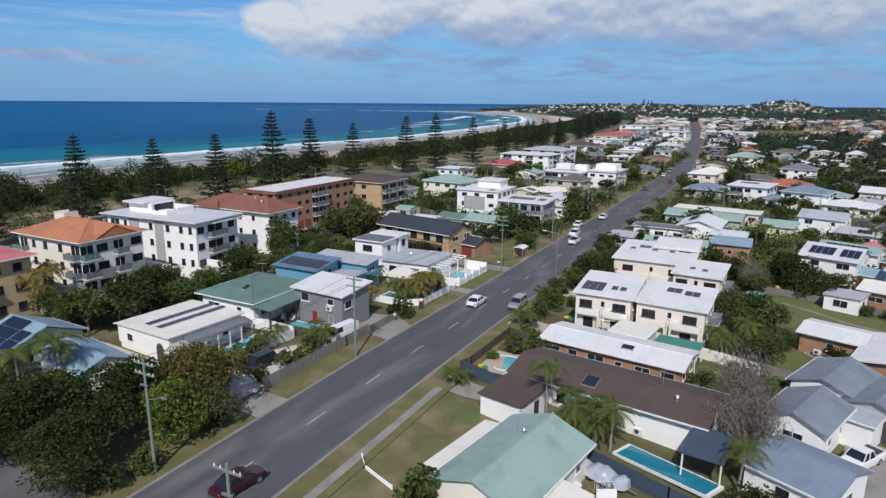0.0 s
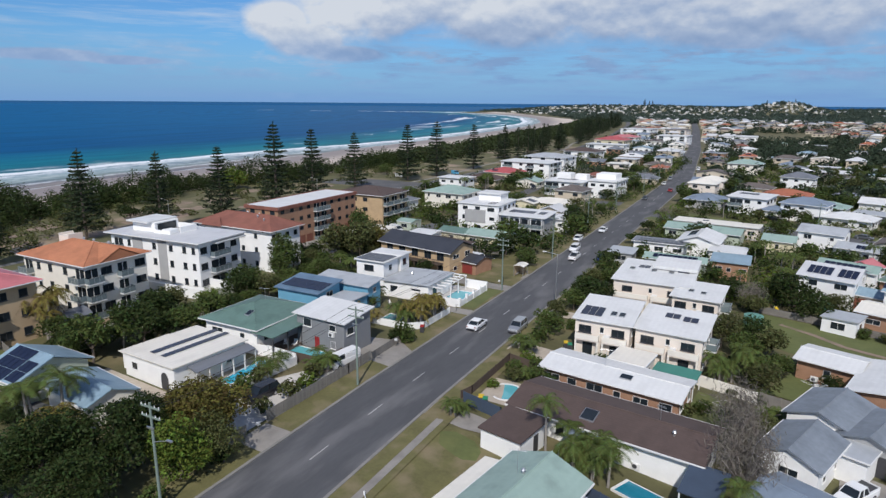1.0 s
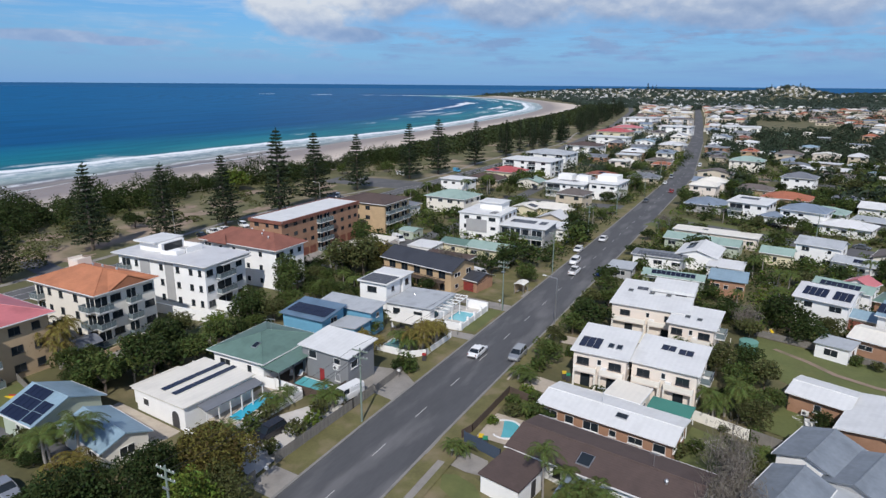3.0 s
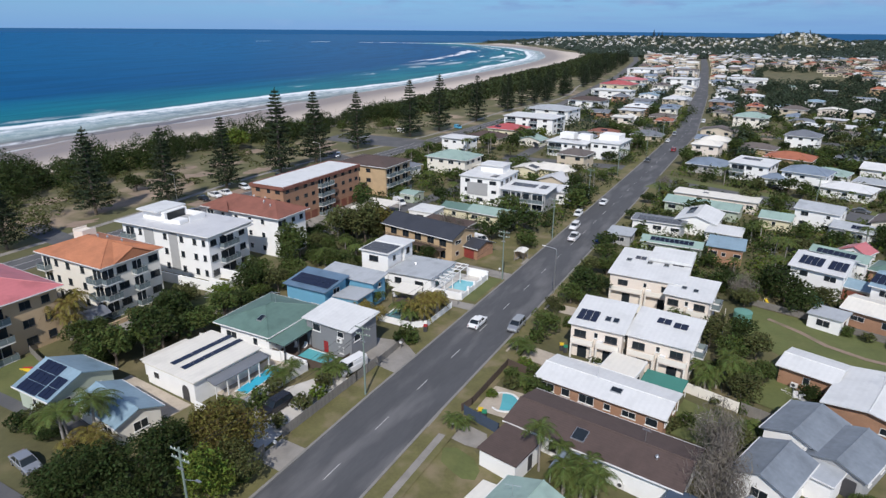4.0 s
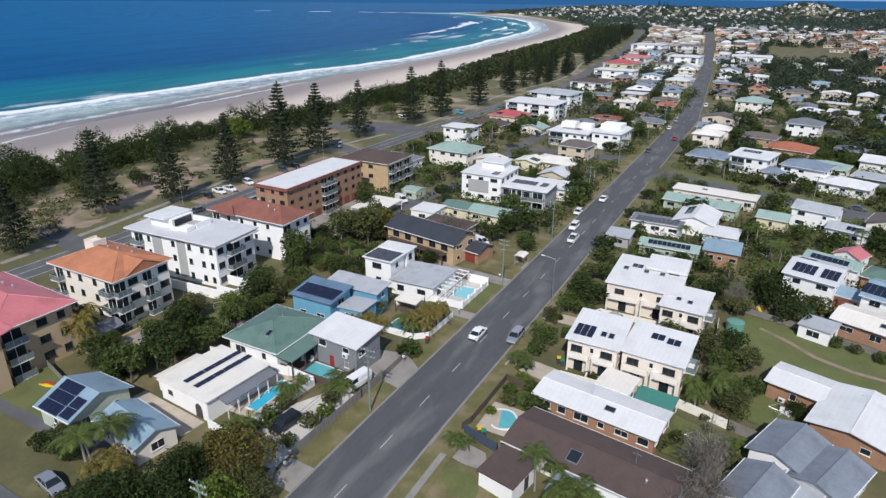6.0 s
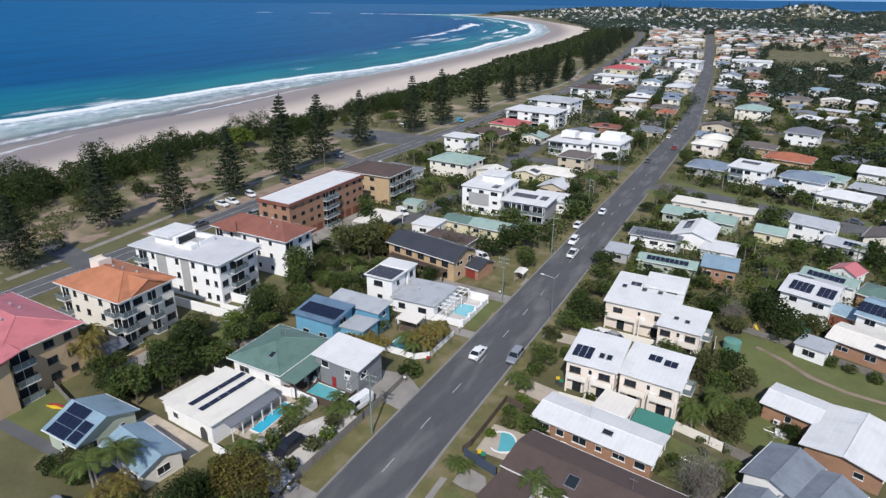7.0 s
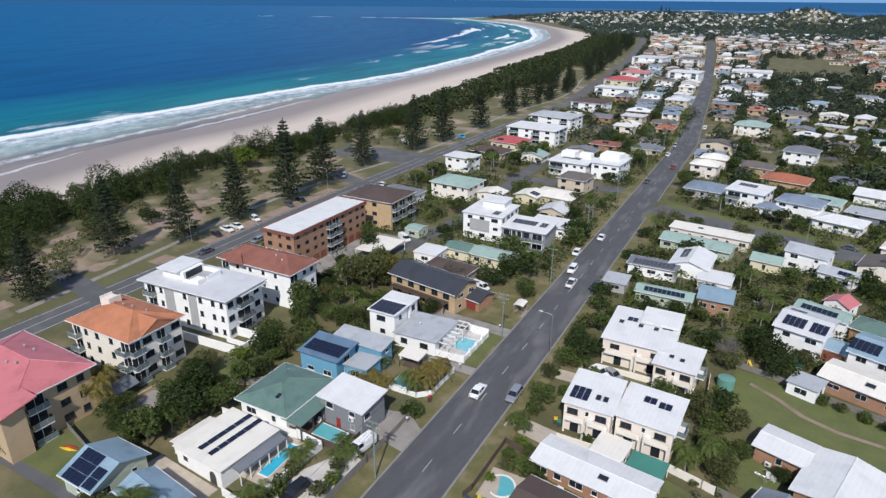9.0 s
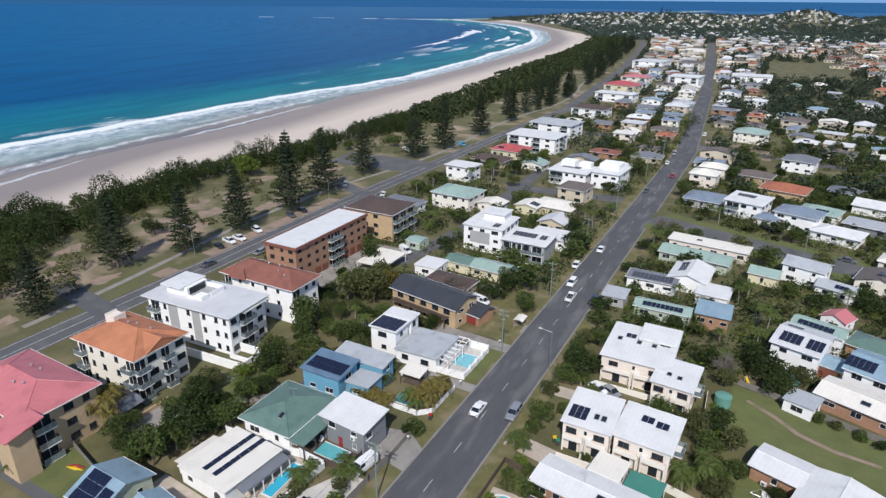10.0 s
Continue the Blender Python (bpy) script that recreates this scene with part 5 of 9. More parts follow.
# orange-tiled flats
ob, zf = flats("three-storey cream flats under a bright orange tiled hip roof", -102.2, 63.7, 0, 18.2, 12.4, 8.9, "hip", "x", 2.2, 0.7, "cream", "orange", 3, {0: [(-6.9, "b", 2.4), (-4.2, "w", 0.9), (-1.0, "w", 1.0), (3.0, "w", 1.0), (6.9, "b", 2.6)], 1: [(-4.6, "b", 2.6), (-2.0, "w", 1.9), (0.9, "b", 2.2), (4.2, "w", 1.9)], 2: [(-5, "w", 1.2), (0, "w", 1.2), (5, "w", 1.2)], 3: [(-3, "b", 3), (3, "b", 3)]}, frame_m=DARK_TRIM)
vents(ob, zf, [(-1, 0.8), (0.6, 1.5), (4.4, 1.6)])
part("roof_deck", Geo().box(-7.2, 0.2, 9.6, -4.4, 2.8, 11.3).box(-7.2, 0.2, 11.3, -7.0, 2.8, 11.7).box(-4.6, 0.2, 11.3, -4.4, 2.8, 11.7), WALLS["pink"], ob, "small walled roof deck")
g = Geo()
g.poly([(9.15, -3.2, 9.0), (9.15, 3.6, 9.0), (9.15, 0.2, 10.7)])
g.slab([(9.2, -3.7, 9.05), (9.2, 0.2, 10.95), (3.4, 0.2, 10.95), (6.4, -3.7, 9.05)][::-1], 0.12)
g.slab([(9.2, 4.1, 9.05), (6.4, 4.1, 9.05), (3.4, 0.2, 10.95), (9.2, 0.2, 10.95)][::-1], 0.12)
part("gable", g, ROOFS["orange"], ob)
g = Geo()
arc = [(9.2 + 2.0 * a, 3.0 - 0.9 * a * a) for a in (-1, -0.75, -0.5, -0.25, 0, 0.25, 0.5, 0.75, 1)]
bow = arc + [(u, w - 0.08) for u, w in arc[::-1]]
g.v += [(u, -11.4, w) for u, w in bow] + [(u, -6.9, w) for u, w in bow]
g.f += [tuple(range(18)), tuple(range(35, 17, -1))] + [((i + 1) % 18, i, 18 + i, 18 + (i + 1) % 18) for i in range(18)]
part("awning", g, ROOFS["darkgrey"], ob, "curved grey carport awning")
part("garden_wall", Geo().box(7.2, -12.2, -0.3, 12.5, -11.9, 1.0).box(12.3, -11.9, -0.3, 12.6, -3.0, 0.9), WALLS["tan"], ob)
# grey and white modern flats
ob, zf = flats("modern white and grey flats under a pale flat roof", -103.0, 83.0, 3, 25, 12.6, 9.2, "flat", "x", 0, 0.9, "white", "palegrey", 3, {0: [(-9.5, "b", 2.8), (-6.6, "w", 0.8), (0.2, "w", 0.9), (4.6, "w", 0.9), (8.0, "w", 0.9), (10.3, "w", 0.8)], 1: [(-4.2, "w", 1.6), (-0.6, "b", 4.2), (3.6, "w", 1.6)], 2: [(-6, "w", 1.5), (0, "w", 1.5), (6, "w", 1.5)], 3: [(0, "b", 6)]}, frame_m=DARK_TRIM)
for u, w in ((-4.2, 2.6), (2.4, 2.2)):
    part("cladding", Geo().box(u - w / 2, -5.52, 1.0, u + w / 2, -5.4, 8.9), WALLS["midgrey"], ob, "dark grey wall cladding")
part("penthouse", Geo().box(-9.0, -2.2, 9.5, -2.8, 3.6, 11.3), WALLS["white"], ob, "white rooftop terrace room")
part("lift_cap", Geo().box(-0.6, -2.6, 9.5, 1.6, -0.4, 10.3), WALLS["white"], ob)
part("penthouse_roof", Geo().slab([(-9.6, -3.2, 11.65), (-3.6, -3.2, 11.65), (-3.6, 4.2, 11.65), (-9.6, 4.2, 11.65)], 0.3), ROOFS["white"], ob)
part("terrace", Geo().box(-3.6, -2.4, 9.5, 1.8, 3.8, 9.54), WALLS["midgrey"], ob)
for k in ((-3.6, 3.6, 2.0, 3.8, 10.6), (1.8, -0.4, 2.0, 3.6, 10.6), (-2.6, -2.8, -0.6, -2.6, 10.2)):
    part("parapet", Geo().box(k[0], k[1], 9.5, k[2], k[3], k[4]), WALLS["white"], ob)
part("terrace_opening", Geo().box(-2.79, -1.6, 9.6, -2.74, 3.0, 11.1), GLASS, ob, "dark glazed terrace doors")
part("garden_wall", Geo().box(-2.0, -9.6, -0.3, 17.2, -9.3, 2.1).box(11.5, -3.2, -0.3, 17.0, -2.9, 2.0).box(16.9, -9.3, -0.3, 17.2, -2.9, 1.6).box(11.5, -6.4, -0.3, 16.9, -6.2, 1.2), WALLS["white"], ob, "white garden and ramp walls")
part("awning", Geo().slab([(9.5, -2.0, 8.9), (12.8, -2.0, 8.9), (12.8, 6.0, 8.9), (9.5, 6.0, 8.9)], 0.25), ROOFS["white"], ob)
# brown hip roof on white flats
ob, zf = flats("white three-storey flats under a rust-brown tiled hip roof", -99.8, 99.8, 0, 22.8, 10.4, 8.9, "hip", "x", 2.3, 0.8, "white", "redbrown", 3, {0: [(-9.4, "b", 2.4), (-5.5, "w", 1.0), (-1.5, "w", 1.0), (2.5, "w", 1.0), (6.2, "w", 1.0)], 1: [(-3.2, "b", 2.8), (0.4, "w", 1.2), (3.0, "w", 1.2)], 2: [(-6, "w", 1.2), (0, "w", 1.2), (6, "w", 1.2)]})
vents(ob, zf, [(-1, 1), (2, 1.4), (4, -1.2), (6.5, -2)])
part("gable", Geo().slab([(-8.0, -6.0, 9.1), (-2.0, -6.0, 9.1), (-5.0, -3.4, 10.6)], 0.15), ROOFS["redbrown"], ob)
# long brick flats with a white roof
ob, zf = flats("long four-level brown brick flats with a flat white roof", -108.2, 128.8, 0, 10.8, 32.6, 10.2, "flat", "y", 0, 0.25, "brick", "white", 4, {1: [(-14.4, "g", 2.4), (-11.0, "g", 2.4), (-7.6, "g", 2.4), (-4.6, "g", 2.4), (5.0, "g", 2.4), (8.4, "g", 2.4), (11.8, "g", 2.4), (14.6, "g", 2.4), (-1.4, "b", 2.6), (1.6, "b", 2.6)], 0: [(-3, "w", 1.5), (0.5, "w", 1.0), (3.4, "w", 1.5)], 2: [(-2, "w", 1.2), (2, "w", 1.2)]}, fascia=WALLS["pink"])
part("fascia", Geo().box(-5.5, -16.42, 9.8, 5.5, -16.1, 10.62).box(-5.5, 16.1, 9.8, 5.5, 16.42, 10.62).box(-5.52, -16.1, 9.8, -5.2, 16.1, 10.62).box(5.2, -16.1, 9.8, 5.52, 16.1, 10.62), ROOFS["redbrown"], ob, "rust-red fascia band")
# second brick block
ob, zf = flats("tan brick flats with stacked balconies under a dark brown hip roof", -107.2, 159.0, 0, 18.4, 15.0, 8.8, "hip", "x", 1.7, 0.5, "tanbrick", "brown", 3, {1: [(-4.8, "b", 3.4), (-0.4, "b", 3.4), (4.2, "b", 3.4)], 0: [(-3.4, "w", 1.2), (-1.0, "w", 1.2), (2.6, "w", 1.6), (-6, "w", 1.2)], 2: [(-3, "w", 1.2), (3, "w", 1.2)]}, frame_m=DARK_TRIM)
canopy("pale flat-roofed parking shelter", -90.8, 134.3, 0, 9.2, 11.6, 2.5, "offwhite")
ob, zf = eaves("small pale-green metal garden shed", -89.8, 152.4, -3, 5.4, 5.4, 2.3, "gable", "x", 0.5, 0.1, "green", "palegreen", category="shed", name="shed", step=5)

# blue-roofed houses near the corner
ob, zf = eaves("pale green cottage with blue sheet roof and solar panels", -76.0, 39.7, -1, 7.8, 9.4, 3.0, "gable", "x", 1.9, 0.5, "green", "paleblue", 1)
solar(ob, zf, -0.9, -2.4, 4, 3)
solar(ob, zf, 2.4, -3.0, 2, 2)
ob, zf = eaves("low cottage wing under a pale blue sheet roof", -65.3, 39.4, -8, 10.0, 6.2, 2.6, "gable", "x", 1.2, 0.4, "cream", "paleblue", 1)
# white house with two solar strips
ob, zf = eaves("white single-storey house with two long solar strips on its cream roof", -64.7, 52.2, -5, 11.0, 11.4, 3.1, "skillion", "x", 0.25, 0.35, "white", "offwhite", 1, step=4.2, skip=(0,))
solar(ob, zf, -1.2, 0.9, 1, 6)
solar(ob, zf, 1.1, 0.9, 1, 6)
part("awning", Geo().slab([(5.3, -3.6, 3.0), (7.0, -3.6, 2.6), (7.0, 5.6, 2.6), (5.3, 5.6, 3.0)], 0.12), ROOFS["darkgrey"], ob, "grey verandah awning")
posts(ob, [(6.85, -3.4 + 1.8 * i) for i in range(6)], 2.5, 0.07)
part("lean_to", Geo().slab([(-7.6, -4.8, 2.5), (-5.2, -4.8, 2.9), (-5.2, 2.6, 2.9), (-7.6, 2.6, 2.5)], 0.12), ROOFS["offwhite"], ob)
part("lean_to_wall", Geo().box(-7.3, -4.4, -0.3, -5.1, 2.4, 2.5), WALLS["white"], ob)
a = Geo()
a.poly([(3.2 + 0.75 * math.cos(t), -5.37, 1.4 + 0.9 * math.sin(t)) for t in [math.pi * k / 10 for k in range(11)]] + [(2.45, -5.37, 0.0), (3.95, -5.37, 0.0)])
part("archway", a, DARK_TRIM, ob, "dark arched doorway")
window(ob, -3.0, -5.35, 1.7, 0, 1.2, 1.0)
part("garden_wall", Geo().box(6.0, -6.2, -0.3, 11.0, -5.95, 1.3).box(10.8, -5.9, -0.3, 11.05, 9.0, 1.2).box(5.6, 8.7, -0.3, 11.0, 8.95, 1.6), WALLS["white"], ob, "white rendered pool wall")
part("paving", Geo().box(-8.8, -9.4, 0.0, 4.6, -5.8, 0.12), PAVING, ob)
# green hip-roofed house
ob, zf = eaves("raised house with dark verandah under a green hip roof", -65.0, 65.9, 0, 11.2, 12.6, 3.8, "hip", "x", 1.7, 0.7, "white", "green", 1)
part("verandah", Geo().box(5.0, -5.4, 0.0, 8.2, 3.0, 0.5).box(5.0, -5.4, 3.4, 8.4, 3.0, 3.5), TIMBER_DARK, ob)
part("wing_roof", Geo().slab([(4.6, -6.4, 3.7), (8.6, -6.4, 3.5), (8.6, 3.4, 3.5), (4.6, 3.4, 4.1)], 0.14), ROOFS["green"], ob)
posts(ob, [(8.2, -6.0 + 3.0 * i) for i in range(4)], 3.5, 0.08, DARK_TRIM)
skylight(ob, zf, 1.5, -3.3, 0.9, 1.2)
# charcoal house, white skillion roof
ob, zf = eaves("charcoal weatherboard two-storey house with white skillion roof", -53.0, 68.6, -4, 9.8, 6.9, 5.0, "skillion", "y", 0.7, 0.5, "grey", "white", 2, skip=(1,))
part("weatherboard", Geo().box(-4.42, -2.99, 0.2, 4.42, -2.96, 2.4), WALLS["grey"], ob)
door(ob, 8.8, 5.9, 0, -0.6, 0.9, 2.1, PAINTS["red"], "door")
window(ob, 4.4, -1.6, 3.6, 90, 1.5, 1.1)
# blue house
ob, zf = eaves("bright blue weatherboard house with blue sheet roof and solar panels", -66.6, 79.6, 0, 9.4, 7.0, 4.3, "skillion", "y", 0.8, 0.5, "blue", "blue", 2, step=2.6)
solar(ob, zf, 0.1, -0.6, 8, 2)
ob, zf = eaves("blue house wing under a pale grey skillion roof", -62.8, 85.6, 0, 12.0, 4.8, 4.5, "skillion", "y", 0.5, 0.5, "blue", "grey", 2)
ob, zf = eaves("low blue-grey roofed extension of a blue house", -59.2, 80.4, 0, 5.4, 5.2, 3.2, "skillion", "x", 0.3, 0.3, "blue", "grey", 1)
# white modern house with pergola and pool
ob, zf = eaves("white modern two-storey block with dark solar roof", -64.3, 97.3, 0, 6.8, 5.8, 5.8, "flat", "x", 0, 0.35, "white", "white", 2, frame_m=DARK_TRIM)
solar(ob, zf, 0.0, -0.2, 6, 3)
ob, zf = eaves("white modern upper wing with a pale flat roof", -64.2, 102.2, 0, 7.0, 3.9, 6.0, "flat", "x", 0, 0.35, "white", "white", 2, frame_m=DARK_TRIM)
ob, zf = eaves("white modern single-storey wing under a grey roof", -55.6, 98.2, 0, 10.2, 10.4, 3.0, "skillion", "x", 0.3, 0.4, "white", "grey", 1, frame_m=DARK_TRIM, step=3.0)
vents(ob, zf, [(-1.5, 0.2)])
pg = thing("pergola", "open white timber pergola beside a pool", "pergola", -50.0, 99.5)
for i in range(7):
    part("rafter", Geo().box(-1.3, -5.0 + 1.65 * i, 2.75, 1.5, -4.86 + 1.65 * i, 2.95), TRIM, pg)
for yy in (-5.0, -1.6, 1.7, 4.9):
    part("post", Geo().box(1.2, yy, 0, 1.35, yy + 0.15, 2.75), TRIM, pg)
for xx in (-1.3, 0.0, 1.25):
    part("beam", Geo().box(xx, -5.1, 2.62, xx + 0.12, 5.1, 2.75), TRIM, pg)
wl = thing("pool_wall", "white rendered wall round a pool", "garden wall", -48.0, 99.6)
part("wall", Geo().box(-5.2, -5.9, -0.3, 3.2, -5.65, 1.5).box(3.0, -5.6, -0.3, 3.2, 6.5, 1.2).box(-1.5, 6.3, -0.3, 3.2, 6.5, 1.7), WALLS["white"], wl)
for i in range(5):
    part("pier", Geo().box(2.9, -5.8 + 2.9 * i, -0.3, 3.3, -5.4 + 2.9 * i, 1.75), WALLS["white"], wl)
ob = canopy("pale flat-roofed garden pavilion beside a pool", -53.0, 88.4, 0, 4.6, 3.6, 2.5, "offwhite", category="pavilion", name="garden_pavilion", post_m=DARK_TRIM)
part("bench", Geo().box(-1.8, -1.2, 0, 1.8, 1.2, 0.45), TIMBER_DARK, ob)
# dark-roofed two-storey house
ob, zf = eaves("tan brick house with timber balcony under a near-black tiled gable roof", -64.6, 117.4, -10, 20.5, 9.6, 5.0, "gable", "x", 1.9, 0.6, "tanbrick", "charcoal", 2, skip=(0,))
part("balcony", Geo().box(-8.5, -6.0, 2.5, 8.0, -4.2, 2.7), TIMBER_DARK, ob)
g = Geo()
for i in range(36):
    g.box(-8.5 + 0.47 * i, -6.0, 2.7, -8.44 + 0.47 * i, -5.94, 3.6)
g.box(-8.5, -6.04, 3.6, 8.2, -5.9, 3.7)
part("balustrade", g, TIMBER_DARK, ob)
posts(ob, [(-8.3 + 3.2 * i, -5.8) for i in range(6)], 2.6, 0.09, TIMBER_DARK)
for u in (-7, -3.4, 0.2, 3.8, 7.2):
    window(ob, u, -4.2, 4.0, 0, 1.8, 1.8, DARK_TRIM)
    window(ob, u, -4.2, 1.3, 0, 1.5, 1.6, DARK_TRIM)
ob, zf = eaves("brick single garage under a dark gable roof with red doors", -53.6, 118.6, -12, 6.4, 6.6, 2.5, "gable", "x", 1.1, 0.4, "brick", "charcoal", 1, windows=False, category="garage", name="garage")
door(ob, 5.6, 5.8, 0, 0.6, 2.6, 2.1, RED_DOOR, "garage_door")
ob, zf = eaves("small white flat-roofed cottage", -76.4, 137.4, 0, 7.0, 7.2, 2.8, "flat", "x", 0, 0.15, "white", "white", 1)
ob, zf = eaves("low brown-roofed house behind a bare tree", -66.5, 129.5, -4, 13, 8.5, 2.7, "hip", "x", 1.3, 0.5, "beige", "brown", 1)
ob, zf = eaves("pale yellow cottage under a green sheet roof", -59.8, 143.2, -4, 12.5, 7.2, 2.9, "gable", "x", 1.1, 0.5, "paleyellow", "palegreen", 1)
ob, zf = eaves("cottage extension under a faded green roof", -70.0, 143.8, -4, 8.5, 6.4, 2.8, "gable", "x", 0.9, 0.4, "paleyellow", "green", 1)
# white three-level house and balconied neighbour
ob, zf = eaves("white three-level modern house with grey cladding", -70.6, 165.0, 0, 13.0, 14.0, 7.8, "flat", "x", 0, 0.3, "white", "white", 3, frame_m=DARK_TRIM, step=3.0)
part("cladding", Geo().box(-4.0, -6.86, 2.8, 2.4, -6.72, 6.4), WALLS["midgrey"], ob)
part("roof_room", Geo().box(-3.0, 0.5, 8.1, 4.0, 6.2, 10.0), WALLS["white"], ob)
part("roof_room_top", Geo().slab([(-3.4, 0.0, 10.3), (4.4, 0.0, 10.3), (4.4, 6.6, 10.3), (-3.4, 6.6, 10.3)], 0.28), ROOFS["white"], ob)
solar(ob, zf, 3.4, -3.6, 2, 2)
ob, zf = eaves("white two-storey house with long balconies and dark solar roof", -57.2, 162.6, 0, 14.0, 11.4, 5.7, "skillion", "y", 0.4, 0.6, "midgrey", "white", 2, skip=(0, 1), frame_m=DARK_TRIM)
solar(ob, zf, -1.6, 0.6, 7, 2)
solar(ob, zf, 4.2, 0.6, 2, 2)
for s in (0, 1):
    for u in (-4.2, 0.0, 4.2):
        balcony(ob, 12.8, 10.2, 0, u, 4.1, s * 2.8 + 0.2, 1.5)
posts(ob, [(-6.2 + 3.1 * i, -6.4) for i in range(5)], 5.7, 0.1)
ob, zf = eaves("white low-roofed rear house wing", -54.0, 174.5, 0, 13, 9.5, 3.4, "flat", "x", 0, 0.4, "white", "white", 1)
ob, zf = eaves("two-storey cream house under a pale green hip roof", -97.9, 196.4, -4, 16.5, 13.2, 5.4, "hip", "x", 2.0, 0.6, "cream", "palegreen", 2)
ob, zf = eaves("low white carport-fronted cottage", -84.5, 197.5, -4, 9.5, 8, 2.9, "gable", "y", 1.0, 0.5, "cream", "offwhite", 1)
ob, zf = eaves("grey-blue tiled house with solar panels", -112.5, 180.5, -6, 15, 11, 3.4, "hip", "x", 1.8, 0.5, "white", "darkgrey", 1)
solar(ob, zf, 1.0, -3.2, 5, 1)
ob, zf = eaves("pale pink single-storey house under a faded salmon roof", -63.2, 206.5, -6, 15.5, 11.5, 3.0, "hip", "x", 1.2, 0.5, "paleyellow", "offwhite", 1)
ob, zf = eaves("pale house wing with solar panels", -71.5, 202.0, -6, 9.0, 9.0, 3.0, "gable", "y", 1.0, 0.5, "paleyellow", "offwhite", 1)
solar(ob, zf, 2.2, -1.0, 3, 2)
ob, zf = eaves("cream house under a bright red hip roof", -109.5, 277.0, -6, 17, 14, 4.3, "hip", "x", 2.0, 0.6, "paleyellow", "red", 1)
solar(ob, zf, -3.5, -4.5, 3, 1)
ob, zf = eaves("low house under a dark brown hip roof", -112.0, 259.0, -6, 17, 12, 2.9, "hip", "x", 1.9, 0.6, "beige", "brown", 1)
ob, zf = eaves("white stepped modern house among palms", -113.0, 231.0, -4, 13, 10, 6.0, "flat", "x", 0, 0.6, "white", "white", 2, frame_m=DARK_TRIM)
ob, zf = flats("large white modern flats with wide terraces", -105.0, 300.0, -4, 27, 18, 7.6, "flat", "x", 0, 0.6, "white", "white", 3, {0: [(-9, "b", 5), (-2, "w", 1.6), (3, "b", 4), (9, "w", 2.1)], 1: [(-5, "w", 1.6), (0, "b", 4), (5, "w", 1.6)]}, frame_m=DARK_TRIM)
ob, zf = eaves("white modern house with solar roof and corner terrace", -70.5, 249.0, -4, 17, 15, 5.6, "flat", "x", 0, 0.6, "white", "white", 2, frame_m=DARK_TRIM, step=2.6)
solar(ob, zf, -1.0, 1.0, 8, 2)
part("upper_room", Geo().box(-6, 1.5, 5.9, 0, 6.5, 8.2).box(1.5, 2.5, 5.9, 6.5, 6.5, 8.0), WALLS["white"], ob)
balcony(ob, 15.8, 13.8, 0, -4.5, 5.5, 3.0, 1.6)
ob, zf = eaves("white modern townhouse with garage wing", -55.4, 252.0, -4, 12, 17, 6.4, "flat", "x", 0, 0.4, "white", "white", 2, frame_m=DARK_TRIM, step=2.8)
part("upper_room", Geo().box(-4.5, -1.5, 6.7, 3.5, 6.5, 8.8), WALLS["white"], ob)

# ---- buildings east of the street ----
ob, zf = eaves("cream cottage under a pale green sheet gable roof", -15.21, 43.59, -10, 8.4, 13.0, 2.8, "gable", "y", 1.5, 0.5, "cream", "palegreen", 1)
vents(ob, zf, [(-0.4, 2.0)])
part("side_awning", Geo().slab([(-6.2, -4.5, 2.45), (-4.1, -4.5, 2.7), (-4.1, 4.8, 2.7), (-6.2, 4.8, 2.45)], 0.1), ROOFS["offwhite"], ob, "pale side awning")
part("side_awning", Geo().slab([(4.1, -6.5, 2.65), (6.9, -6.5, 2.35), (6.9, 0.4, 2.35), (4.1, 0.4, 2.65)], 0.1), ROOFS["offwhite"], ob, "pale patio awning")
posts(ob, [(6.7, -6.3), (6.7, -3.0), (6.7, 0.2)], 2.35, 0.06)
ob, zf = eaves("white-walled garage under a dark brown roof", -19.95, 55.72, -11, 5.2, 5.9, 2.5, "skillion", "y", 0.15, 0.25, "white", "brown", 1, windows=False, category="garage", name="garage")
door(ob, 4.7, 5.4, 1, 0.5, 0.9, 2.0, DARK_TRIM)
ob, zf = eaves("long low white-walled house under a weathered dark brown roof", -11.41, 62.73, -8, 21.4, 8.8, 2.8, "gable", "x", 1.0, 0.55, "white", "brown", 1, frame_m=DARK_TRIM)
skylight(ob, zf, -1.6, -2.3, 1.6, 1.8)
part("antenna", Geo().tube((5, 0.6, 3.6), (5, 0.6, 5.6), 0.03, 0.03, 5).box(4.5, 0.57, 5.2, 5.5, 0.63, 5.26).box(4.6, 0.3, 5.5, 5.4, 0.34, 5.54), ALU, ob)
vents(ob, zf, [(7.0, -1.5)])
part("patio_roof", Geo().slab([(-2.6, -8.2, 2.35), (1.6, -8.2, 2.35), (1.6, -4.6, 2.75), (-2.6, -4.6, 2.75)], 0.1), ROOFS["bluegrey"], ob, "blue-grey patio roof")
posts(ob, [(-2.4, -8.0), (1.4, -8.0)], 2.3, 0.06)
part("patio_roof", Geo().slab([(9.3, -8.6, 2.3), (12.9, -8.6, 2.3), (12.9, -4.0, 2.9), (9.3, -4.0, 2.9)], 0.1), NAVY, ob, "dark blue poolside shelter roof")
posts(ob, [(9.5, -8.4), (12.7, -8.4)], 2.3, 0.07)
ob, zf = eaves("long brick house under a white sheet roof", -13.39, 73.93, -7.5, 18.0, 7.2, 2.8, "gable", "x", 0.6, 0.5, "brick", "white", 1, step=2.6)
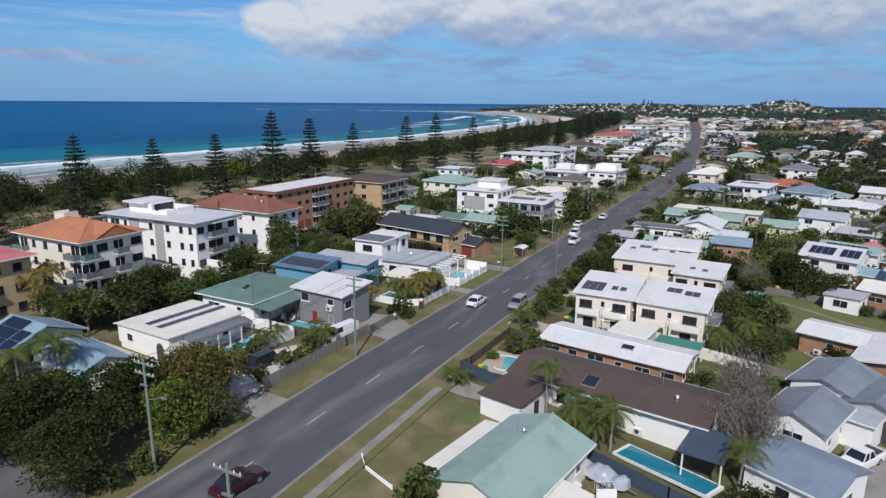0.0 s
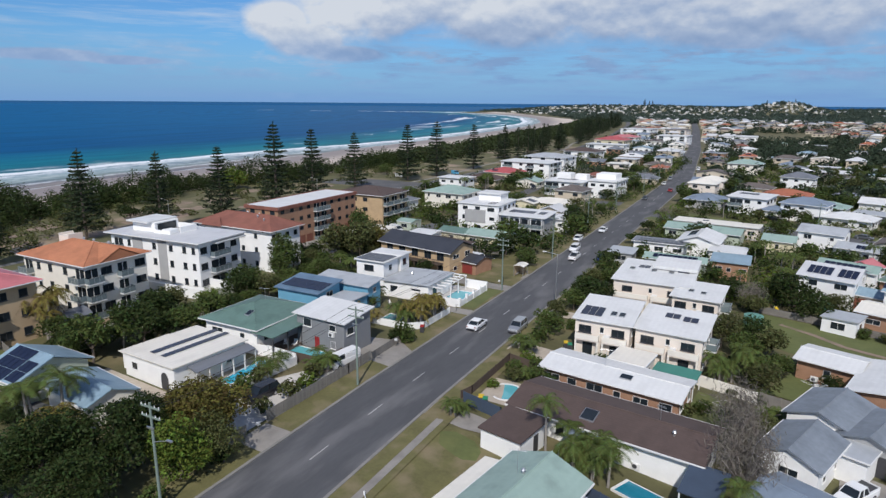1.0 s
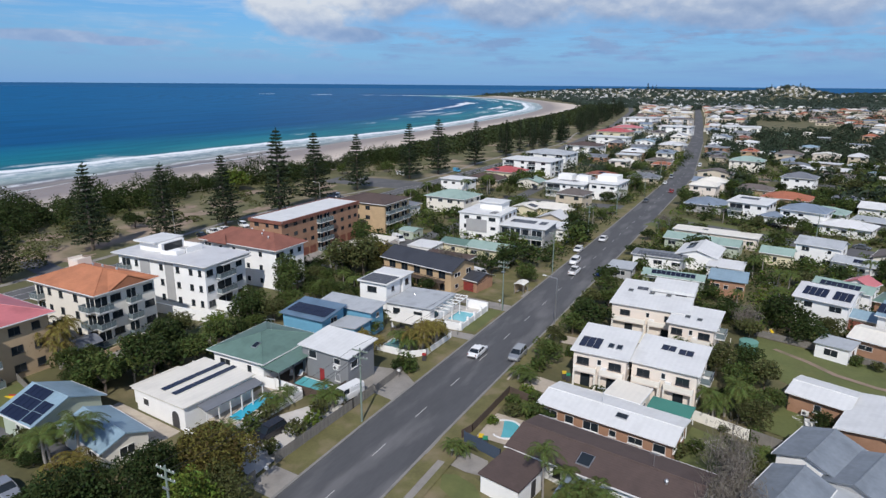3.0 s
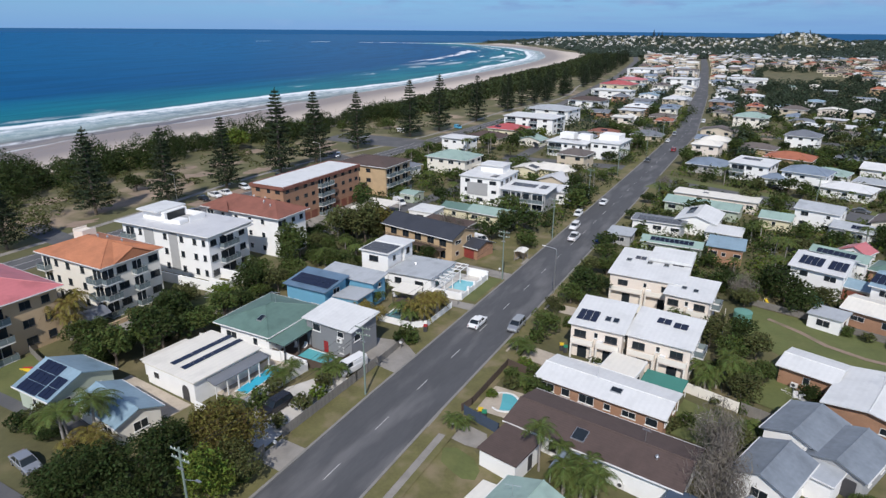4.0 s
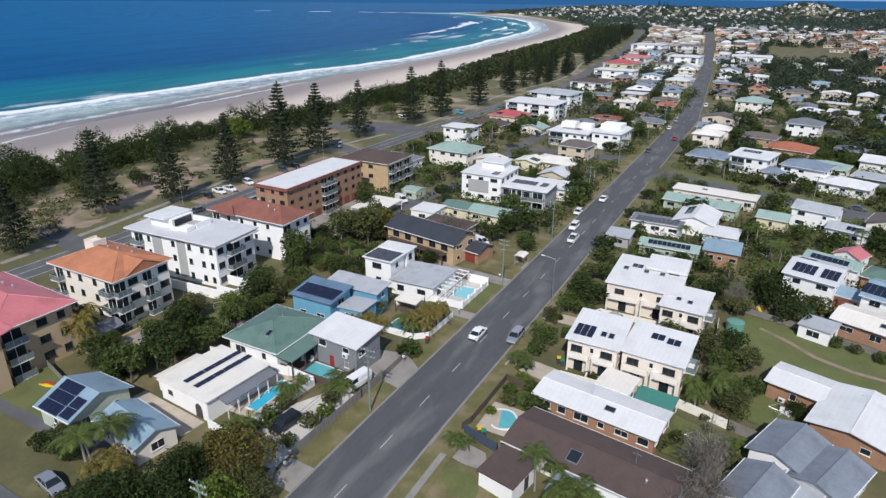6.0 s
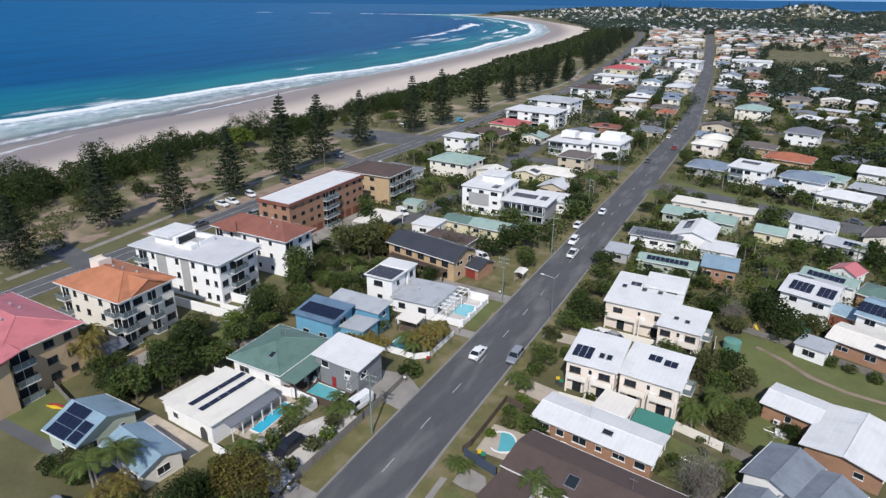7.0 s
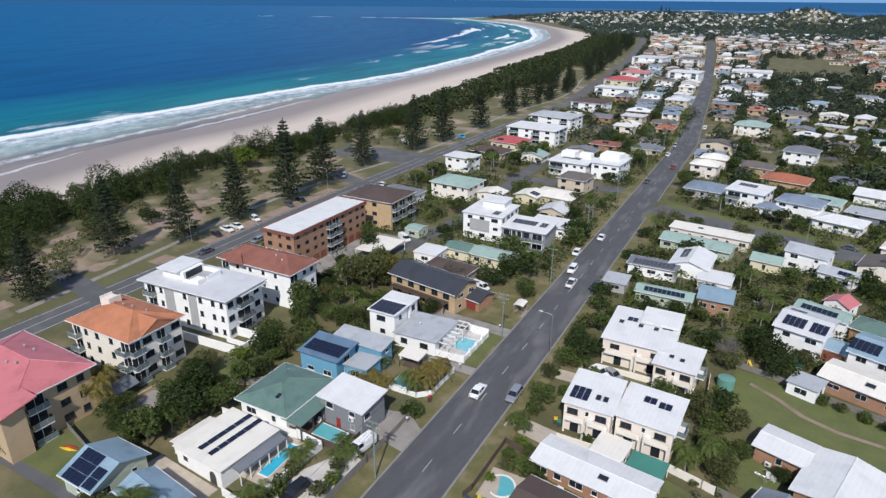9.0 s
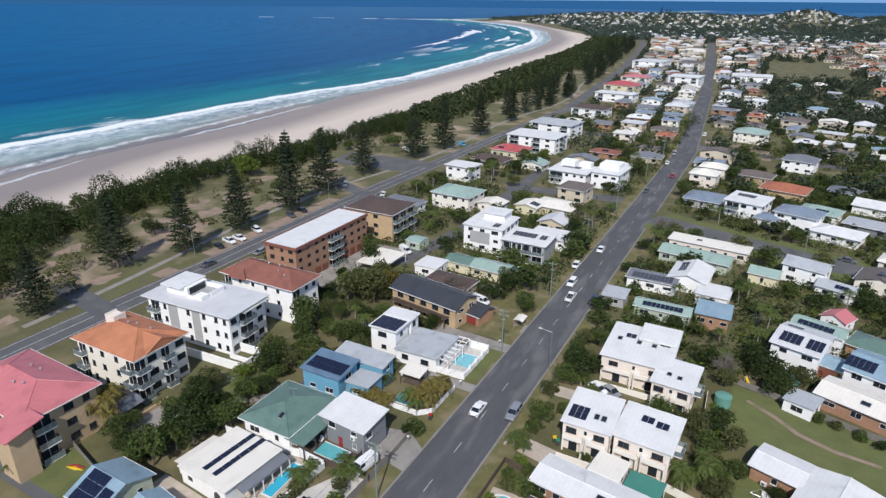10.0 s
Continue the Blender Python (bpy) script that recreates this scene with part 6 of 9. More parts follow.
skylight(ob, zf, 1.8, -1.4, 1.5, 1.0)
ob, zf = eaves("small flat cream-roofed unit", -12.58, 80.31, -8, 5.0, 5.2, 2.8, "flat", "x", 0, 0.2, "cream", "offwhite", 1)
canopy("green shade-cloth awning over a patio", -6.95, 79.58, -6, 5.6, 4.4, 2.3, SHADE_CLOTH, 0.1, category="awning", name="shade_awning")


def townhouse(label, x, y, rot, ex, ey, h, rise, seed, axis="y"):
    """Two storeys of cream render: front terraces with solid parapets over a recessed ground floor, doors and windows on all sides."""
    ob, zf = eaves(label, x, y, rot, ex, ey, h, "skillion", axis, rise, 0.45, "pink", "white", 2, windows=False, group="cream townhouses", category="townhouse", name="townhouse")
    sx, sy = ex - 0.9, ey - 0.9
    for u in (-sx / 3.2, sx / 3.4):
        window(ob, u, -sy / 2, 4.1, 0, 1.8, 1.1, DARK_TRIM)
        window(ob, u, sy / 2, 4.1, 180, 1.5, 1.0)
        window(ob, u, sy / 2, 1.5, 180, 1.5, 1.2)
    window(ob, 0.0, -sy / 2, 4.3, 0, 0.6, 0.9)
    for u in (-sy / 4, sy / 4):
        for z in (1.5, 4.1):
            window(ob, sx / 2, u, z, 90, 1.2, 1.1)
            window(ob, -sx / 2, u, z, 270, 1.2, 1.1)
    w = sx / 2 - 0.5
    for u in (-sx / 4, sx / 4):
        t = part("terrace", Geo().box(u - w / 2, -sy / 2 - 0.9, 2.62, u + w / 2, -sy / 2 - 0.004, 2.82), WALLS["pink"], ob)
        part("parapet", Geo().box(u - w / 2, -sy / 2 - 0.9, 2.824, u + w / 2, -sy / 2 - 0.78, 3.55).box(u - w / 2, -sy / 2 - 0.775, 2.824, u - w / 2 + 0.13, -sy / 2 - 0.004, 3.55).box(u + w / 2 - 0.13, -sy / 2 - 0.775, 2.824, u + w / 2, -sy / 2 - 0.004, 3.55), WALLS["cream"], t)
        part("post", Geo().box(u - w / 2, -sy / 2 - 0.9, 0, u - w / 2 + 0.25, -sy / 2 - 0.68, 2.616), WALLS["cream"], t)
        part("post", Geo().box(u + w / 2 - 0.25, -sy / 2 - 0.9, 0, u + w / 2, -sy / 2 - 0.68, 2.616), WALLS["cream"], t)
        part("sliding_door", Geo().box(u - 0.7, -sy / 2 - 0.04, 0.1, u + 0.7, -sy / 2 + 0.01, 2.1), GLASS, t)
    part("courtyard_wall", Geo().box(-sx / 2, -sy / 2 - 3.2, -0.3, sx / 2, -sy / 2 - 3.04, 1.3).box(-0.08, -sy / 2 - 3.03, -0.3, 0.08, -sy / 2 - 1.6, 1.3), WALLS["cream"], ob)
    balcony(ob, sx, sy, 1, 0.5, 3.0, 2.9, 1.4)
    part("air_conditioner", Geo().box(0.4, -sy / 2 - 0.5, 3.0, 1.2, -sy / 2 - 0.05, 3.7), TRIM, ob)
    return ob, zf


ob, zf = townhouse("cream two-storey townhouse with white roof and solar panels", -17.74, 88.87, 0, 8.6, 9.8, 5.5, 0.9, 1)
solar(ob, zf, -2.0, -1.6, 3, 2)
skylight(ob, zf, 1.0, -1.6, 0.9, 1.4)
skylight(ob, zf, 2.2, -1.6, 0.9, 1.4)
ob, zf = townhouse("cream two-storey townhouse with a white sloping roof", -8.55, 89.45, -4, 9.8, 9.4, 5.5, 0.9, 2)
solar(ob, zf, -0.6, 1.4, 2, 1)
solar(ob, zf, 1.9, 1.0, 2, 1)
ob, zf = townhouse("large cream townhouse under a white stepped roof", -15.11, 115.42, 0, 13.6, 14.2, 5.6, 0.6, 3)
for xx in (-4.5, -0.6, 2.4):
    skylight(ob, zf, xx, 0.5, 1.0, 1.4)
solar(ob, zf, -2.6, 2.4, 2, 1)
solar(ob, zf, 4.4, 2.0, 2, 1)
part("clerestory", Geo().slab([(-1, 1.5, 6.9), (6.8, 1.5, 6.9), (6.8, 7.4, 7.4), (-1, 7.4, 7.4)], 0.6), ROOFS["white"], ob)
ob, zf = townhouse("cream townhouse with white roof and two skylights", -7.1, 108.65, -4, 8.0, 9.4, 5.4, 0.5, 4)
skylight(ob, zf, -1.2, -1.0, 0.9, 1.2)
skylight(ob, zf, 0.8, -1.4, 0.9, 1.2)
# grey cluster
ob, zf = eaves("white house wing under a weathered blue-grey gable roof", 6.83, 67.01, -20, 6.4, 8.6, 3.0, "gable", "y", 1.3, 0.4, "white", "slate", 1)
ob, zf = eaves("white house wing under a grey gable roof", 10.11, 77.1, -22, 7.0, 9.2, 3.1, "gable", "y", 1.2, 0.4, "white", "slate", 1)
ob, zf = eaves("grey-roofed house wing with an open carport below", 14.67, 74.28, -24, 6.6, 9.4, 2.9, "gable", "y", 1.1, 0.4, "midgrey", "slate", 1)
# near-black panel for the open carport: the shade inside put into its colour
door(ob, 5.8, 8.6, 0, 0, 4.6, 2.3, DARK_TRIM, "garage_door")
ob, zf = eaves("low flat grey link roof between house wings", 11.38, 69.64, -22, 4.6, 5.0, 2.7, "flat", "x", 0, 0.2, "white", "grey", 1, windows=False)
ob, zf = eaves("white shed under a slate-blue gable roof", 6.43, 56.15, -26, 7.4, 7.8, 2.7, "gable", "x", 1.1, 0.3, "white", "bluegrey", 1, step=5, category="shed", name="shed")
# white brick pair
ob, zf = eaves("brown brick house under a white low-pitched roof", 11.49, 94.69, -17, 8.0, 7.2, 2.9, "gable", "x", 0.6, 0.5, "brick", "white", 1)
ob, zf = eaves("brown brick house with a broad white roof", 18.92, 89.12, -17, 10.5, 13.2, 2.9, "gable", "y", 0.9, 0.6, "brick", "white", 1)
ob, zf = eaves("brick house under a long cream roof", 24.66, 121.14, -20, 15.0, 8.6, 3.0, "gable", "x", 0.8, 0.5, "brick", "offwhite", 1)
skylight(ob, zf, 0.6, -2, 1.6, 1.2)
ob, zf = eaves("low grey flat-roofed cottage", 14.68, 117.13, -20, 5.6, 5.4, 2.5, "skillion", "x", 0.2, 0.3, "white", "grey", 1, step=2.6)
ob, zf = eaves("white two-storey house with pale grey roof covered in solar panels", 14.23, 136.7, -16, 10.0, 12.0, 5.2, "gable", "x", 1.5, 0.5, "white", "palegrey", 2)
solar(ob, zf, -1.6, -3.0, 4, 2)
solar(ob, zf, 3.0, -3.0, 3, 2)
solar(ob, zf, -2.4, 2.6, 3, 1)
ob, zf = eaves("pale green-roofed wing with a row of solar panels", 17.66, 145.85, -18, 11, 6.0, 4.6, "gable", "x", 1.0, 0.4, "white", "palegreen", 2)
solar(ob, zf, -0.5, -1.6, 7, 1)
ob, zf = eaves("blue-roofed garage with brown doors", 20.14, 134.31, -18, 7.0, 6.0, 2.6, "gable", "x", 0.9, 0.3, "beige", "paleblue", 1, windows=False, category="garage", name="garage")
door(ob, 6.4, 5.4, 0, 0, 4.4, 2.1, GARAGE_BROWN, "garage_door")
ob, zf = eaves("white house under a pale blue roof with solar arrays", 27.06, 132.72, -20, 9.0, 11, 4.6, "gable", "x", 1.5, 0.5, "white", "paleblue", 2)
solar(ob, zf, -2.0, -2.8, 5, 2)
ob, zf = eaves("brown brick cottage under a green roof", 28.94, 145.75, -22, 11, 8, 2.9, "hip", "x", 1.4, 0.5, "brick", "green", 1)
ob, zf = eaves("long low cottage with green-blue roof and solar strip", -15.09, 141.81, 0, 13.4, 5.4, 2.8, "gable", "x", 0.8, 0.4, "green", "palegreen", 1)
solar(ob, zf, 0, -1.2, 9, 1)
ob, zf = eaves("glass-fronted brown cottage under a grey-blue skillion roof", -4.05, 144.83, 0, 8.0, 7.6, 3.6, "skillion", "y", 0.4, 0.5, "brick", "paleblue", 1, step=2.0)
ob, zf = eaves("small garage under a pale grey roof", -27.02, 144.3, 0, 6.0, 6.4, 2.5, "skillion", "y", 0.2, 0.4, "midgrey", "grey", 1, category="garage", name="garage")
ob, zf = eaves("white gabled house with solar panels on its roof", -11.87, 165.44, -4, 10, 13, 3.4, "gable", "y", 1.6, 0.5, "white", "white", 1)
solar(ob, zf, -2.2, 0.8, 2, 4)
ob, zf = eaves("flat dark-roofed house with long solar array", -20.55, 157.96, 0, 13, 6.5, 2.9, "flat", "x", 0, 0.4, "white", "darkgrey", 1)
solar(ob, zf, 0, -0.6, 10, 2)
ob, zf = eaves("white flat-roofed rear house wing", -5.25, 157.26, -4, 8.0, 8.0, 3.0, "flat", "x", 0, 0.3, "white", "white", 1)
ob, zf = eaves("long low house under a faded green roof", -12.66, 181.18, -8, 20.0, 8.2, 2.9, "gable", "x", 1.1, 0.5, "green", "palegreen", 1)
ob, zf = eaves("long pink-walled house under a flat white roof", -10.25, 191.81, -6, 23.0, 7.0, 3.2, "flat", "x", 0, 0.4, "pink", "offwhite", 1)
skylight(ob, zf, -3, 0, 1.6, 1.4)
ob, zf = eaves("small pale green gabled cottage", 5.65, 177.46, -8, 8.0, 6.5, 2.9, "gable", "x", 1.2, 0.4, "paleyellow", "palegreen", 1)
ob, zf = eaves("white two-storey house with a grey gable roof", 15.54, 183.35, -16, 11.0, 8.2, 5.0, "gable", "x", 1.4, 0.4, "white", "grey", 2)
ob, zf = eaves("single-storey grey-roofed extension with solar panels", 22.74, 176.38, -18, 9.5, 6.5, 2.8, "gable", "x", 1.1, 0.4, "white", "grey", 1)
solar(ob, zf, 1.2, -1.7, 3, 1)
ob, zf = eaves("small white hut under a red gable roof", 22.09, 157.74, -28, 6.0, 5.6, 2.6, "gable", "y", 1.4, 0.3, "white", "pinkred", 1, category="shed", name="shed")
ob, zf = eaves("white two-storey house with solar panels and balcony", -2.6, 238.6, -15, 13.5, 13.0, 5.6, "skillion", "y", 0.5, 0.6, "white", "white", 2, frame_m=DARK_TRIM)
solar(ob, zf, -1.5, 2.2, 6, 2)
balcony(ob, 12.3, 11.8, 0, -3.4, 4.6, 2.9, 1.6)
ob, zf = eaves("white two-storey house under a slate-grey hip roof", 13.6, 232.0, -17, 14.0, 11.0, 5.4, "hip", "x", 1.9, 0.6, "white", "bluegrey", 2)
ob, zf = eaves("low garage wing under a slate-grey hip roof", 4.6, 229.6, -17, 8.0, 8.0, 2.8, "hip", "x", 1.4, 0.5, "white", "bluegrey", 1)
ob, zf = eaves("low white house under a pale tiled hip roof", 25.0, 224.0, -18, 14.5, 10.5, 3.0, "hip", "x", 1.5, 0.6, "white", "white", 1)
ob, zf = eaves("brick house under an orange tiled hip roof", 9.0, 271.0, -12, 17.0, 13.0, 3.0, "hip", "x", 2.0, 0.6, "tanbrick", "terracotta", 1)
ob, zf = eaves("grey tiled hip-roofed house", -17.4, 243.0, -8, 13.5, 13.0, 3.0, "hip", "x", 2.0, 0.6, "midgrey", "bluegrey", 1)
ob, zf = eaves("pink two-storey townhouse with stepped roofs", -21.0, 270.0, -6, 11, 10, 5.6, "hip", "x", 1.6, 0.5, "pink", "offwhite", 2)
ob, zf = eaves("pink townhouse unit with pale roof", -19.0, 284.0, -6, 11, 9, 5.4, "hip", "x", 1.6, 0.5, "pink", "offwhite", 2)
ob, zf = eaves("half-built tan house under a green-brown roof", -3.0, 288.0, -10, 15, 10, 3.0, "hip", "x", 1.7, 0.5, "tan", "browngrey", 1)
ob, zf = eaves("grey-blue hip-roofed two-storey house", 14.0, 318.0, -12, 14, 12, 5.2, "hip", "x", 2.2, 0.6, "white", "darkgrey", 2)
ob, zf = eaves("two-storey house under a pale green hip roof", -9.5, 375.0, -8, 17, 13, 5.4, "hip", "x", 2.2, 0.6, "cream", "palegreen", 2)
ob, zf = eaves("white house with a broad pale roof", 39.0, 262.0, -16, 15, 12, 3.2, "gable", "x", 1.5, 0.6, "white", "white", 1)
ob, zf = eaves("green tiled house with solar panels", 20.5, 246.0, -16, 13, 10, 3.0, "hip", "x", 1.6, 0.5, "white", "palegreen", 1)
solar(ob, zf, 1.0, -3.0, 4, 1)

# larger blocks further down the street
for label, x, y, rot, ex, ey, h, kind, rise_, wall, roof, st in (
    ("yellow flats under a bright red hip roof", -115.0, 530.0, -6, 27, 20, 7.0, "hip", 2.6, "paleyellow", "red", 2),
    ("long white flats with terraces", -109.0, 484.0, -6, 30, 16, 6.0, "flat", 0, "white", "white", 2),
    ("pink-roofed pale flats by the coast road", -119.0, 600.0, -8, 25, 17, 6.0, "hip", 2.0, "cream", "pinkred", 2),
    ("white three-storey flats under a grey hip roof", -108.5, 340.0, -6, 26, 19, 7.2, "hip", 1.8, "white", "grey", 3),
    ("white flats under a dark brown hip roof", -107.0, 408.0, -6, 23, 17, 6.0, "hip", 2.0, "white", "brown", 2),
    ("broad white flats with stepped terraces", -133.0, 745.0, -8, 34, 34, 8.0, "flat", 0, "white", "palegrey", 3),
    ("white terraced holiday flats", -77.0, 608.0, -4, 27, 26, 8.0, "flat", 0, "white", "white", 3),
    ("white and brown terraced holiday flats", -92.0, 750.0, -4, 24, 32, 8.0, "flat", 0, "pink", "browngrey", 3),
    ("beige terraced holiday flats", -114.0, 945.0, -4, 24, 34, 8.0, "flat", 0, "beige", "offwhite", 3),
    ("long white commercial block", -26.0, 655.0, 2, 34, 26, 7.0, "flat", 0, "white", "white", 2),
):
    cols = [(-ex / 3, "b", 4.0), (0.0, "w", 2.4), (ex / 3, "b", 4.0)]
    flats(label, x, y, rot, ex, ey, h, kind, "x", rise_, 0.6, wall, roof, st, {0: cols, 1: [(-ey / 4, "w", 2.0), (ey / 4, "w", 2.0)]}, frame_m=DARK_TRIM)


# ---- the town further off ----
TAKEN = [(o.location.x, o.location.y) for o in bpy.data.objects if o.parent is None and o.type == "EMPTY" and "category" in o and o["category"] in ("house", "garage", "shed", "townhouse", "apartment building")]
HOUSE_BOXES = []
for o in bpy.data.objects:
    if o.parent is None and o.type == "EMPTY" and "category" in o and o["category"] in ("house", "garage", "shed", "townhouse", "apartment building", "carport", "awning", "pavilion"):
        xs_ = [(c.matrix_basis @ v.co) for c in o.children if c.type == "MESH" for v in c.data.vertices]
        HOUSE_BOXES.append((o.location.x, max(abs(v.x) for v in xs_) + 1.3, o.location.y, max(abs(v.y) for v in xs_) + 1.3))
CLEAR = ((-54.5, 64, 8), (-47, 99, 8), (-25, 66.5, 4), (-4.5, 52, 7), (-1, 74, 5), (8, 85, 4.5), (11, 61, 6), (-48, 63, 5), (-50, 51, 5), (-86, 57, 5), (-82, 72, 5), (-85, 40, 7), (-13, 100, 6), (-20, 80.5, 8), (-8, 80, 5), (-56, 54, 5), (-52, 83, 4), (-52, 110, 8), (-51, 92, 3))
BIG = [(x + a, y + b_) for x, y in TAKEN if y > 290 for a in (-11, 0, 11) for b_ in (-11, 0, 11)]
TAKEN += BIG + [(-24, 345), (-12, 350), (-2, 345), (-24, 360), (-10, 362)]
rnd = random.Random(5)
KINDS = (("beige", "palegrey"), ("cream", "offwhite"), ("midgrey", "grey"), ("brick", "white"), ("grey", "grey"), ("brick", "darkgrey"), ("midgrey", "darkgrey"), ("cream", "palegreen"), ("brick", "redbrown"), ("white", "bluegrey"), ("tanbrick", "terracotta"), ("beige", "browngrey"), ("white", "paleblue"), ("pink", "offwhite"), ("white", "white"), ("cream", "bluegrey"), ("beige", "darkgrey"), ("white", "grey"), ("cream", "browngrey"))
COLOUR = {"white": "white", "cream": "cream", "brick": "brown brick", "midgrey": "grey", "tanbrick": "tan brick", "beige": "beige", "grey": "charcoal", "pink": "pale pink"}
ROOF_WORD = {"white": "white sheet", "offwhite": "cream sheet", "grey": "grey sheet", "palegrey": "pale grey sheet", "darkgrey": "dark grey tiled", "palegreen": "pale green sheet", "redbrown": "red-brown tiled", "bluegrey": "slate-blue sheet", "terracotta": "terracotta tiled", "browngrey": "brown tiled", "paleblue": "pale blue sheet"}


def free(x, y, gap):
    return all(abs(x - a) > gap or abs(y - b) > gap for a, b in TAKEN)


def town_house(x, y, rot, big=False):
    wall, roof = rnd.choice(KINDS)
    kind = rnd.choice(("hip", "hip", "gable", "flat") if not big else ("flat", "hip"))
    st = 2 if (big or rnd.random() < 0.2) else 1
    label = "%s-storey %s house under a %s %s roof" % ("two" if st == 2 else "single", COLOUR[wall], ROOF_WORD[roof], kind)
    ex, ey = rnd.uniform(9.5, 16), rnd.uniform(8, 12.5)
    o, zf = eaves(label, x, y, rot, ex, ey, 2.6 * st, kind, rnd.choice("xy"), rnd.uniform(1.2, 2.0), 0.5, wall, roof, st, windows=False)
    for s in range(st):
        for u in (-ex / 4, ex / 4):
            window(o, u, -(ey - 1) / 2, s * 2.6 + 1.5, 0, rnd.choice((1.5, 1.8, 2.4)), 1.2, DARK_TRIM, sill=False)
        if x < road_mid(y):
            window(o, (ex - 1) / 2, 0.0, s * 2.6 + 1.5, 90, 1.8, 1.2, sill=False)
    if rnd.random() < 0.2 and kind != "flat":
        solar(o, zf, 0.3, -ey * 0.22, 3, 1)
    TAKEN.append((x, y))


y = 300.0
while y < 700:
    for k, off in enumerate((-14, -32, -50, -68)):
        x = road_mid(y) + off + rnd.uniform(-2, 2)
        if x > coast_mid(y) + 17 and free(x, y, 13) and rnd.random() < 0.8:
            town_house(x, y + rnd.uniform(-2, 2), rnd.uniform(-5, 2), rnd.random() < 0.15)
    for k in range(9):
        x = road_mid(y) + 16 + 19 * k + rnd.uniform(-3, 3)
        if x < 0.17 * y + 12 and free(x, y, 13) and rnd.random() < (0.78 if (y < 430 or k < 2) else 0.22):
            town_house(x, y + rnd.uniform(-4, 4), rnd.uniform(-18, -4))
    y += 18.5
# nearer lots still empty
for x, y, r in ((-58, 276, -4), (-76, 282, -4), (-92, 262, -4), (-56, 296, -3), (34, 188, -17), (40, 205, -17), (35, 238, -17), (30, 160, -20), (36, 150, -20), (-62, 225, -6), (30, 280, -14), (44, 292, -14), (-88, 292, -4), (26, 300, -14), (-58, 190, -4), (-121, 249, -5)):
    if free(x, y, 11):
        town_house(x, y, r)


def far_blocks(name, spots, label, seed, walls_m, roof_names, low=3.0, high=7.5, wide=1.0):
    """Far houses, too small to tell apart one by one: bodies, roofs and dark window rows."""
    r = random.Random(seed)
    body, roofs, panes = Geo(), {k: Geo() for k in roof_names}, Geo()
    for x, y in spots:
        sx, sy, h = r.uniform(9, 17) * wide, r.uniform(8, 14) * wide, r.uniform(low, high)
        z = land(x, y)
        body.box(x - sx / 2, y - sy / 2, z - 2.5, x + sx / 2, y + sy / 2, z + h)
        g = roofs[r.choice(roof_names)]
        rise_ = r.uniform(0.3, 2.2)
        ax, ay = sx / 2 + 0.5, sy / 2 + 0.5
        c = [(x - ax, y - ay, z + h), (x + ax, y - ay, z + h), (x + ax, y + ay, z + h), (x - ax, y + ay, z + h)]
        a, b_ = (x - ax * 0.4, y, z + h + rise_), (x + ax * 0.4, y, z + h + rise_)
        g.poly([c[0], c[1], b_, a])
        g.poly([c[1], c[2], b_])
        g.poly([c[2], c[3], a, b_])
        g.poly([c[3], c[0], a])
        g.poly([(p[0], p[1], p[2] - 0.02) for p in c[::-1]])
        for s in range(max(1, int(h / 2.8))):
            for q in range(3):
                u = x - sx / 2 + sx * (q + 0.5) / 3
                panes.box(u - 0.9, y - sy / 2 - 0.06, z + s * 2.8 + 1.0, u + 0.9, y - sy / 2 + 0.02, z + s * 2.8 + 2.2)
    ob = tagged(new(name), label, "houses", kind="stuff")
    part("wall", body, walls_m, ob)
    for k, g in roofs.items():
        if g.v:
            part("roof", g, ROOFS[k], ob)
    part("window", panes, GLASS, ob)


r = random.Random(9)
ALL = ["white", "offwhite", "grey", "darkgrey", "bluegrey", "browngrey", "white", "palegrey", "terracotta"]
spots = []
for i in range(2600):
    y = r.uniform(700, 1330)
    x = r.uniform(coast_mid(y) + 18, 0.17 * y + 30)
    if abs(x - road_mid(y)) < 13 or (-25 < x < 75 and 690 < y < 960) or (x > 0.02 * y + 20 and y < 1050 and r.random() < 0.75):
        continue
    if x > 45 and 850 < y < 1130:
        continue
    if all(abs(x - a) > 13.5 or abs(y - b_) > 13.5 for a, b_ in spots):
        spots.append((x, y))
far_blocks("far_houses", spots, "crowded pale houses of the town centre", 1, WALLS["beige"], ALL, 3, 8, 0.85)
spots = []
for i in range(3000):
    y = r.uniform(1330, 2500)
    x = r.uniform(-760 if y > 1950 else shore(y) + 110, 0.17 * y + 60)
    if (land(x, y) < 0.5 and (y > 1560 or x < -330) and r.random() < 0.8) or (x > -40 and y > 1500 and land(x, y) < 8 and r.random() < 0.9):
        continue
    if all(abs(x - a) > 14 or abs(y - b_) > 14 for a, b_ in spots):
        spots.append((x, y))
far_blocks("hillside_houses", spots, "pale houses scattered over the far hills", 2, WALLS["cream"], ["white", "palegrey", "grey", "bluegrey", "white"], 2.6, 4.6, 0.62)


spots = []
for i in range(900):
    y = r.uniform(850, 1130)
    x = r.uniform(45, 0.17 * y + 60)
    if all(abs(x - a) > 15 or abs(y - b_) > 15 for a, b_ in spots):
        spots.append((x, y))
far_blocks("estate_houses", spots, "tan-walled estate houses under brown and terracotta roofs", 3, WALLS["beige"], ["terracotta", "browngrey", "redbrown", "offwhite", "browngrey", "grey"], 2.8, 3.4, 0.9)


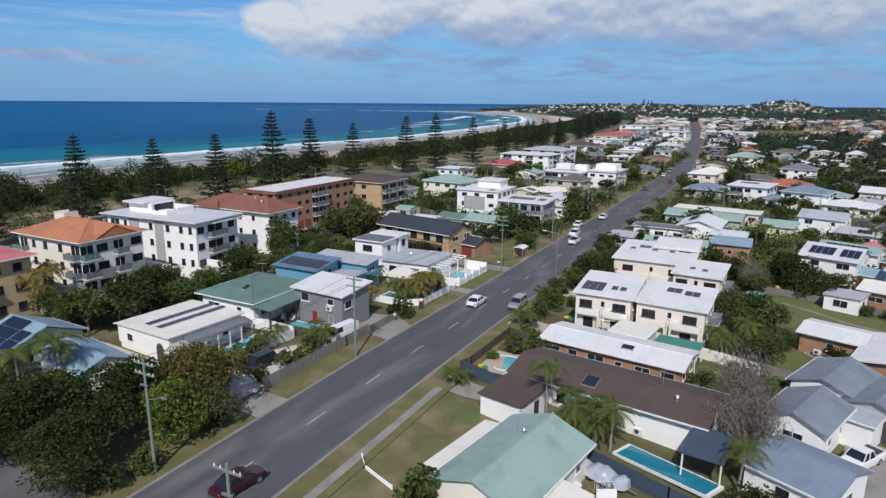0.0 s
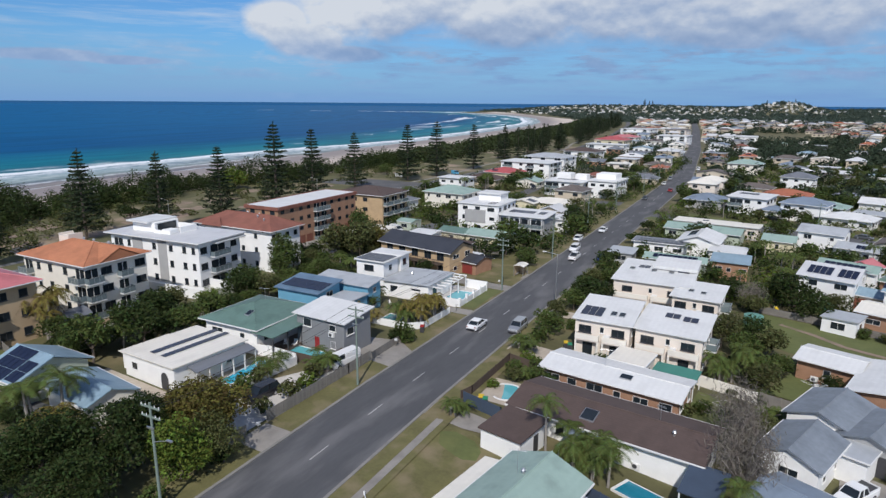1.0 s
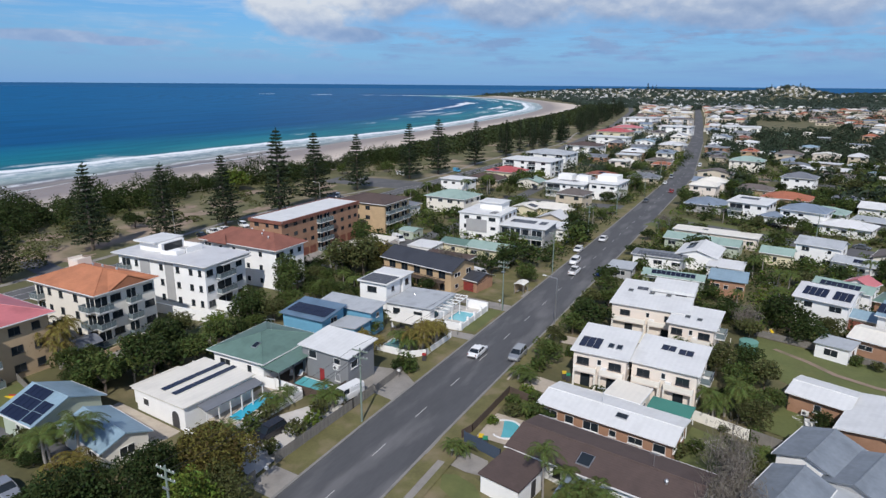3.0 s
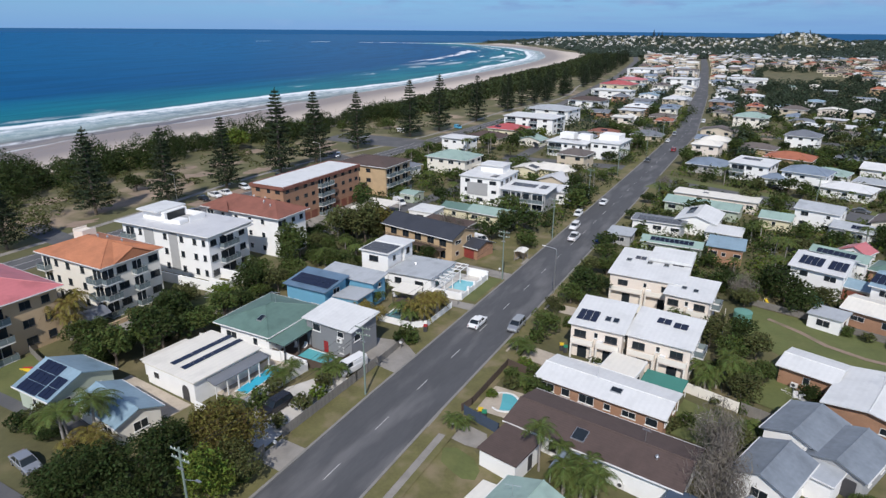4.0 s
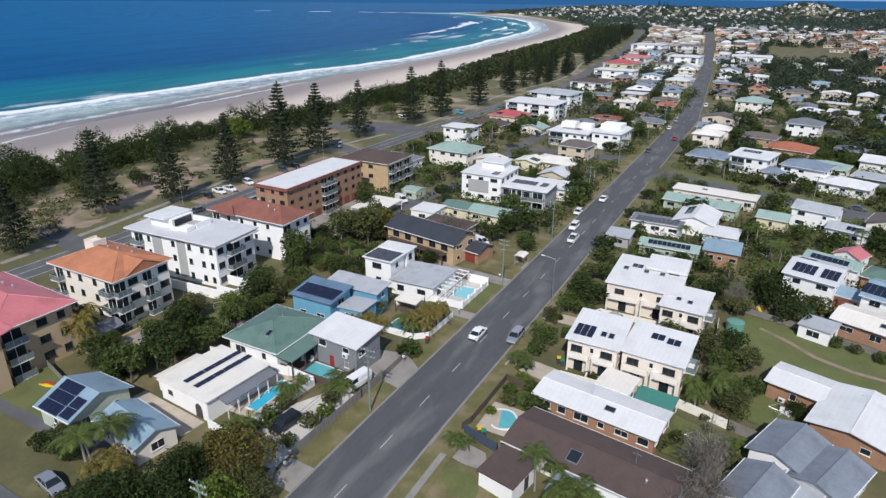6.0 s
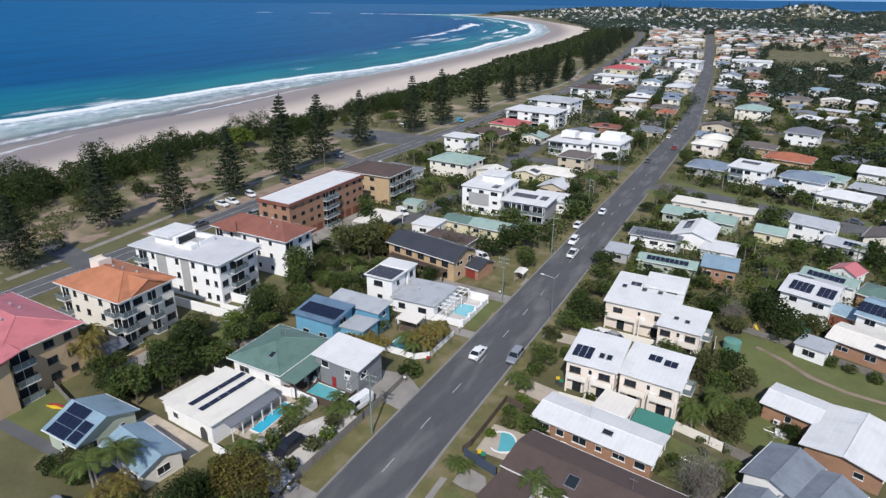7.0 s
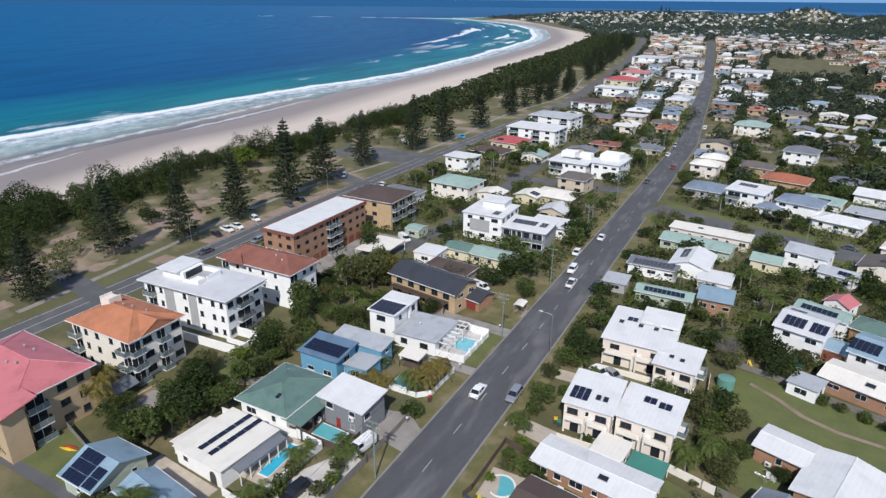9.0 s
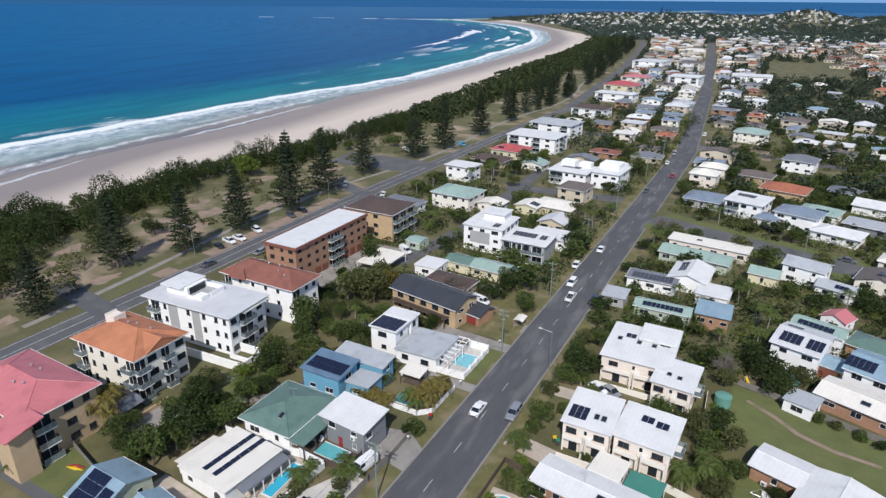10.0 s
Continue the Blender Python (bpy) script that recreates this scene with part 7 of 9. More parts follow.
# ---- woods and scrub ----
def thicket(name, label, centres, leaf, seed, per, size, category="scrub"):
    """A wood of many crowns: clumps on uneven domes."""
    rng = np.random.default_rng(seed)
    pts = []
    for x, y, z, rr, hh in centres:
        k = max(6, int(per * rr * rr))
        d = rng.normal(size=(k, 3))
        d[:, 2] = np.abs(d[:, 2])
        d /= np.linalg.norm(d, axis=1)[:, None]
        rad = rng.uniform(0.82, 1.05, k) * (1 + 0.15 * np.sin(d[:, 0] * 7 + x) * np.cos(d[:, 1] * 5 + y))
        pts.append(np.stack([x + d[:, 0] * rr * rad, y + d[:, 1] * rr * rad, z + 0.15 + d[:, 2] * hh * rad], 1))
    ob = new(name, quads(name, cards(np.concatenate(pts), size, rng), LEAF[leaf]))
    return tagged(ob, label, category, kind="stuff")


rng = np.random.default_rng(3)


def scrub_band(y0, y1, n, inner, outer, rr, hh, gap=1.5):
    """Crowns set apart from one another, low along the sand and higher inland."""
    out = []
    for i in range(n * 6):
        y = rng.uniform(y0, y1)
        x = rng.uniform(outer(y), inner(y))
        q = (x - outer(y)) / max(1.0, inner(y) - outer(y))
        k = rng.uniform(0.55, 1.35)
        if any((x - a) ** 2 + (y - b_) ** 2 < (gap * rr * k) ** 2 for a, b_ in SCRUB):
            continue
        SCRUB.append((x, y))
        out.append((x, y, ground_z(x, y), rr * k * (0.7 + 0.4 * min(1.0, 2 * q)), hh * k * min(1.0, 0.3 + 1.7 * q)))
        if len(out) >= n:
            break
    return out


SCRUB = []


def inner(y):
    return coast_mid(y) - float(np.interp(y, [0, 60, 100, 135, 170, 250, 330], [30, 34, 47, 62, 66, 60, 54])) - 6 * math.sin(y / 13.0) - 3 * math.sin(y / 5.0)


def outer(y):
    return dune(y) + 2 + 3 * math.sin(y / 17.0)


thicket("dune_trees", "dense dark-green coastal trees behind the beach", scrub_band(10, 330, 150, inner, outer, 5.4, 8.6, 1.0), "dark", 61, 46.0, 0.33)
thicket("dune_scrub", "dull green coastal scrub behind the beach", scrub_band(10, 330, 170, inner, outer, 3.6, 6.0, 0.9), "scrub", 70, 42.0, 0.33)
thicket("dune_scrub_green", "fresh green crowns in the coastal scrub", scrub_band(10, 330, 110, inner, outer, 3.0, 6.6, 0.8), "mid", 68, 42.0, 0.30)
thicket("dune_scrub_pale", "lighter olive clumps in the coastal scrub", scrub_band(10, 330, 110, inner, outer, 2.6, 5.6, 0.7), "olive", 62, 40.0, 0.28)
thicket("dune_scrub_grey", "bare grey-brown clumps in the coastal scrub", scrub_band(10, 330, 60, lambda y: outer(y) + 14, outer, 2.0, 6.0, 0.6), "grey", 69, 14.0, 0.24)
thicket("dune_scrub_far", "dense dark coastal scrub further down the beach", scrub_band(330, 1250, 900, lambda y: coast_mid(y) - float(np.interp(y, [330, 600, 1000], [54, 44, 28])) - 6 * math.sin(y / 31.0), outer, 4.6, 6.2, 0.6), "scrub", 63, 5.0, 1.0)
thicket("park_thicket", "scattered bushes at the edge of the park", [(coast_mid(y) - rng.uniform(22, 56), y, land(-160, y), rng.uniform(1.2, 3.4), rng.uniform(1.4, 3.8)) for y in rng.uniform(40, 330, 70)] + [(-158, 82, 0, 4.6, 4.2), (-164, 90, 0, 4.0, 4.4), (-152, 80, 0, 3.4, 3.4), (-171, 103, 0, 4.8, 5.0), (-165, 108, 0, 3.6, 4.0)], "olive", 64, 30, 0.34)
woods = []
for i in range(2800):
    y = rng.uniform(260, 1250)
    x = rng.uniform(-90, 0.17 * y + 60)
    if x < road_mid(y) + 10 or abs(y - 216 + 0.298 * (x + 31)) < 12 or (y < 420 and rng.random() < 0.5) or (abs(x - road_mid(y)) < 11) or (-20 < x < 62 and 700 < y < 900) or (x > 45 and 850 < y < 1130 and rng.random() < 0.8) or not free(x, y, 7):
        continue
    woods.append((x, y, land(x, y), rng.uniform(2.5, 5.5), rng.uniform(4, 8)))
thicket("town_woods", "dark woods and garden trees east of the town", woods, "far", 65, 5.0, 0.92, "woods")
woods = []
for i in range(1200):
    y = rng.uniform(300, 1300)
    x = rng.uniform(coast_mid(y) + 8, road_mid(y) - 9)
    if not free(x, y, 6):
        continue
    woods.append((x, y, land(x, y), rng.uniform(2, 3.6), rng.uniform(3, 6)))
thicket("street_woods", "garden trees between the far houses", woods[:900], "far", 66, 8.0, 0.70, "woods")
woods = []
for i in range(3300):
    y = rng.uniform(1250, 2750)
    x = rng.uniform(max(shore(y) + 85, -1050), 0.18 * y + 160)
    woods.append((x, y, land(x, y), rng.uniform(5, 10), rng.uniform(5, 9)))
# these leaves carry distance haze in their colour
thicket("far_woods", "dark wooded belt and hills on the skyline", woods, "hazed_hill", 67, 1.1, 2.1, "woods")

# low garden plants round the houses
beds = []
for i in range(5200):
    y = rng.uniform(122, 440)
    x = rng.uniform(-27, 0.17 * y + 24) if rng.random() < 0.6 else rng.uniform(-124, -43)
    if any(abs(x - a) < b_ - 0.6 and abs(y - c_) < d - 0.6 for a, b_, c_, d in HOUSE_BOXES) or not free(x, y, 5.0) or abs(y - 216 + 0.298 * (x + 31)) < 9.5 or (x < -40 and (abs(y - 231) < 6 or abs(x + 86) < 4.4 or (x > -58 and 122 < y < 136))):
        continue
    if -104 < x < -88 and y < 150:
        continue
    beds.append((x, y, land(x, y), rng.uniform(0.9, 2.4), rng.uniform(1.1, 4.2)))
for a, b_, c_, d in HOUSE_BOXES + [(p, 7.5, q, 6.5) for p, q in TAKEN[-90:]]:
    if c_ < 124 or c_ > 460:
        continue
    for u in np.arange(-b_, b_, 1.7):
        if rng.random() < 0.62:
            beds.append((a + u, c_ - d - rng.uniform(0.0, 1.2), land(a, c_), rng.uniform(0.7, 1.3), rng.uniform(0.9, 2.8)))
    for u in np.arange(-d, d, 1.9):
        if rng.random() < 0.5:
            beds.append((a + (b_ if a < -40 else -b_), c_ + u, land(a, c_), rng.uniform(0.7, 1.3), rng.uniform(0.9, 2.6)))
thicket("garden_shrubs", "mixed dark-green shrubs and hedges in the gardens", beds[::2], "dark", 81, 16.0, 0.35, "shrubs")
thicket("garden_plants", "mixed mid-green garden plants round the houses", beds[1::4], "mid", 82, 16.0, 0.35, "shrubs")
thicket("garden_bushes", "fresh green garden bushes round the houses", beds[3::4], "bright", 83, 16.0, 0.35, "shrubs")

# ---- pines along the shore ----
for i, (x, y, s) in enumerate(((-154.2, 97.1, 1.1), (-144.3, 69.2, 0.85), (-146.5, 113.8, 1.05), (-147.1, 136.0, 1.06), (-146.6, 160.1, 1.38), (-149.3, 182.8, 1.25), (-153.1, 215.1, 1.15), (-149.7, 252.9, 1.25), (-146.3, 275.6, 1.32), (-145.0, 317.1, 1.18), (-146.4, 366.5, 1.1), (-146.9, 443.9, 1.05), (-150, 400, 1.0), (-160, 46, 0.9))):
    plant("pine" if i % 2 else "pine2", x, y, s)
r = random.Random(21)
for i in range(58):
    y = 390 + 12 * i + r.uniform(-7, 7)
    plant("pine" if i % 3 else "pine2", coast_mid(y) - r.choice((10, 12, 16, 24, 34)) - r.uniform(0, 4), y, r.uniform(0.55, 1.15))
for x, y, s in ((-375, 2150, 1.25), (-362, 2160, 0.95), (-350, 2150, 1.0), (-20, 2300, 0.8), (60, 2310, 0.75)):
    plant("pine", x, y, s)

# ---- garden trees, one by one ----
for kind, x, y, s, t in (
    # corner block
    ("dark_n", -54.5, 27.5, 1.35, 1.0), ("dark2_n", -50.0, 31.0, 1.35, 1.0), ("dark_n", -47.0, 26.0, 1.2, 0.9), ("dark2_n", -56.6, 24.5, 1.0, 0.75), ("dark_n", -51.5, 36.0, 1.1, 1.0), ("bright_n", -45.2, 34.6, 1.15, 1.15), ("autumn_n", -46.6, 40.0, 1.35, 1.0), ("autumn_n", -50.4, 40.6, 1.2, 1.0), ("olive_n", -44.6, 37.8, 0.95, 1.1), ("mid", -53.8, 42.0, 0.75, 0.9),
    ("palm", -63.5, 34.9, 1.35, 0.85), ("palm", -65.3, 32.4, 1.25, 0.8), ("palm", -64.5, 36.6, 1.1, 0.8), ("palmclump", -62.2, 33.0, 1.2, 1.0), ("palm", -67.2, 34.0, 1.1, 0.75), ("olive", -72.8, 35.2, 0.75, 0.65), ("bush", -43.9, 27.0, 1.2, 0.9), ("bush2", -43.6, 30.2, 1.1, 0.9), ("bush", -43.7, 38.4, 1.0, 0.9), ("mid2", -72.5, 33.0, 0.6, 0.6), ("dark", -69.5, 33.2, 0.6, 0.55), ("bush", -75.0, 32.6, 1.2, 0.9), ("mid", -59.4, 30.6, 0.8, 0.7), ("dark2", -61.5, 27.8, 0.7, 0.6), ("bush", -57.5, 33.0, 1.0, 1.0), ("bush4", -55.2, 39.2, 1.1, 1.0),
    ("mid", -77.5, 47.5, 1.15, 1.1), ("dark2", -76.0, 54.5, 1.25, 1.0), ("dark", -80.5, 60.0, 1.1, 1.0), ("mid2", -73.6, 60.5, 1.0, 1.0), ("dark", -84.5, 63.5, 1.0, 0.9), ("palmclump", -92.8, 50.6, 1.5, 1.5), ("palmclump2", -95.5, 36.5, 1.0, 1.0), ("mid", -85.4, 58.0, 0.8, 0.8), ("bright", -83.0, 73.0, 0.8, 0.8), ("dark", -79.8, 77.0, 1.1, 1.0), ("mid2", -82.5, 81.0, 1.05, 1.0), ("olive", -76.5, 80.5, 0.9, 0.9), ("mid", -77.2, 86.5, 0.95, 0.9),
    ("tall", -84.5, 93.0, 1.15, 1.05), ("tall", -82.0, 89.5, 0.9, 0.9), ("olive", -83.5, 111.0, 1.3, 1.15), ("olive", -79.8, 114.0, 1.35, 1.15), ("autumn", -77.0, 118.5, 1.25, 1.15), ("olive", -82.5, 120.5, 1.2, 1.1), ("mid", -86.5, 127.5, 0.9, 0.9), ("bush", -88.0, 118.0, 1.0, 1.0), ("mid2", -73.5, 108.0, 0.8, 0.8), ("palm", -73.0, 100.5, 0.9, 0.8), ("palm", -75.5, 96.0, 0.9, 0.7),
    ("palmclump", -56.8, 78.2, 1.0, 1.0), ("palmclump", -53.6, 78.6, 0.9, 0.9), ("palmclump", -59.0, 80.0, 1.0, 1.0), ("palmclump2", -60.0, 88.6, 0.9, 1.0), ("palmclump", -46.8, 82.6, 1.25, 1.15), ("palmclump", -46.6, 85.4, 1.2, 1.2), ("palmclump2", -48.6, 82.0, 1.1, 1.0), ("autumn", -46.4, 88.0, 0.75, 0.9), ("mid2", -57.8, 84.6, 0.65, 0.8), ("bush2", -44.4, 74.6, 1.25, 1.2), ("bush", -45.8, 74.0, 1.0, 1.0),
    ("palm", -50.0, 61.5, 0.7, 0.6), ("palmclump2", -49.0, 60.0, 1.0, 0.8), ("palmclump2", -53.6, 56.2, 0.9, 0.8), ("bush4", -53.2, 53.4, 1.1, 1.0), ("palm", -54.3, 58.2, 0.7, 0.5), ("bush4", -47.0, 52.0, 1.2, 1.0), ("bush3", -46.8, 54.8, 1.2, 1.1), ("bush4", -47.6, 57.2, 1.1, 1.1), ("bush2", -52.3, 49.8, 1.2, 1.1), ("palmclump2", -54.6, 46.4, 1.0, 1.0), ("bush", -50.8, 45.0, 1.2, 1.0), ("bush4", -47.2, 47.6, 1.0, 1.0),
    ("dark2", -49.8, 139.5, 1.25, 0.9), ("mid2", -46.0, 130.8, 0.85, 0.8), ("mid", -44.6, 127.6, 0.8, 0.75), ("dark", -53.0, 135.8, 1.05, 0.85), ("olive", -55.0, 140.5, 1.0, 0.8), ("bare", -64.0, 127.0, 1.0, 0.9), ("bare", -59.2, 124.6, 0.8, 0.8), ("mid", -44.6, 166.5, 1.25, 0.95), ("dark2", -45.5, 171.5, 1.25, 0.95), ("mid2", -47.5, 176.5, 1.1, 0.9), ("dark", -50.5, 186.0, 1.1, 0.9), ("palmtall", -47.0, 195.0, 0.9, 0.9), ("palm", -51.0, 199.0, 0.9, 0.9), ("olive", -53.0, 193.0, 1.0, 0.9), ("mid", -66.0, 190.0, 0.9, 0.8), ("mid2", -88.0, 178.0, 1.1, 0.9), ("palm", -94.5, 172.0, 0.9, 0.9), ("dark", -91.5, 180.5, 0.8, 0.7), ("bush3", -73.5, 193.0, 1.1, 1.0),
    # east of the street
    ("mid", -27.04, 88.62, 0.85, 0.85), ("palmclump2", -27.6, 81.2, 0.9, 0.8), ("bush2", -27.2, 85.5, 1.2, 1.0), ("dark2", -25.64, 106.66, 1.1, 0.85), ("mid2", -26.83, 102.62, 0.9, 0.8), ("dark", -27.2, 110.8, 0.95, 0.85), ("olive", -27.6, 119.5, 0.8, 0.8), ("mid", -28.2, 115.5, 0.7, 0.8), ("mid2", -8.32, 101.22, 0.9, 0.8), ("dark", -5.09, 100.09, 0.8, 0.7), ("dark", 1.42, 103.2, 0.9, 0.9), ("mid2", 0.6, 95.2, 0.85, 0.95), ("olive", 4.29, 98.46, 0.85, 0.95), ("bright", 2.65, 100.33, 0.6, 0.8), ("palmclump2", 2.04, 88.85, 1.2, 1.2), ("palmclump2", -1.24, 85.47, 1.1, 1.1), ("mid", 5.33, 91.51, 0.75, 0.85), ("olive", 2.87, 84.43, 0.8, 0.9), ("palm", -0.01, 90.17, 0.9, 0.8), ("dark2", 7.94, 125.73, 1.25, 0.95), ("dark", 10.39, 119.94, 1.05, 0.85), ("mid2", 4.27, 128.33, 0.9, 0.8), ("palm", 6.09, 137.3, 0.95, 0.9), ("palm", 8.33, 139.69, 0.9, 0.8), ("mid", 5.08, 133.32, 0.9, 0.8), ("dark", -11.6, 136.68, 0.85, 0.7), ("dark2", -17.09, 135.46, 0.8, 0.7), ("mid", -6.58, 136.97, 0.85, 0.75), ("palm", -1.53, 136.36, 0.8, 0.7), ("bare", 0.4, 122.55, 0.9, 0.8), ("olive", 1.42, 118.33, 0.8, 0.8), ("mid2", -27.5, 130.5, 0.85, 0.8), ("dark", -28.5, 136.5, 0.9, 0.8), ("mid", -24.03, 150.2, 0.8, 0.7), ("dark2", -6.06, 151.94, 0.8, 0.7), ("mid2", 5.54, 189.62, 1.2, 1.0), ("mid", 1.01, 167.8, 0.9, 0.8), ("palm", 2.63, 161.99, 1.0, 0.9), ("palm", 0.6, 159.47, 0.9, 0.9), ("dark", -28.0, 164.0, 0.8, 0.7), ("bare", -27.0, 205.0, 0.9, 0.7), ("olive", -21.8, 201.5, 0.95, 0.85), ("mid2", -15.5, 204.0, 0.8, 0.7), ("dark", -28.0, 184.0, 0.8, 0.7), ("autumn", -25.51, 195.1, 0.6, 0.6), ("mid", 12.14, 169.98, 0.9, 0.9), ("dark2", 18.22, 166.03, 0.9, 0.8), ("palm", 24.79, 168.5, 1.0, 0.9), ("dark", 28.82, 172.93, 1.0, 0.9), ("palmclump2", 21.24, 169.98, 1.0, 0.9),
    ("autumn", -4.03, 49.38, 0.3, 0.25), ("palmclump2", -12.12, 55.17, 1.1, 1.1), ("palmtall", -16.6, 56.26, 0.95, 0.85), ("palmclump2", -12.62, 56.36, 1.1, 1.2), ("palm", -9.61, 54.13, 0.95, 0.85), ("palmclump2", -11.02, 56.88, 0.8, 0.8), ("palm", -14.81, 58.02, 0.75, 0.7), ("bare", 1.22, 63.13, 1.0, 1.05), ("bare", 0.91, 69.68, 1.1, 1.0), ("palm", 1.43, 53.89, 0.9, 0.9), ("bare", 1.85, 58.48, 1.0, 1.1), ("olive", 3.5, 73.03, 0.6, 0.7), ("bush2", -20.4, 36.2, 1.5, 1.3), ("bush4", -25.46, 69.97, 1.0, 1.0), ("bush3", -27.05, 66.91, 0.8, 0.8), ("bush2", -22.49, 70.88, 1.3, 1.0), ("bush", -20.92, 69.99, 1.2, 0.9), ("palmclump2", -23.88, 72.23, 0.7, 0.7), ("bush2", -26.45, 72.74, 1.0, 0.9), ("bush3", -25.66, 76.17, 1.1, 1.0), ("bush2", -24.07, 75.23, 1.0, 0.9), ("palm", -26.25, 78.65, 0.65, 0.6), ("bush2", -5.52, 82.7, 0.9, 0.8), ("bush2", -3.09, 74.88, 0.9, 1.0), ("bush4", -4.72, 72.13, 1.0, 1.0), ("bush2", -17.15, 83.33, 0.8, 0.7),
    ("mid", 31.57, 127.33, 0.9, 0.8), ("dark", 32.55, 134.31, 0.9, 0.8), ("palm", 22.61, 124.93, 0.8, 0.6), ("bush2", 17.34, 114.83, 1.0, 0.8), ("bush4", 20.41, 113.83, 1.0, 0.8), ("bush2", 23.98, 112.52, 1.0, 0.8), ("bush", 27.05, 111.32, 1.0, 0.8), ("mid", 16.05, 68.42, 0.5, 0.6), ("mid2", 20.24, 62.34, 0.9, 0.8), ("bush2", 12.77, 82.32, 1.0, 0.9),
    ("bright", -194.5, 187.5, 2.0, 0.95), ("bright", -199.0, 192.0, 1.3, 0.9), ("mid", -187.0, 250.0, 1.2, 0.9), ("mid2", -171.0, 268.0, 1.2, 0.9), ("dark2", -168.0, 120.0, 1.1, 0.8), ("dark", -176.0, 106.0, 1.2, 0.8), ("olive", -181.0, 172.0, 1.1, 0.9),
    ("mid2", -105.5, 243.0, 1.2, 1.0), ("palm", -101.0, 236.0, 1.2, 1.1), ("palm", -106.0, 224.0, 1.1, 1.1), ("palmtall", -98.5, 228.0, 1.1, 1.0), ("dark", -95.0, 246.0, 1.2, 1.0), ("mid", -93.0, 262.0, 1.3, 1.0), ("dark2", -119.0, 218.0, 1.1, 0.9), ("mid2", -121.0, 206.0, 1.0, 0.8), ("palm", -117.0, 212.0, 1.1, 1.0), ("olive", -90.0, 230.0, 1.0, 0.9), ("bright", -94.0, 279.0, 1.1, 1.0),
):
    plant(kind, x, y, s, t)
# more garden trees wherever lots leave room
r = random.Random(77)
placed = [(o.location.x, o.location.y) for o in bpy.data.objects if o.parent is None and "group" in o and o["group"] in ("trees of the town", "palms in the gardens")]
count = 0
for i in range(4000):
    y = r.uniform(125, 430)
    east = r.random() < 0.55
    x = r.uniform(-27, 0.17 * y + 16) if east else r.uniform(-122, -46)
    if not free(x, y, 7.5) or any(abs(x - a) < 4.2 and abs(y - b_) < 4.2 for a, b_ in placed):
        continue
    side_y = 216 - 0.298 * (x + 31)
    if (east and abs(y - side_y) < 9) or (not east and (abs(y - 231) < 8 or abs(x + 86) < 5)) or (1 < x < 60 and 86 < y < 119):
        continue
    placed.append((x, y))
    plant(r.choice(("dark", "mid", "mid2", "dark2", "olive", "palm", "bush", "bush2", "palmclump2", "tall", "bush4")), x, y, r.uniform(0.7, 1.2), r.uniform(0.75, 1.0))
    count += 1
    if count > 300:
        break

# hedges and trees along the back fences of the nearer lots
for i in range(2600):
    y = r.uniform(28, 128)
    zone = r.choice((0, 0, 1, 1, 2))
    x = (r.uniform(-95, -70), r.uniform(-28.5, 14), r.uniform(-70, -46))[zone]
    if any(abs(x - a) < b_ and abs(y - c_) < d for a, b_, c_, d in HOUSE_BOXES) or any(abs(x - a) < 1.9 and abs(y - b_) < 1.9 for a, b_ in placed):
        continue
    if x < -70 and y < 40 or (zone == 1 and (x > 1 and 98 < y or (x < -17 and y < 56) or y < 47)) or (zone == 2 and (y < 42 or x > -60)):
        continue
    if any(math.hypot(x - a, y - b_) < q for a, b_, q in CLEAR):
        continue
    placed.append((x, y))
    k = r.choice(("bush", "bush2", "bush4", "bush3", "palmclump2", "mid", "dark", "bush2", "olive") if zone != 0 else ("dark", "mid", "mid2", "bush", "bush2", "olive", "palm", "dark2", "tall"))
    plant(k, x, y, r.uniform(0.55, 0.95), r.uniform(0.7, 1.0))
    count += 1
    if count > 440:
        break

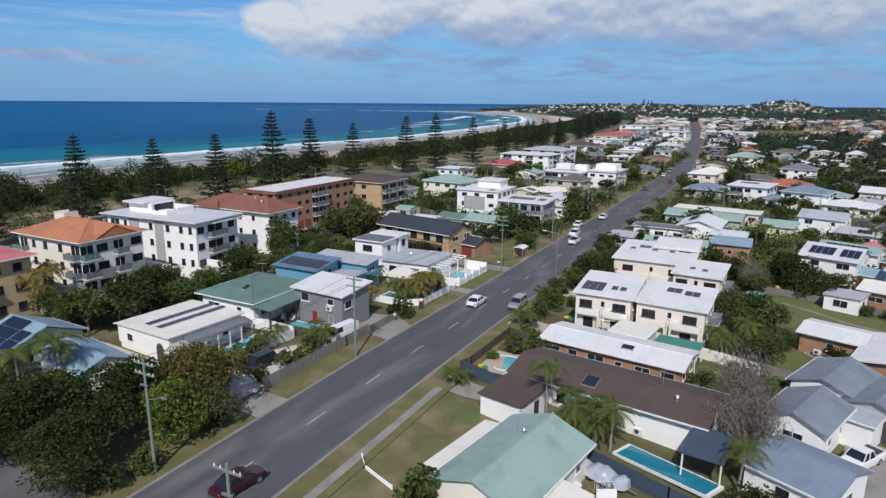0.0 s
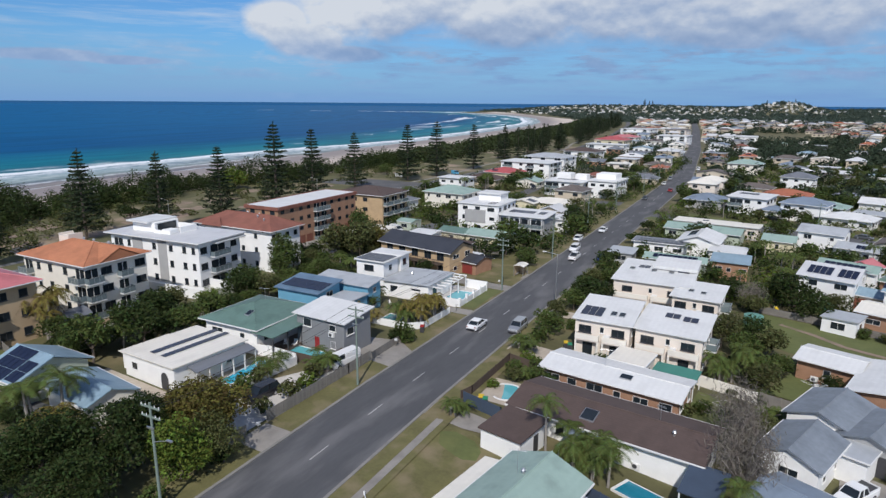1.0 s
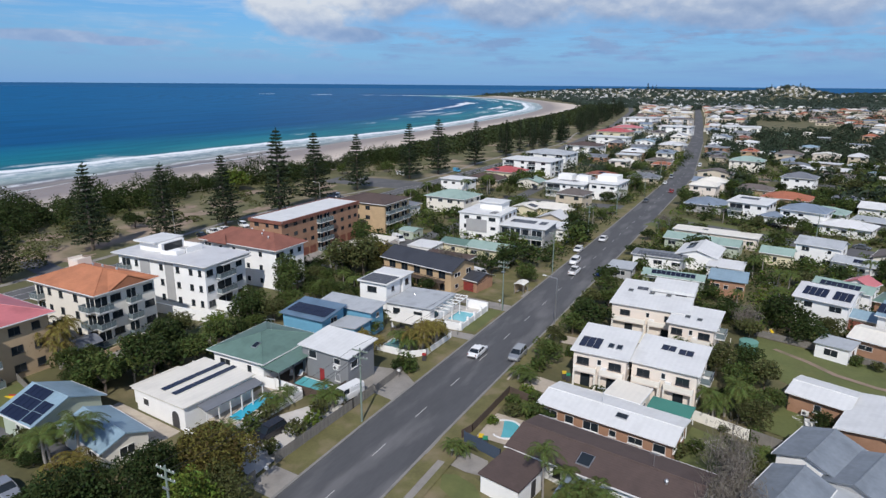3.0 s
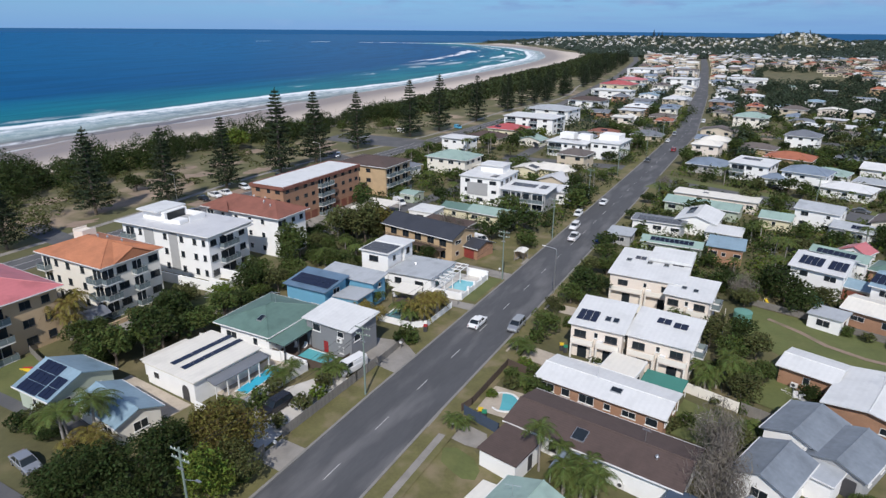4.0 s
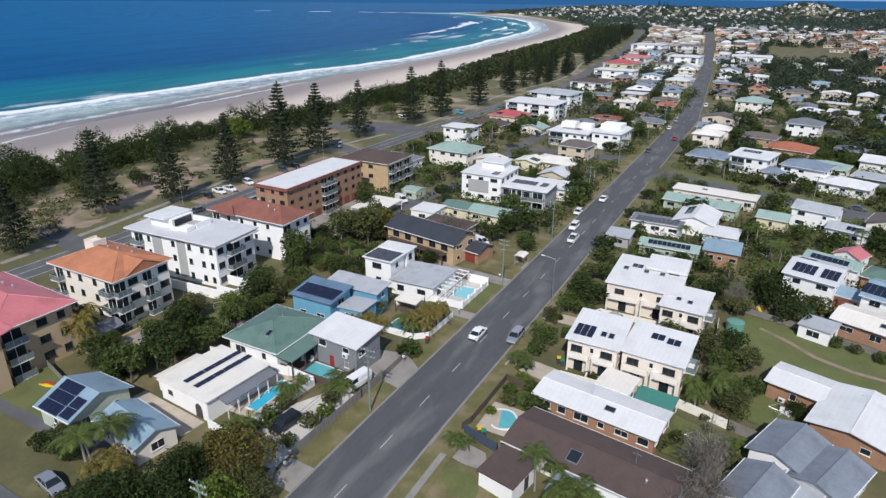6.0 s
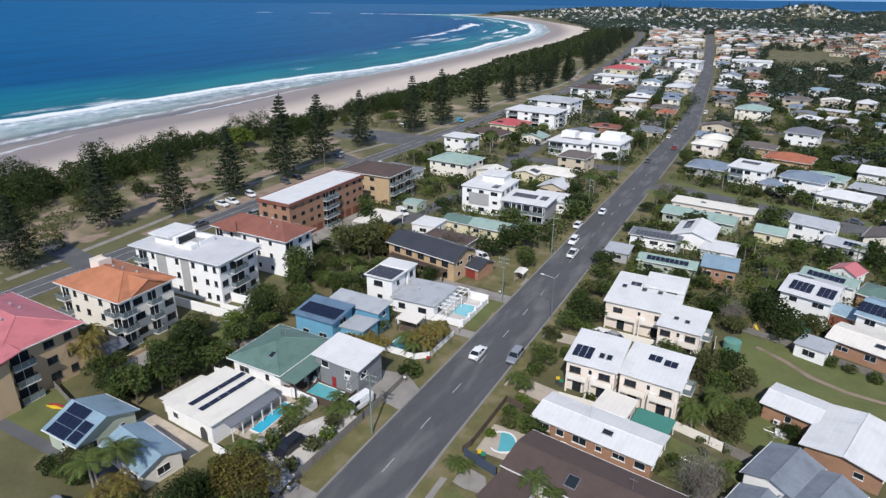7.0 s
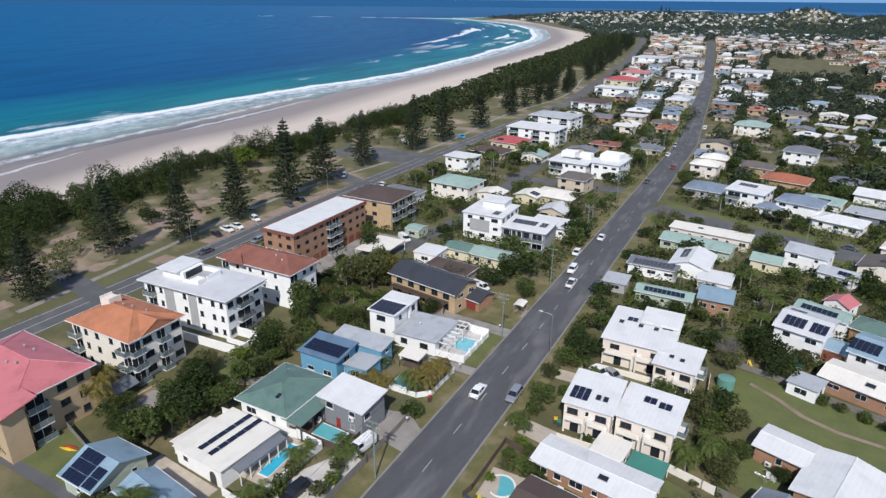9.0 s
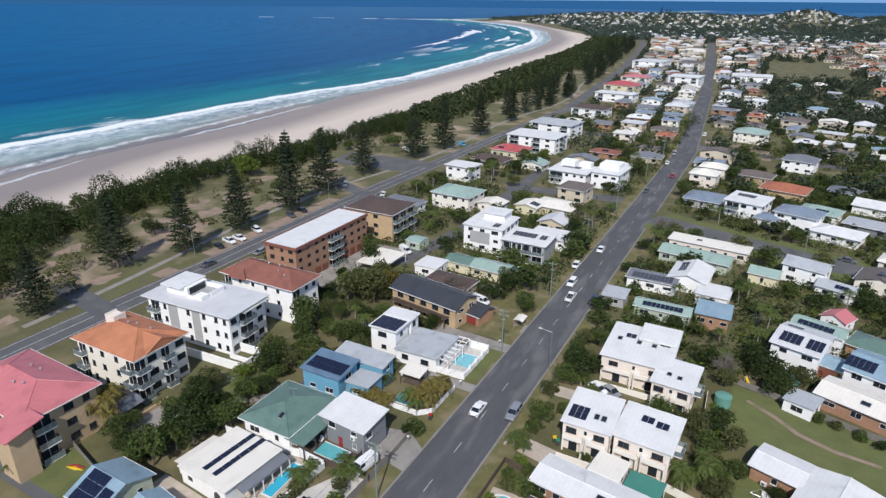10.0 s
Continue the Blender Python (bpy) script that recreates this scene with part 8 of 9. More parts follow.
# ---- vehicles ----
for kind, paint, x, y, turn, label in (
    ("suv", "silver", -31.7, 88.0, 0, "silver wagon parked at the kerb"),
    ("sedan", "white", -37.9, 85.9, 180, "white sedan on the street"),
    ("sedan", "white", -39.2, 176.5, 0, "white car parked at the kerb"),
    ("hatch", "white", -42.2, 161.0, 0, "white hatchback half on the verge"),
    ("suv", "white", -39.6, 148.6, 0, "white wagon parked at the kerb"),
    ("ute", "white", -37.2, 140.0, 180, "white utility on the street"),
    ("sedan", "blue", -31.4, 141.4, 0, "dark blue sedan parked at the kerb"),
    ("van", "white", -47.4, 63.2, -10, "white van parked by a fence"),
    ("suv", "black", -50.2, 50.6, -6, "black wagon in a gravel yard"),
    ("van", "white", -56.4, 126.6, 74, "white van on a lawn"),
    ("sedan", "silver", -67.2, 28.9, 82, "silver sedan parked on the grass"),
    ("ute", "white", 11.5, 64.17, -34, "white utility with dark tray on a driveway"),
    ("ute", "white", -142.0, 126.4, 80, "white utility in the beach parking strip"),
    ("ute", "white", -141.2, 129.8, 80, "white utility in the beach parking strip"),
    ("suv", "white", -141.6, 138.0, 70, "white wagon in the beach parking strip"),
    ("sedan", "black", -141.8, 122.0, 75, "black car in the beach parking strip"),
    ("hatch", "silver", -127.4, 124.2, 0, "pale hatchback parked by the flats"),
    ("sedan", "grey", -133.6, 110.4, 0, "grey sedan on the coast road"),
    ("suv", "grey", -142.4, 155.2, 70, "dark wagon in the beach parking strip"),
    ("sedan", "black", -142.6, 161.6, 70, "black sedan in the beach parking strip"),
    ("suv", "silver", -149.2, 196.2, 30, "silver wagon on the turning loop"),
    ("sedan", "white", -128.6, 192.6, 20, "white sedan beside the coast road"),
    ("van", "white", -90.4, 146.4, 60, "white van on the concrete yard"),
    ("suv", "black", 4.4, 223.4, 75, "black wagon parked on grass"),
    ("sedan", "grey", -40.0, 249.0, 0, "grey sedan parked at the kerb"),
    ("hatch", "silver", -18.01, 104.02, 60, "silver hatchback between townhouses"),
    ("hatch", "white", -20.48, 103.62, 60, "white hatchback between townhouses"),
    ("sedan", "red", -34.6, 277.4, 0, "red car on the street"),
    ("van", "white", -33.4, 378.0, 180, "white van on the street"),
    ("sedan", "white", -40.6, 300.0, 0, "white sedan parked at the kerb"),
    ("suv", "silver", -40.8, 322.0, 0, "silver wagon parked at the kerb"),
    ("sedan", "maroon", -34.9, 32.2, 172, "dark maroon sedan on the street"),
    ("van", "white", -160.0, 262.0, 80, "white van in the beach car park"),
    ("van", "skyblue", -142.0, 288.0, 60, "sky-blue van beside the coast road"),
    ("sedan", "silver", -166.0, 240.0, 10, "silver sedan in the beach car park"),
    ("suv", "black", -88.0, 256.0, 10, "black wagon in the rear lane"),
    ("sedan", "grey", 27.0, 205.0, 73, "grey sedan on the side street"),
):
    car(kind, paint, x, y, turn, label)


# ---- poles and wires ----
def power_pole(x, y, h=10.2, lamp=False, turn=0.0, arms=(9.7,)):
    ob = thing("power_pole", "weathered grey-green timber power pole with crossarms", "power pole", x, y, turn, group="poles along the streets")
    part("pole", Geo().tube((0, 0, -0.5), (0, 0, h), 0.14, 0.10, 10), POLE_WOOD, ob)
    for z in arms:
        part("crossarm", Geo().box(-1.15, -0.06, z - 0.07, 1.15, 0.06, z + 0.07), POLE_WOOD, ob)
        for u in (-1.05, -0.55, 0.55, 1.05):
            part("insulator", shared(("insulator",), lambda g: g.tube((0, 0, 0), (0, 0, 0.16), 0.05, 0.035, 6), TRIM), None, ob).location = (u, 0, z + 0.07)
    if lamp:
        part("lamp_arm", Geo().tube((0, 0, 6.8), (1.8, 0, 7.4), 0.035, 0.03, 6), ALU, ob)
        part("lamp_head", Geo().box(1.7, -0.1, 7.36, 2.3, 0.1, 7.48), ALU, ob)
    part("transformer_bracket", Geo().box(-0.4, -0.22, 8.1, 0.4, -0.1, 8.25), ALU, ob)
    return ob


POLES = [(-42.6, 30.4, True), (-42.0, 58.8, False), (-42.3, 107.3, False), (-41.9, 137.6, False), (-43.6, 176.0, False), (-44.4, 217.0, True), (-43.0, 262.0, False), (-43.6, 305.0, False), (-47.5, 350.0, False), (-51.5, 400.0, False), (-56.0, 450.0, False)]
for x, y, lamp in POLES:
    power_pole(x, y, 10.4, lamp, 0.0, (10.0, 9.1) if y < 120 else (9.7,))
for x, y in ((-25.9, 23.2), (15.1, 198.43), (38.31, 192.07)):
    power_pole(x, y, 10.2)


def wire(a, b_, sag):
    cu = bpy.data.curves.new("overhead_wire", "CURVE")
    cu.dimensions, cu.bevel_depth, cu.bevel_resolution = "3D", 0.018, 1
    sp = cu.splines.new("POLY")
    sp.points.add(10)
    for i in range(11):
        t = i / 10
        sp.points[i].co = (a[0] + (b_[0] - a[0]) * t, a[1] + (b_[1] - a[1]) * t, a[2] + (b_[2] - a[2]) * t - sag * 4 * t * (1 - t), 1)
    cu.materials.append(RUBBER)
    return tagged(new("overhead_wire", cu), "thin dark overhead power wire", "power line", "wires between the poles")


for (xa, ya, _), (xb, yb, _) in zip(POLES[:8], POLES[1:9]):
    for u in (-1.05, 0.55, 1.05):
        wire((xa + u, ya, land(xa, ya) + (10.2 if ya < 120 else 9.9)), (xb + u, yb, land(xb, yb) + (10.2 if yb < 120 else 9.9)), 0.7)


def street_lamp(x, y, h=9.0, turn=0.0):
    ob = thing("street_lamp", "slim galvanised street lamp with a single arm", "street lamp", x, y, turn, group="poles along the streets")
    part("pole", Geo().tube((0, 0, -0.3), (0, 0, h), 0.08, 0.05, 8), ALU, ob)
    part("arm", Geo().tube((0, 0, h), (-2.2, 0, h + 0.3), 0.05, 0.04, 6), ALU, ob)
    part("lamp_head", Geo().box(-2.8, -0.12, h + 0.25, -2.1, 0.12, h + 0.38), TRIM, ob)


for x, y, t in ((-31.0, 105.4, 0), (-142.6, 113.5, 0), (-141.0, 175.0, 0)):
    street_lamp(x, y, 9.0, t)

# ---- fences ----
PALING = Geo().box(-0.055, -0.012, 0, 0.055, 0.012, 1.0).mesh("paling", TIMBER)


def fence(pts, h, label, near=False, material=None, name="timber_fence"):
    """A boarded fence: posts, rails and boards; near the camera each board is a piece of its own."""
    m = material or TIMBER
    ob = tagged(new(name), label, "fence", "fences between the lots")
    x0, y0 = pts[0]
    ob.location = (x0, y0, land(x0, y0))
    z0 = land(x0, y0)
    rails, boards = Geo(), Geo()
    for (xa, ya), (xb, yb) in zip(pts, pts[1:]):
        d = math.hypot(xb - xa, yb - ya)
        k = max(1, int(d / 2.4))
        ux, uy = (xb - xa) / d, (yb - ya) / d
        za, zb = land(xa, ya) - z0, land(xb, yb) - z0
        for i in range(k + 1):
            t = i / k
            px, py, pz = xa + (xb - xa) * t - x0, ya + (yb - ya) * t - y0, za + (zb - za) * t
            part("post", Geo().box(px - 0.06, py - 0.06, pz - 0.3, px + 0.06, py + 0.06, pz + h + 0.05), m, ob)
        for q in (0.25, 0.8):
            rails.tube((xa - x0, ya - y0, za + h * q), (xb - x0, yb - y0, zb + h * q), 0.045, 0.045, 4)
        if near:
            nb = int(d / 0.125)
            for i in range(nb):
                t = (i + 0.5) / nb
                o = part("paling", PALING, None, ob)
                o.matrix_basis = pose(xa + (xb - xa) * t - x0, ya + (yb - ya) * t - y0, za + (zb - za) * t + 0.05, 0, 0, math.degrees(math.atan2(uy, ux))) @ Matrix.Diagonal((1, 1, h * (0.97 + 0.05 * ((i * 7) % 5) / 5), 1))
        else:
            boards.slab([(xa - x0 - uy * 0.02, ya - y0 + ux * 0.02, za + h), (xa - x0 + uy * 0.02, ya - y0 - ux * 0.02, za + h), (xb - x0 + uy * 0.02, yb - y0 - ux * 0.02, zb + h), (xb - x0 - uy * 0.02, yb - y0 + ux * 0.02, zb + h)], h - 0.03)
    part("rail", rails, m, ob)
    if boards.v:
        part("panel", boards, m, ob)


fence([(-45.4, 46.4), (-45.0, 61.0), (-45.0, 66.0)], 1.5, "weathered grey timber paling fence beside the street", True)
fence([(-45.3, 40.5), (-45.2, 43.0)], 1.4, "short timber paling fence by a driveway", True)
fence([(-45.2, 74.6), (-45.0, 66.4)], 1.2, "low grey board fence along a driveway")
fence([(-53.5, 79.2), (-47.0, 79.2), (-44.9, 81.2), (-44.8, 89.8)], 1.2, "white rendered front fence", False, WALLS["white"], "garden_wall")
fence([(-28.9, 61.5), (-28.4, 63.5), (-28.2, 75.5), (-21.11, 74.18)], 1.3, "dark timber garden fence", False, TIMBER_DARK)
fence([(-28.3, 61.0), (-23.1, 59.85), (-22.7, 58.15)], 1.6, "navy sheet-metal front fence", False, NAVY, "metal_fence")
fence([(-5.52, 83.1), (0.81, 81.84), (2.66, 81.4)], 1.6, "cream sheet-metal boundary fence", False, WALLS["cream"], "metal_fence")
fence([(2.97, 81.43), (12.38, 78.91)], 1.7, "grey timber boundary fence")
fence([(-1.43, 112.79), (-1.03, 99.03)], 1.5, "cream boundary fence behind the townhouses", False, WALLS["cream"], "metal_fence")
fence([(2.23, 120.79), (13.25, 118.13), (18.36, 115.93), (40.86, 109.13)], 1.3, "grey boundary fence along the open grass")
fence([(0.29, 48.01), (-3.62, 48.79), (-12.52, 51.48)], 1.6, "dark blue sheet fence beside the pool", False, NAVY, "metal_fence")
fence([(-92.5, 44.2), (-79.5, 41.0), (-78.6, 36.5)], 1.3, "grey timber fence round a lawn")
fence([(-78.0, 66.0), (-70.8, 72.0), (-70.8, 92.0)], 1.5, "weathered timber boundary fence")
fence([(-73.0, 58.9), (-58.0, 60.2)], 1.7, "white rendered side wall", False, WALLS["white"], "garden_wall")
fence([(-60.4, 60.9), (-49.4, 60.9), (-49.2, 66.4)], 1.4, "dark timber pool fence", False, TIMBER_DARK)
fence([(-54.0, 135.4), (-72.5, 134.2)], 1.5, "grey sheet boundary fence", False, None)
fence([(-28.5, 40.6), (-27.4, 39.4), (-23.9, 38.2)], 0.5, "low white wall along a corner lawn", False, WALLS["white"], "garden_wall")

# ---- small things ----
bs = thing("bus_shelter", "small cream bus shelter with curved pale roof", "bus shelter", -43.2, 120.0)
part("roof", Geo().slab([(-1.1, -1.6, 2.35), (-0.3, -1.6, 2.6), (0.5, -1.6, 2.6), (1.2, -1.6, 2.35), (1.2, 1.6, 2.35), (0.5, 1.6, 2.6), (-0.3, 1.6, 2.6), (-1.1, 1.6, 2.35)], 0.12), ROOFS["offwhite"], bs)
part("back_panel", Geo().box(-1.0, -1.4, 0.1, -0.94, 1.4, 2.3), WALLS["tan"], bs)
part("end_panel", Geo().box(-0.94, 1.34, 0.1, 0.6, 1.4, 2.3), WALLS["tan"], bs)
part("bench", Geo().box(-0.9, -1.1, 0.4, -0.4, 1.1, 0.48), TIMBER, bs)
posts(bs, [(1.0, -1.4), (1.0, 1.4), (-0.97, -1.45)], 2.35, 0.05, TIMBER)


def bin_(x, y, lid, label):
    ob = thing("wheelie_bin", label, "bin", x, y, 20, land(x, y) + 0.1, group="bins put out by fences")
    part("body", Geo().slab([(-0.3, -0.33, 0.95), (0.3, -0.33, 0.95), (0.3, 0.33, 0.95), (-0.3, 0.33, 0.95)], 0.9), DARK_TRIM, ob)
    part("lid", Geo().slab([(-0.32, -0.36, 1.05), (0.32, -0.36, 1.05), (0.32, 0.36, 1.12), (-0.32, 0.36, 1.12)], 0.1), lid, ob)
    for u in (-0.24, 0.24):
        part("wheel", Geo().tube((u - 0.04, 0.34, 0.12), (u + 0.04, 0.34, 0.12), 0.12, 0.12, 8), RUBBER, ob)


BIN_Y = mat("bin_yellow", (0.62, 0.42, 0.02), 0.5)
BIN_G = mat("bin_green", (0.02, 0.20, 0.10), 0.5)
BIN_R = mat("bin_red", (0.35, 0.03, 0.03), 0.5)
for x, y, m, lb in ((-26.46, 61.93, BIN_Y, "dark wheelie bin with a yellow lid"), (-25.86, 61.75, BIN_G, "dark wheelie bin with a green lid"), (-22.88, 84.68, BIN_Y, "dark wheelie bin with a yellow lid"), (-22.18, 84.3, BIN_G, "dark wheelie bin with a green lid"), (-14.77, 83.53, BIN_Y, "dark wheelie bin with a yellow lid"), (-44.3, 79.4, BIN_R, "dark wheelie bin with a red lid")):
    bin_(x, y, m, lb)
lounge = thing("garden_chair", "white outdoor lounge chair on a dark deck", "chair", -58.6, 64.4, 30, land(-58, 64) + 0.16)
part("seat", Geo().box(-0.3, -0.3, 0.3, 0.3, 0.35, 0.38), TRIM, lounge)
part("backrest", Geo().slab([(-0.3, 0.3, 0.38), (0.3, 0.3, 0.38), (0.3, 0.55, 0.95), (-0.3, 0.55, 0.95)], 0.06), TRIM, lounge)
for u in (-0.27, 0.27):
    for w in (-0.26, 0.28):
        part("leg", Geo().box(u - 0.03, w - 0.03, 0, u + 0.03, w + 0.03, 0.3), TRIM, lounge)
copy_thing(lounge, pose(-57.4, 64.9, land(-57, 64) + 0.16, 0, 0, 10))
boat = thing("small_boat", "small boat under a grey cover on a trailer", "boat", -9, 49.06, -20)
g = Geo()
for i in range(17):
    u = -2.4 + 4.8 * i / 16
    half = 0.95 * (1 - (abs(u) / 2.55) ** 4) + 0.12
    top = 1.25 + 0.22 * math.cos(2.6 * u + 0.6) + 0.10 * math.sin(5.1 * u)
    for j in range(9):
        a = -1 + j / 4
        g.v.append((u, half * a, 0.45 + (top - 0.45) * (1 - abs(a) ** 3.2) + 0.05 * math.sin(7 * u + 4 * a)))
g.f += [(9 * i + j, 9 * i + 9 + j, 9 * i + 10 + j, 9 * i + j + 1) for i in range(16) for j in range(8)]
g.f += [tuple(range(8, -1, -1)), tuple(range(144, 153)), tuple(9 * i for i in range(17)), tuple(9 * i + 8 for i in range(16, -1, -1))]
part("cover", g, mat("boat_cover", (0.38, 0.41, 0.46), 0.35, vary=0.15, size=0.8, grain=0.1), boat)
part("trailer", Geo().box(-2.4, -0.05, 0.35, 3.2, 0.05, 0.45).box(-1.0, -0.9, 0.3, -0.85, 0.9, 0.4), ALU, boat)
for u in (-0.9, 0.9):
    part("wheel", Geo().tube((-0.92, u - 0.09, 0.3), (-0.92, u + 0.09, 0.3), 0.3, 0.3, 10), RUBBER, boat)
airer = thing("clothes_airer", "white folding clothes airer hung with washing", "clothes airer", -8.45, 46.95, 28)
for w in (-0.55, 0.55):
    part("frame", Geo().tube((-0.8, w, 0), (-0.8, w * 0.4, 1.1), 0.02, 0.02, 5).tube((0.8, w, 0), (0.8, w * 0.4, 1.1), 0.02, 0.02, 5).tube((-0.8, w, 1.1), (0.8, w, 1.1), 0.02, 0.02, 5), TRIM, airer)
for i in range(7):
    u = -0.72 + 0.24 * i
    part("rail", Geo().tube((u, -0.75, 1.1), (u, 0.75, 1.1), 0.012, 0.012, 4), TRIM, airer)
part("sheet", Geo().slab([(-0.85, -0.62, 0.2), (0.85, -0.62, 0.2), (0.85, -0.57, 1.15), (-0.85, -0.57, 1.15)], 0.03), WALLS["white"], airer, "white sheet hung over the side")
for i in range(4):
    u = -0.6 + 0.4 * i
    part("towel", Geo().slab([(u, -0.45, 0.5), (u + 0.03, -0.45, 1.15), (u + 0.03, 0.5, 1.15), (u, 0.5, 0.5)], 0.03), (WALLS["pink"], WALLS["blue"], WALLS["white"], WALLS["midgrey"])[i], airer)
table = thing("garden_table", "small round white garden table on the lawn", "table", -10.72, 46.3)
part("tabletop", Geo().tube((0, 0, 0.68), (0, 0, 0.72), 0.5, 0.5, 18), TRIM, table)
for a in (0.4, 2.0, 3.55, 5.1):
    part("leg", Geo().tube((0.38 * math.cos(a), 0.38 * math.sin(a), 0), (0.3 * math.cos(a), 0.3 * math.sin(a), 0.68), 0.02, 0.02, 6), TRIM, table)
kay = thing("kayak", "red and yellow kayak lying on a lawn", "kayak", -87.6, 41.0, 14)
part("hull", Geo().tube((-1.6, 0, 0.22), (0, 0, 0.22), 0.05, 0.32, 8).tube((0, 0, 0.22), (1.6, 0, 0.22), 0.32, 0.05, 8), BIN_Y, kay)
part("deck", Geo().tube((-1.5, 0.5, 0.22), (0, 0.5, 0.22), 0.05, 0.3, 8).tube((0, 0.5, 0.22), (1.5, 0.5, 0.22), 0.3, 0.05, 8), BIN_R, kay)


# ---- yard clutter ----
def water_tank(x, y, r_, h, material, label):
    ob = thing("water_tank", label, "water tank", x, y)
    g = Geo()
    g.tube((0, 0, 0), (0, 0, h), r_, r_, 18)
    for i in range(4):
        g.tube((0, 0, h * (i + 0.5) / 4 - 0.04), (0, 0, h * (i + 0.5) / 4 + 0.04), r_ + 0.03, r_ + 0.03, 18)
    part("tank", g, material, ob)
    part("lid", Geo().tube((0, 0, h), (0, 0, h + 0.25), r_ + 0.04, r_ * 0.3, 18), material, ob)


TANK_GREEN = mat("tank_green", (0.12, 0.27, 0.22), 0.5, vary=0.1)
water_tank(1.42, 111.91, 1.5, 2.1, TANK_GREEN, "round pale-green rainwater tank by a fence")
water_tank(13.64, 126.93, 1.0, 1.8, TANK_GREEN, "small green rainwater tank beside a house")


def clothes_hoist(x, y):
    ob = thing("clothes_hoist", "grey metal rotary clothes hoist on a lawn", "clothes line", x, y)
    part("post", Geo().tube((0, 0, 0), (0, 0, 2.0), 0.04, 0.04, 8), ALU, ob)
    for i in range(4):
        a = math.pi / 2 * i
        part("arm", Geo().tube((0, 0, 1.7), (1.5 * math.cos(a), 1.5 * math.sin(a), 2.0), 0.025, 0.02, 6), ALU, ob)
        b2 = a + math.pi / 2
        part("line", Geo().tube((1.5 * math.cos(a), 1.5 * math.sin(a), 2.0), (1.5 * math.cos(b2), 1.5 * math.sin(b2), 2.0), 0.012, 0.012, 4), TRIM, ob)


for x, y in ((-0.63, 74.59), (9.05, 87.12), (-82.5, 70.0), (5.07, 150.21), (-67.0, 110.6)):
    clothes_hoist(x, y)


def trampoline(x, y):
    ob = thing("trampoline", "round dark trampoline with net posts", "trampoline", x, y)
    part("mat", Geo().tube((0, 0, 0.78), (0, 0, 0.82), 1.6, 1.6, 20), DARK_TRIM, ob)
    part("rim", Geo().tube((0, 0, 0.74), (0, 0, 0.79), 1.85, 1.85, 20), NAVY, ob)
    for i in range(6):
        a = math.pi / 3 * i
        part("leg", Geo().tube((1.75 * math.cos(a), 1.75 * math.sin(a), 0), (1.75 * math.cos(a), 1.75 * math.sin(a), 2.4), 0.03, 0.03, 6), ALU, ob)


trampoline(-1.63, 127.88)
slide = thing("garden_slide", "yellow plastic garden slide on a lawn", "slide", 5.09, 122.14, 30)
part("chute", Geo().slab([(-0.25, -1.2, 0.1), (0.25, -1.2, 0.1), (0.25, 0.6, 1.1), (-0.25, 0.6, 1.1)], 0.08), BIN_Y, slide)
part("ladder", Geo().box(-0.25, 0.6, 0, -0.18, 0.72, 1.2).box(0.18, 0.6, 0, 0.25, 0.72, 1.2).box(-0.18, 0.62, 0.4, 0.18, 0.7, 0.45).box(-0.18, 0.62, 0.8, 0.18, 0.7, 0.85), TRIM, slide)
for x, y, t in ((-10.21, 45.11, 20), (9.66, 89.12, 10), (10.48, 88.72, 40), (-56.0, 88.9, 80)):
    copy_thing(lounge, pose(x, y, land(x, y), 0, 0, t))


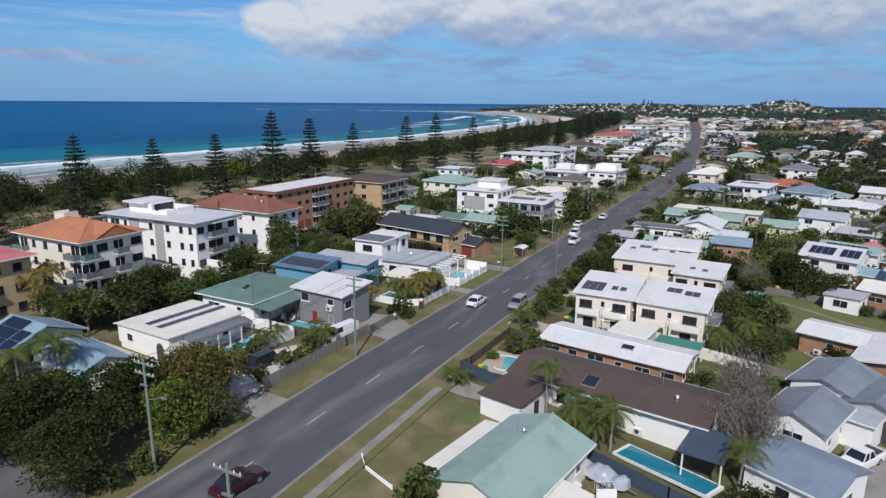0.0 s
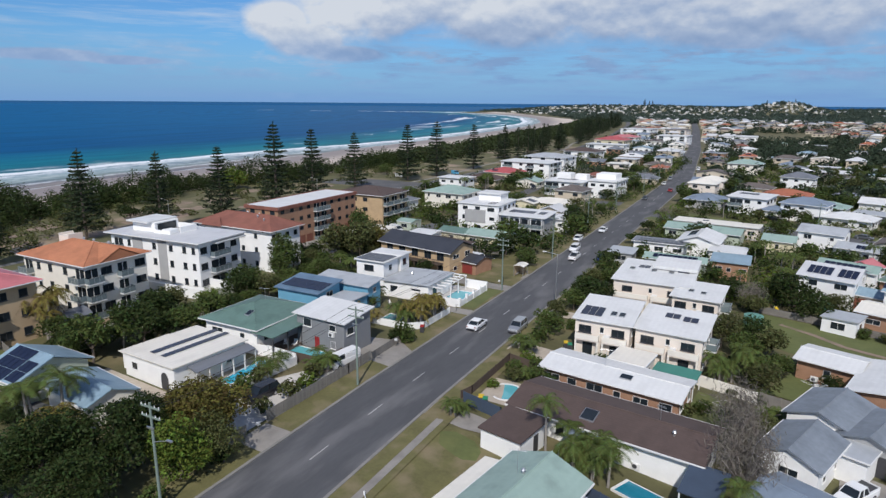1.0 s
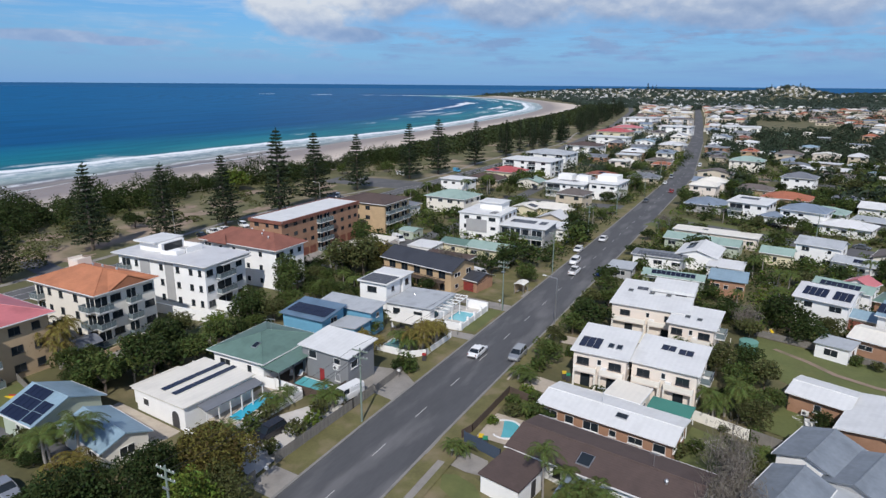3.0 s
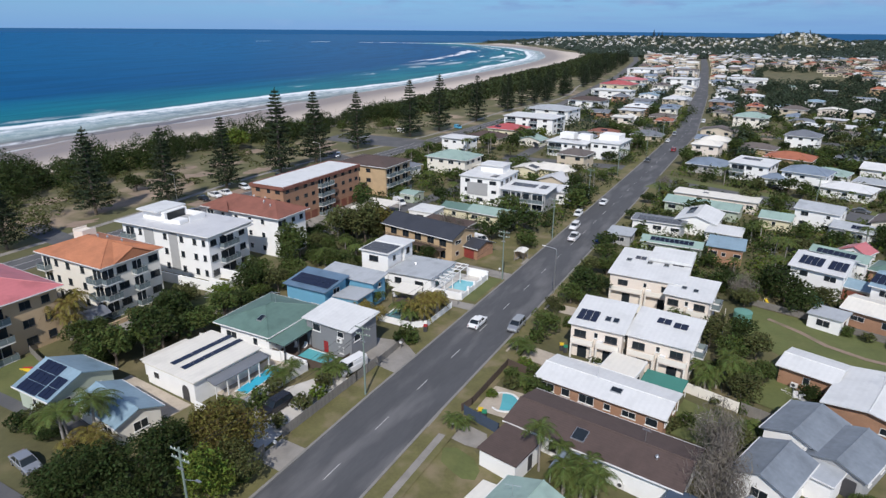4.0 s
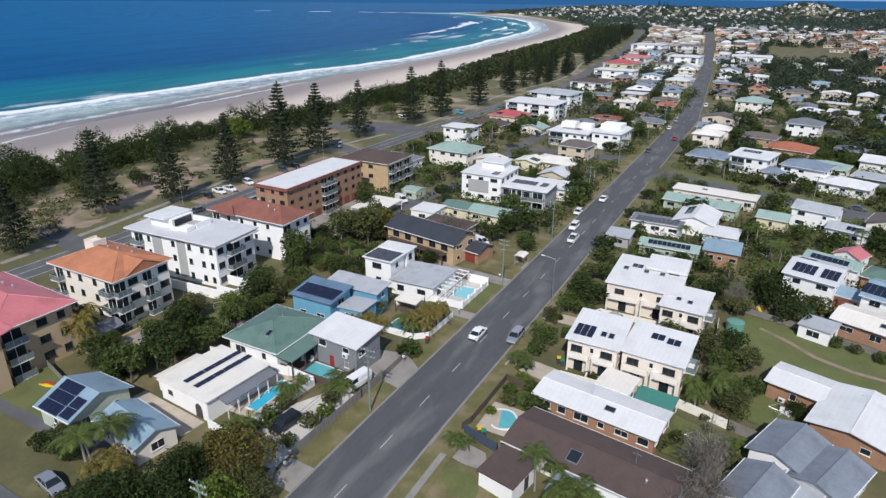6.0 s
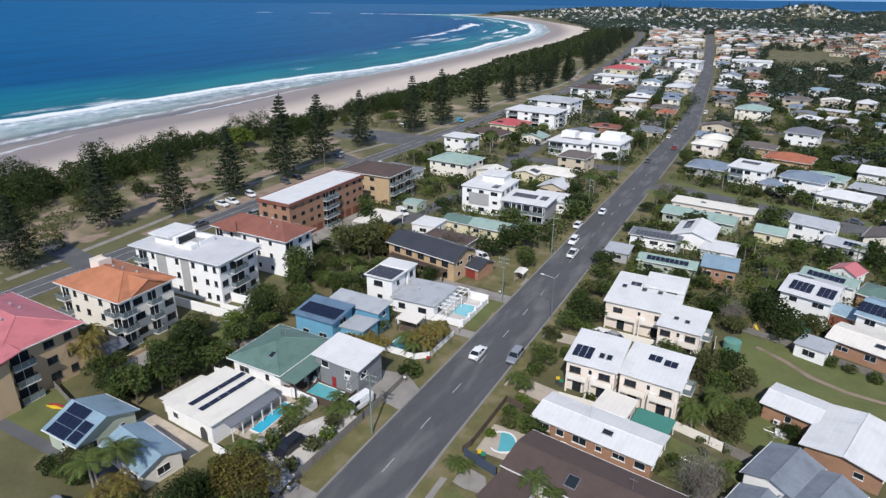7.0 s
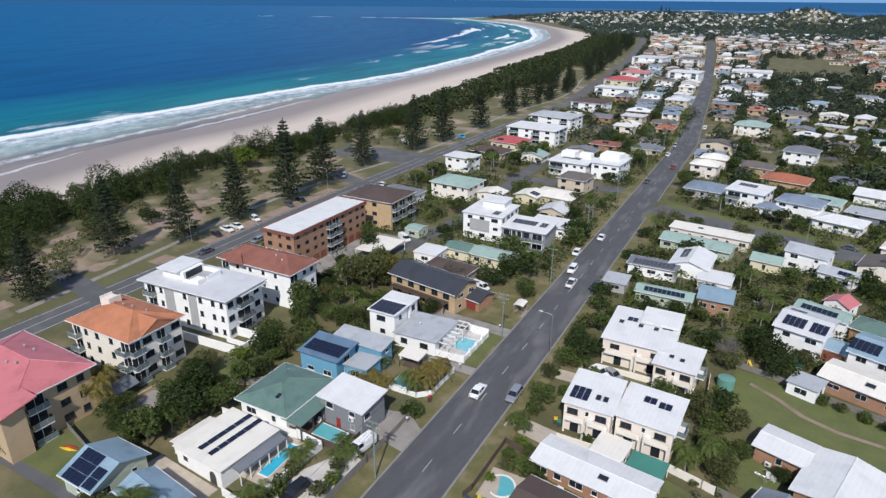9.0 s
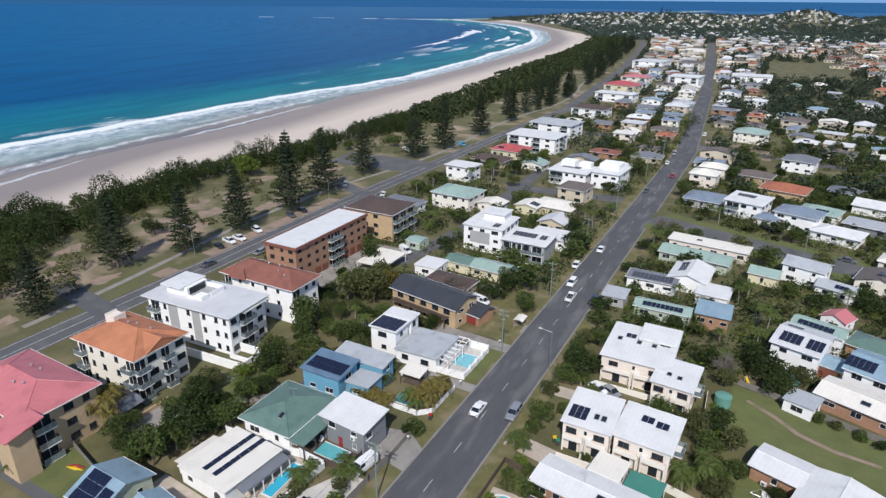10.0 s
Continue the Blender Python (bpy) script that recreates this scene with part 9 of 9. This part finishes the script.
def letterbox(x, y):
    ob = thing("letterbox", "small white letterbox on a post", "letterbox", x, y, 90, land(x, y) + 0.1, group="letterboxes along the verge")
    part("post", Geo().box(-0.04, -0.04, 0, 0.04, 0.04, 0.95), TIMBER, ob)
    part("box", Geo().box(-0.15, -0.2, 0.95, 0.15, 0.2, 1.2), TRIM, ob)
    part("slot", Geo().box(-0.1, -0.21, 1.08, 0.1, -0.2, 1.11), DARK_TRIM, ob)


for x, y in ((-44.6, 44.2), (-44.6, 72.2), (-44.4, 91.6), (-44.0, 110.0), (-28.2, 57.4), (-28.6, 80.0), (-28.6, 98.0)):
    letterbox(x, y)


def antenna(x, y, z):
    ob = thing("tv_antenna", "thin metal television antenna on a roof", "antenna", x, y, 15, z, group="antennas on the roofs")
    part("mast", Geo().tube((0, 0, -0.3), (0, 0, 2.0), 0.025, 0.025, 6), ALU, ob)
    part("boom", Geo().tube((-0.8, 0, 1.9), (0.8, 0, 1.9), 0.02, 0.02, 5), ALU, ob)
    for i in range(7):
        part("element", Geo().tube((-0.75 + 0.25 * i, -0.45 + 0.03 * i, 1.9), (-0.75 + 0.25 * i, 0.45 - 0.03 * i, 1.9), 0.01, 0.01, 4), ALU, ob)


for x, y, z in ((-14.69, 73.92, 3.06), (-66.5, 118.0, 6.3), (-58.8, 143.5, 3.2), (-15.81, 45.59, 3.95), (19.12, 90.12, 2.14), (-64.5, 67.0, 5.6)):
    antenna(x, y, z)


def air_con(x, y, z, turn):
    ob = thing("air_conditioner", "white boxed air-conditioner unit on a wall", "air conditioner", x, y, turn, z, group="air conditioners")
    part("casing", Geo().box(-0.45, -0.35, 0, 0.45, -0.02, 0.65), TRIM, ob)
    part("grille", Geo().tube((-0.1, -0.36, 0.33), (-0.1, -0.35, 0.33), 0.25, 0.25, 14), DARK_TRIM, ob)
    part("bracket", Geo().box(-0.4, -0.3, -0.05, 0.4, 0.0, 0.0), ALU, ob)


for x, y, z, t in ((-17.18, 70.1, -0.11, -8), (-7.79, 58.55, -0.79, -8), (-62.5, 47.0, 0.4, -5), (-51.0, 65.6, 2.8, -4), (-60.2, 95.8, 0.4, 0), (9.44, 91.71, -1.23, -17)):
    air_con(x, y, z, t)
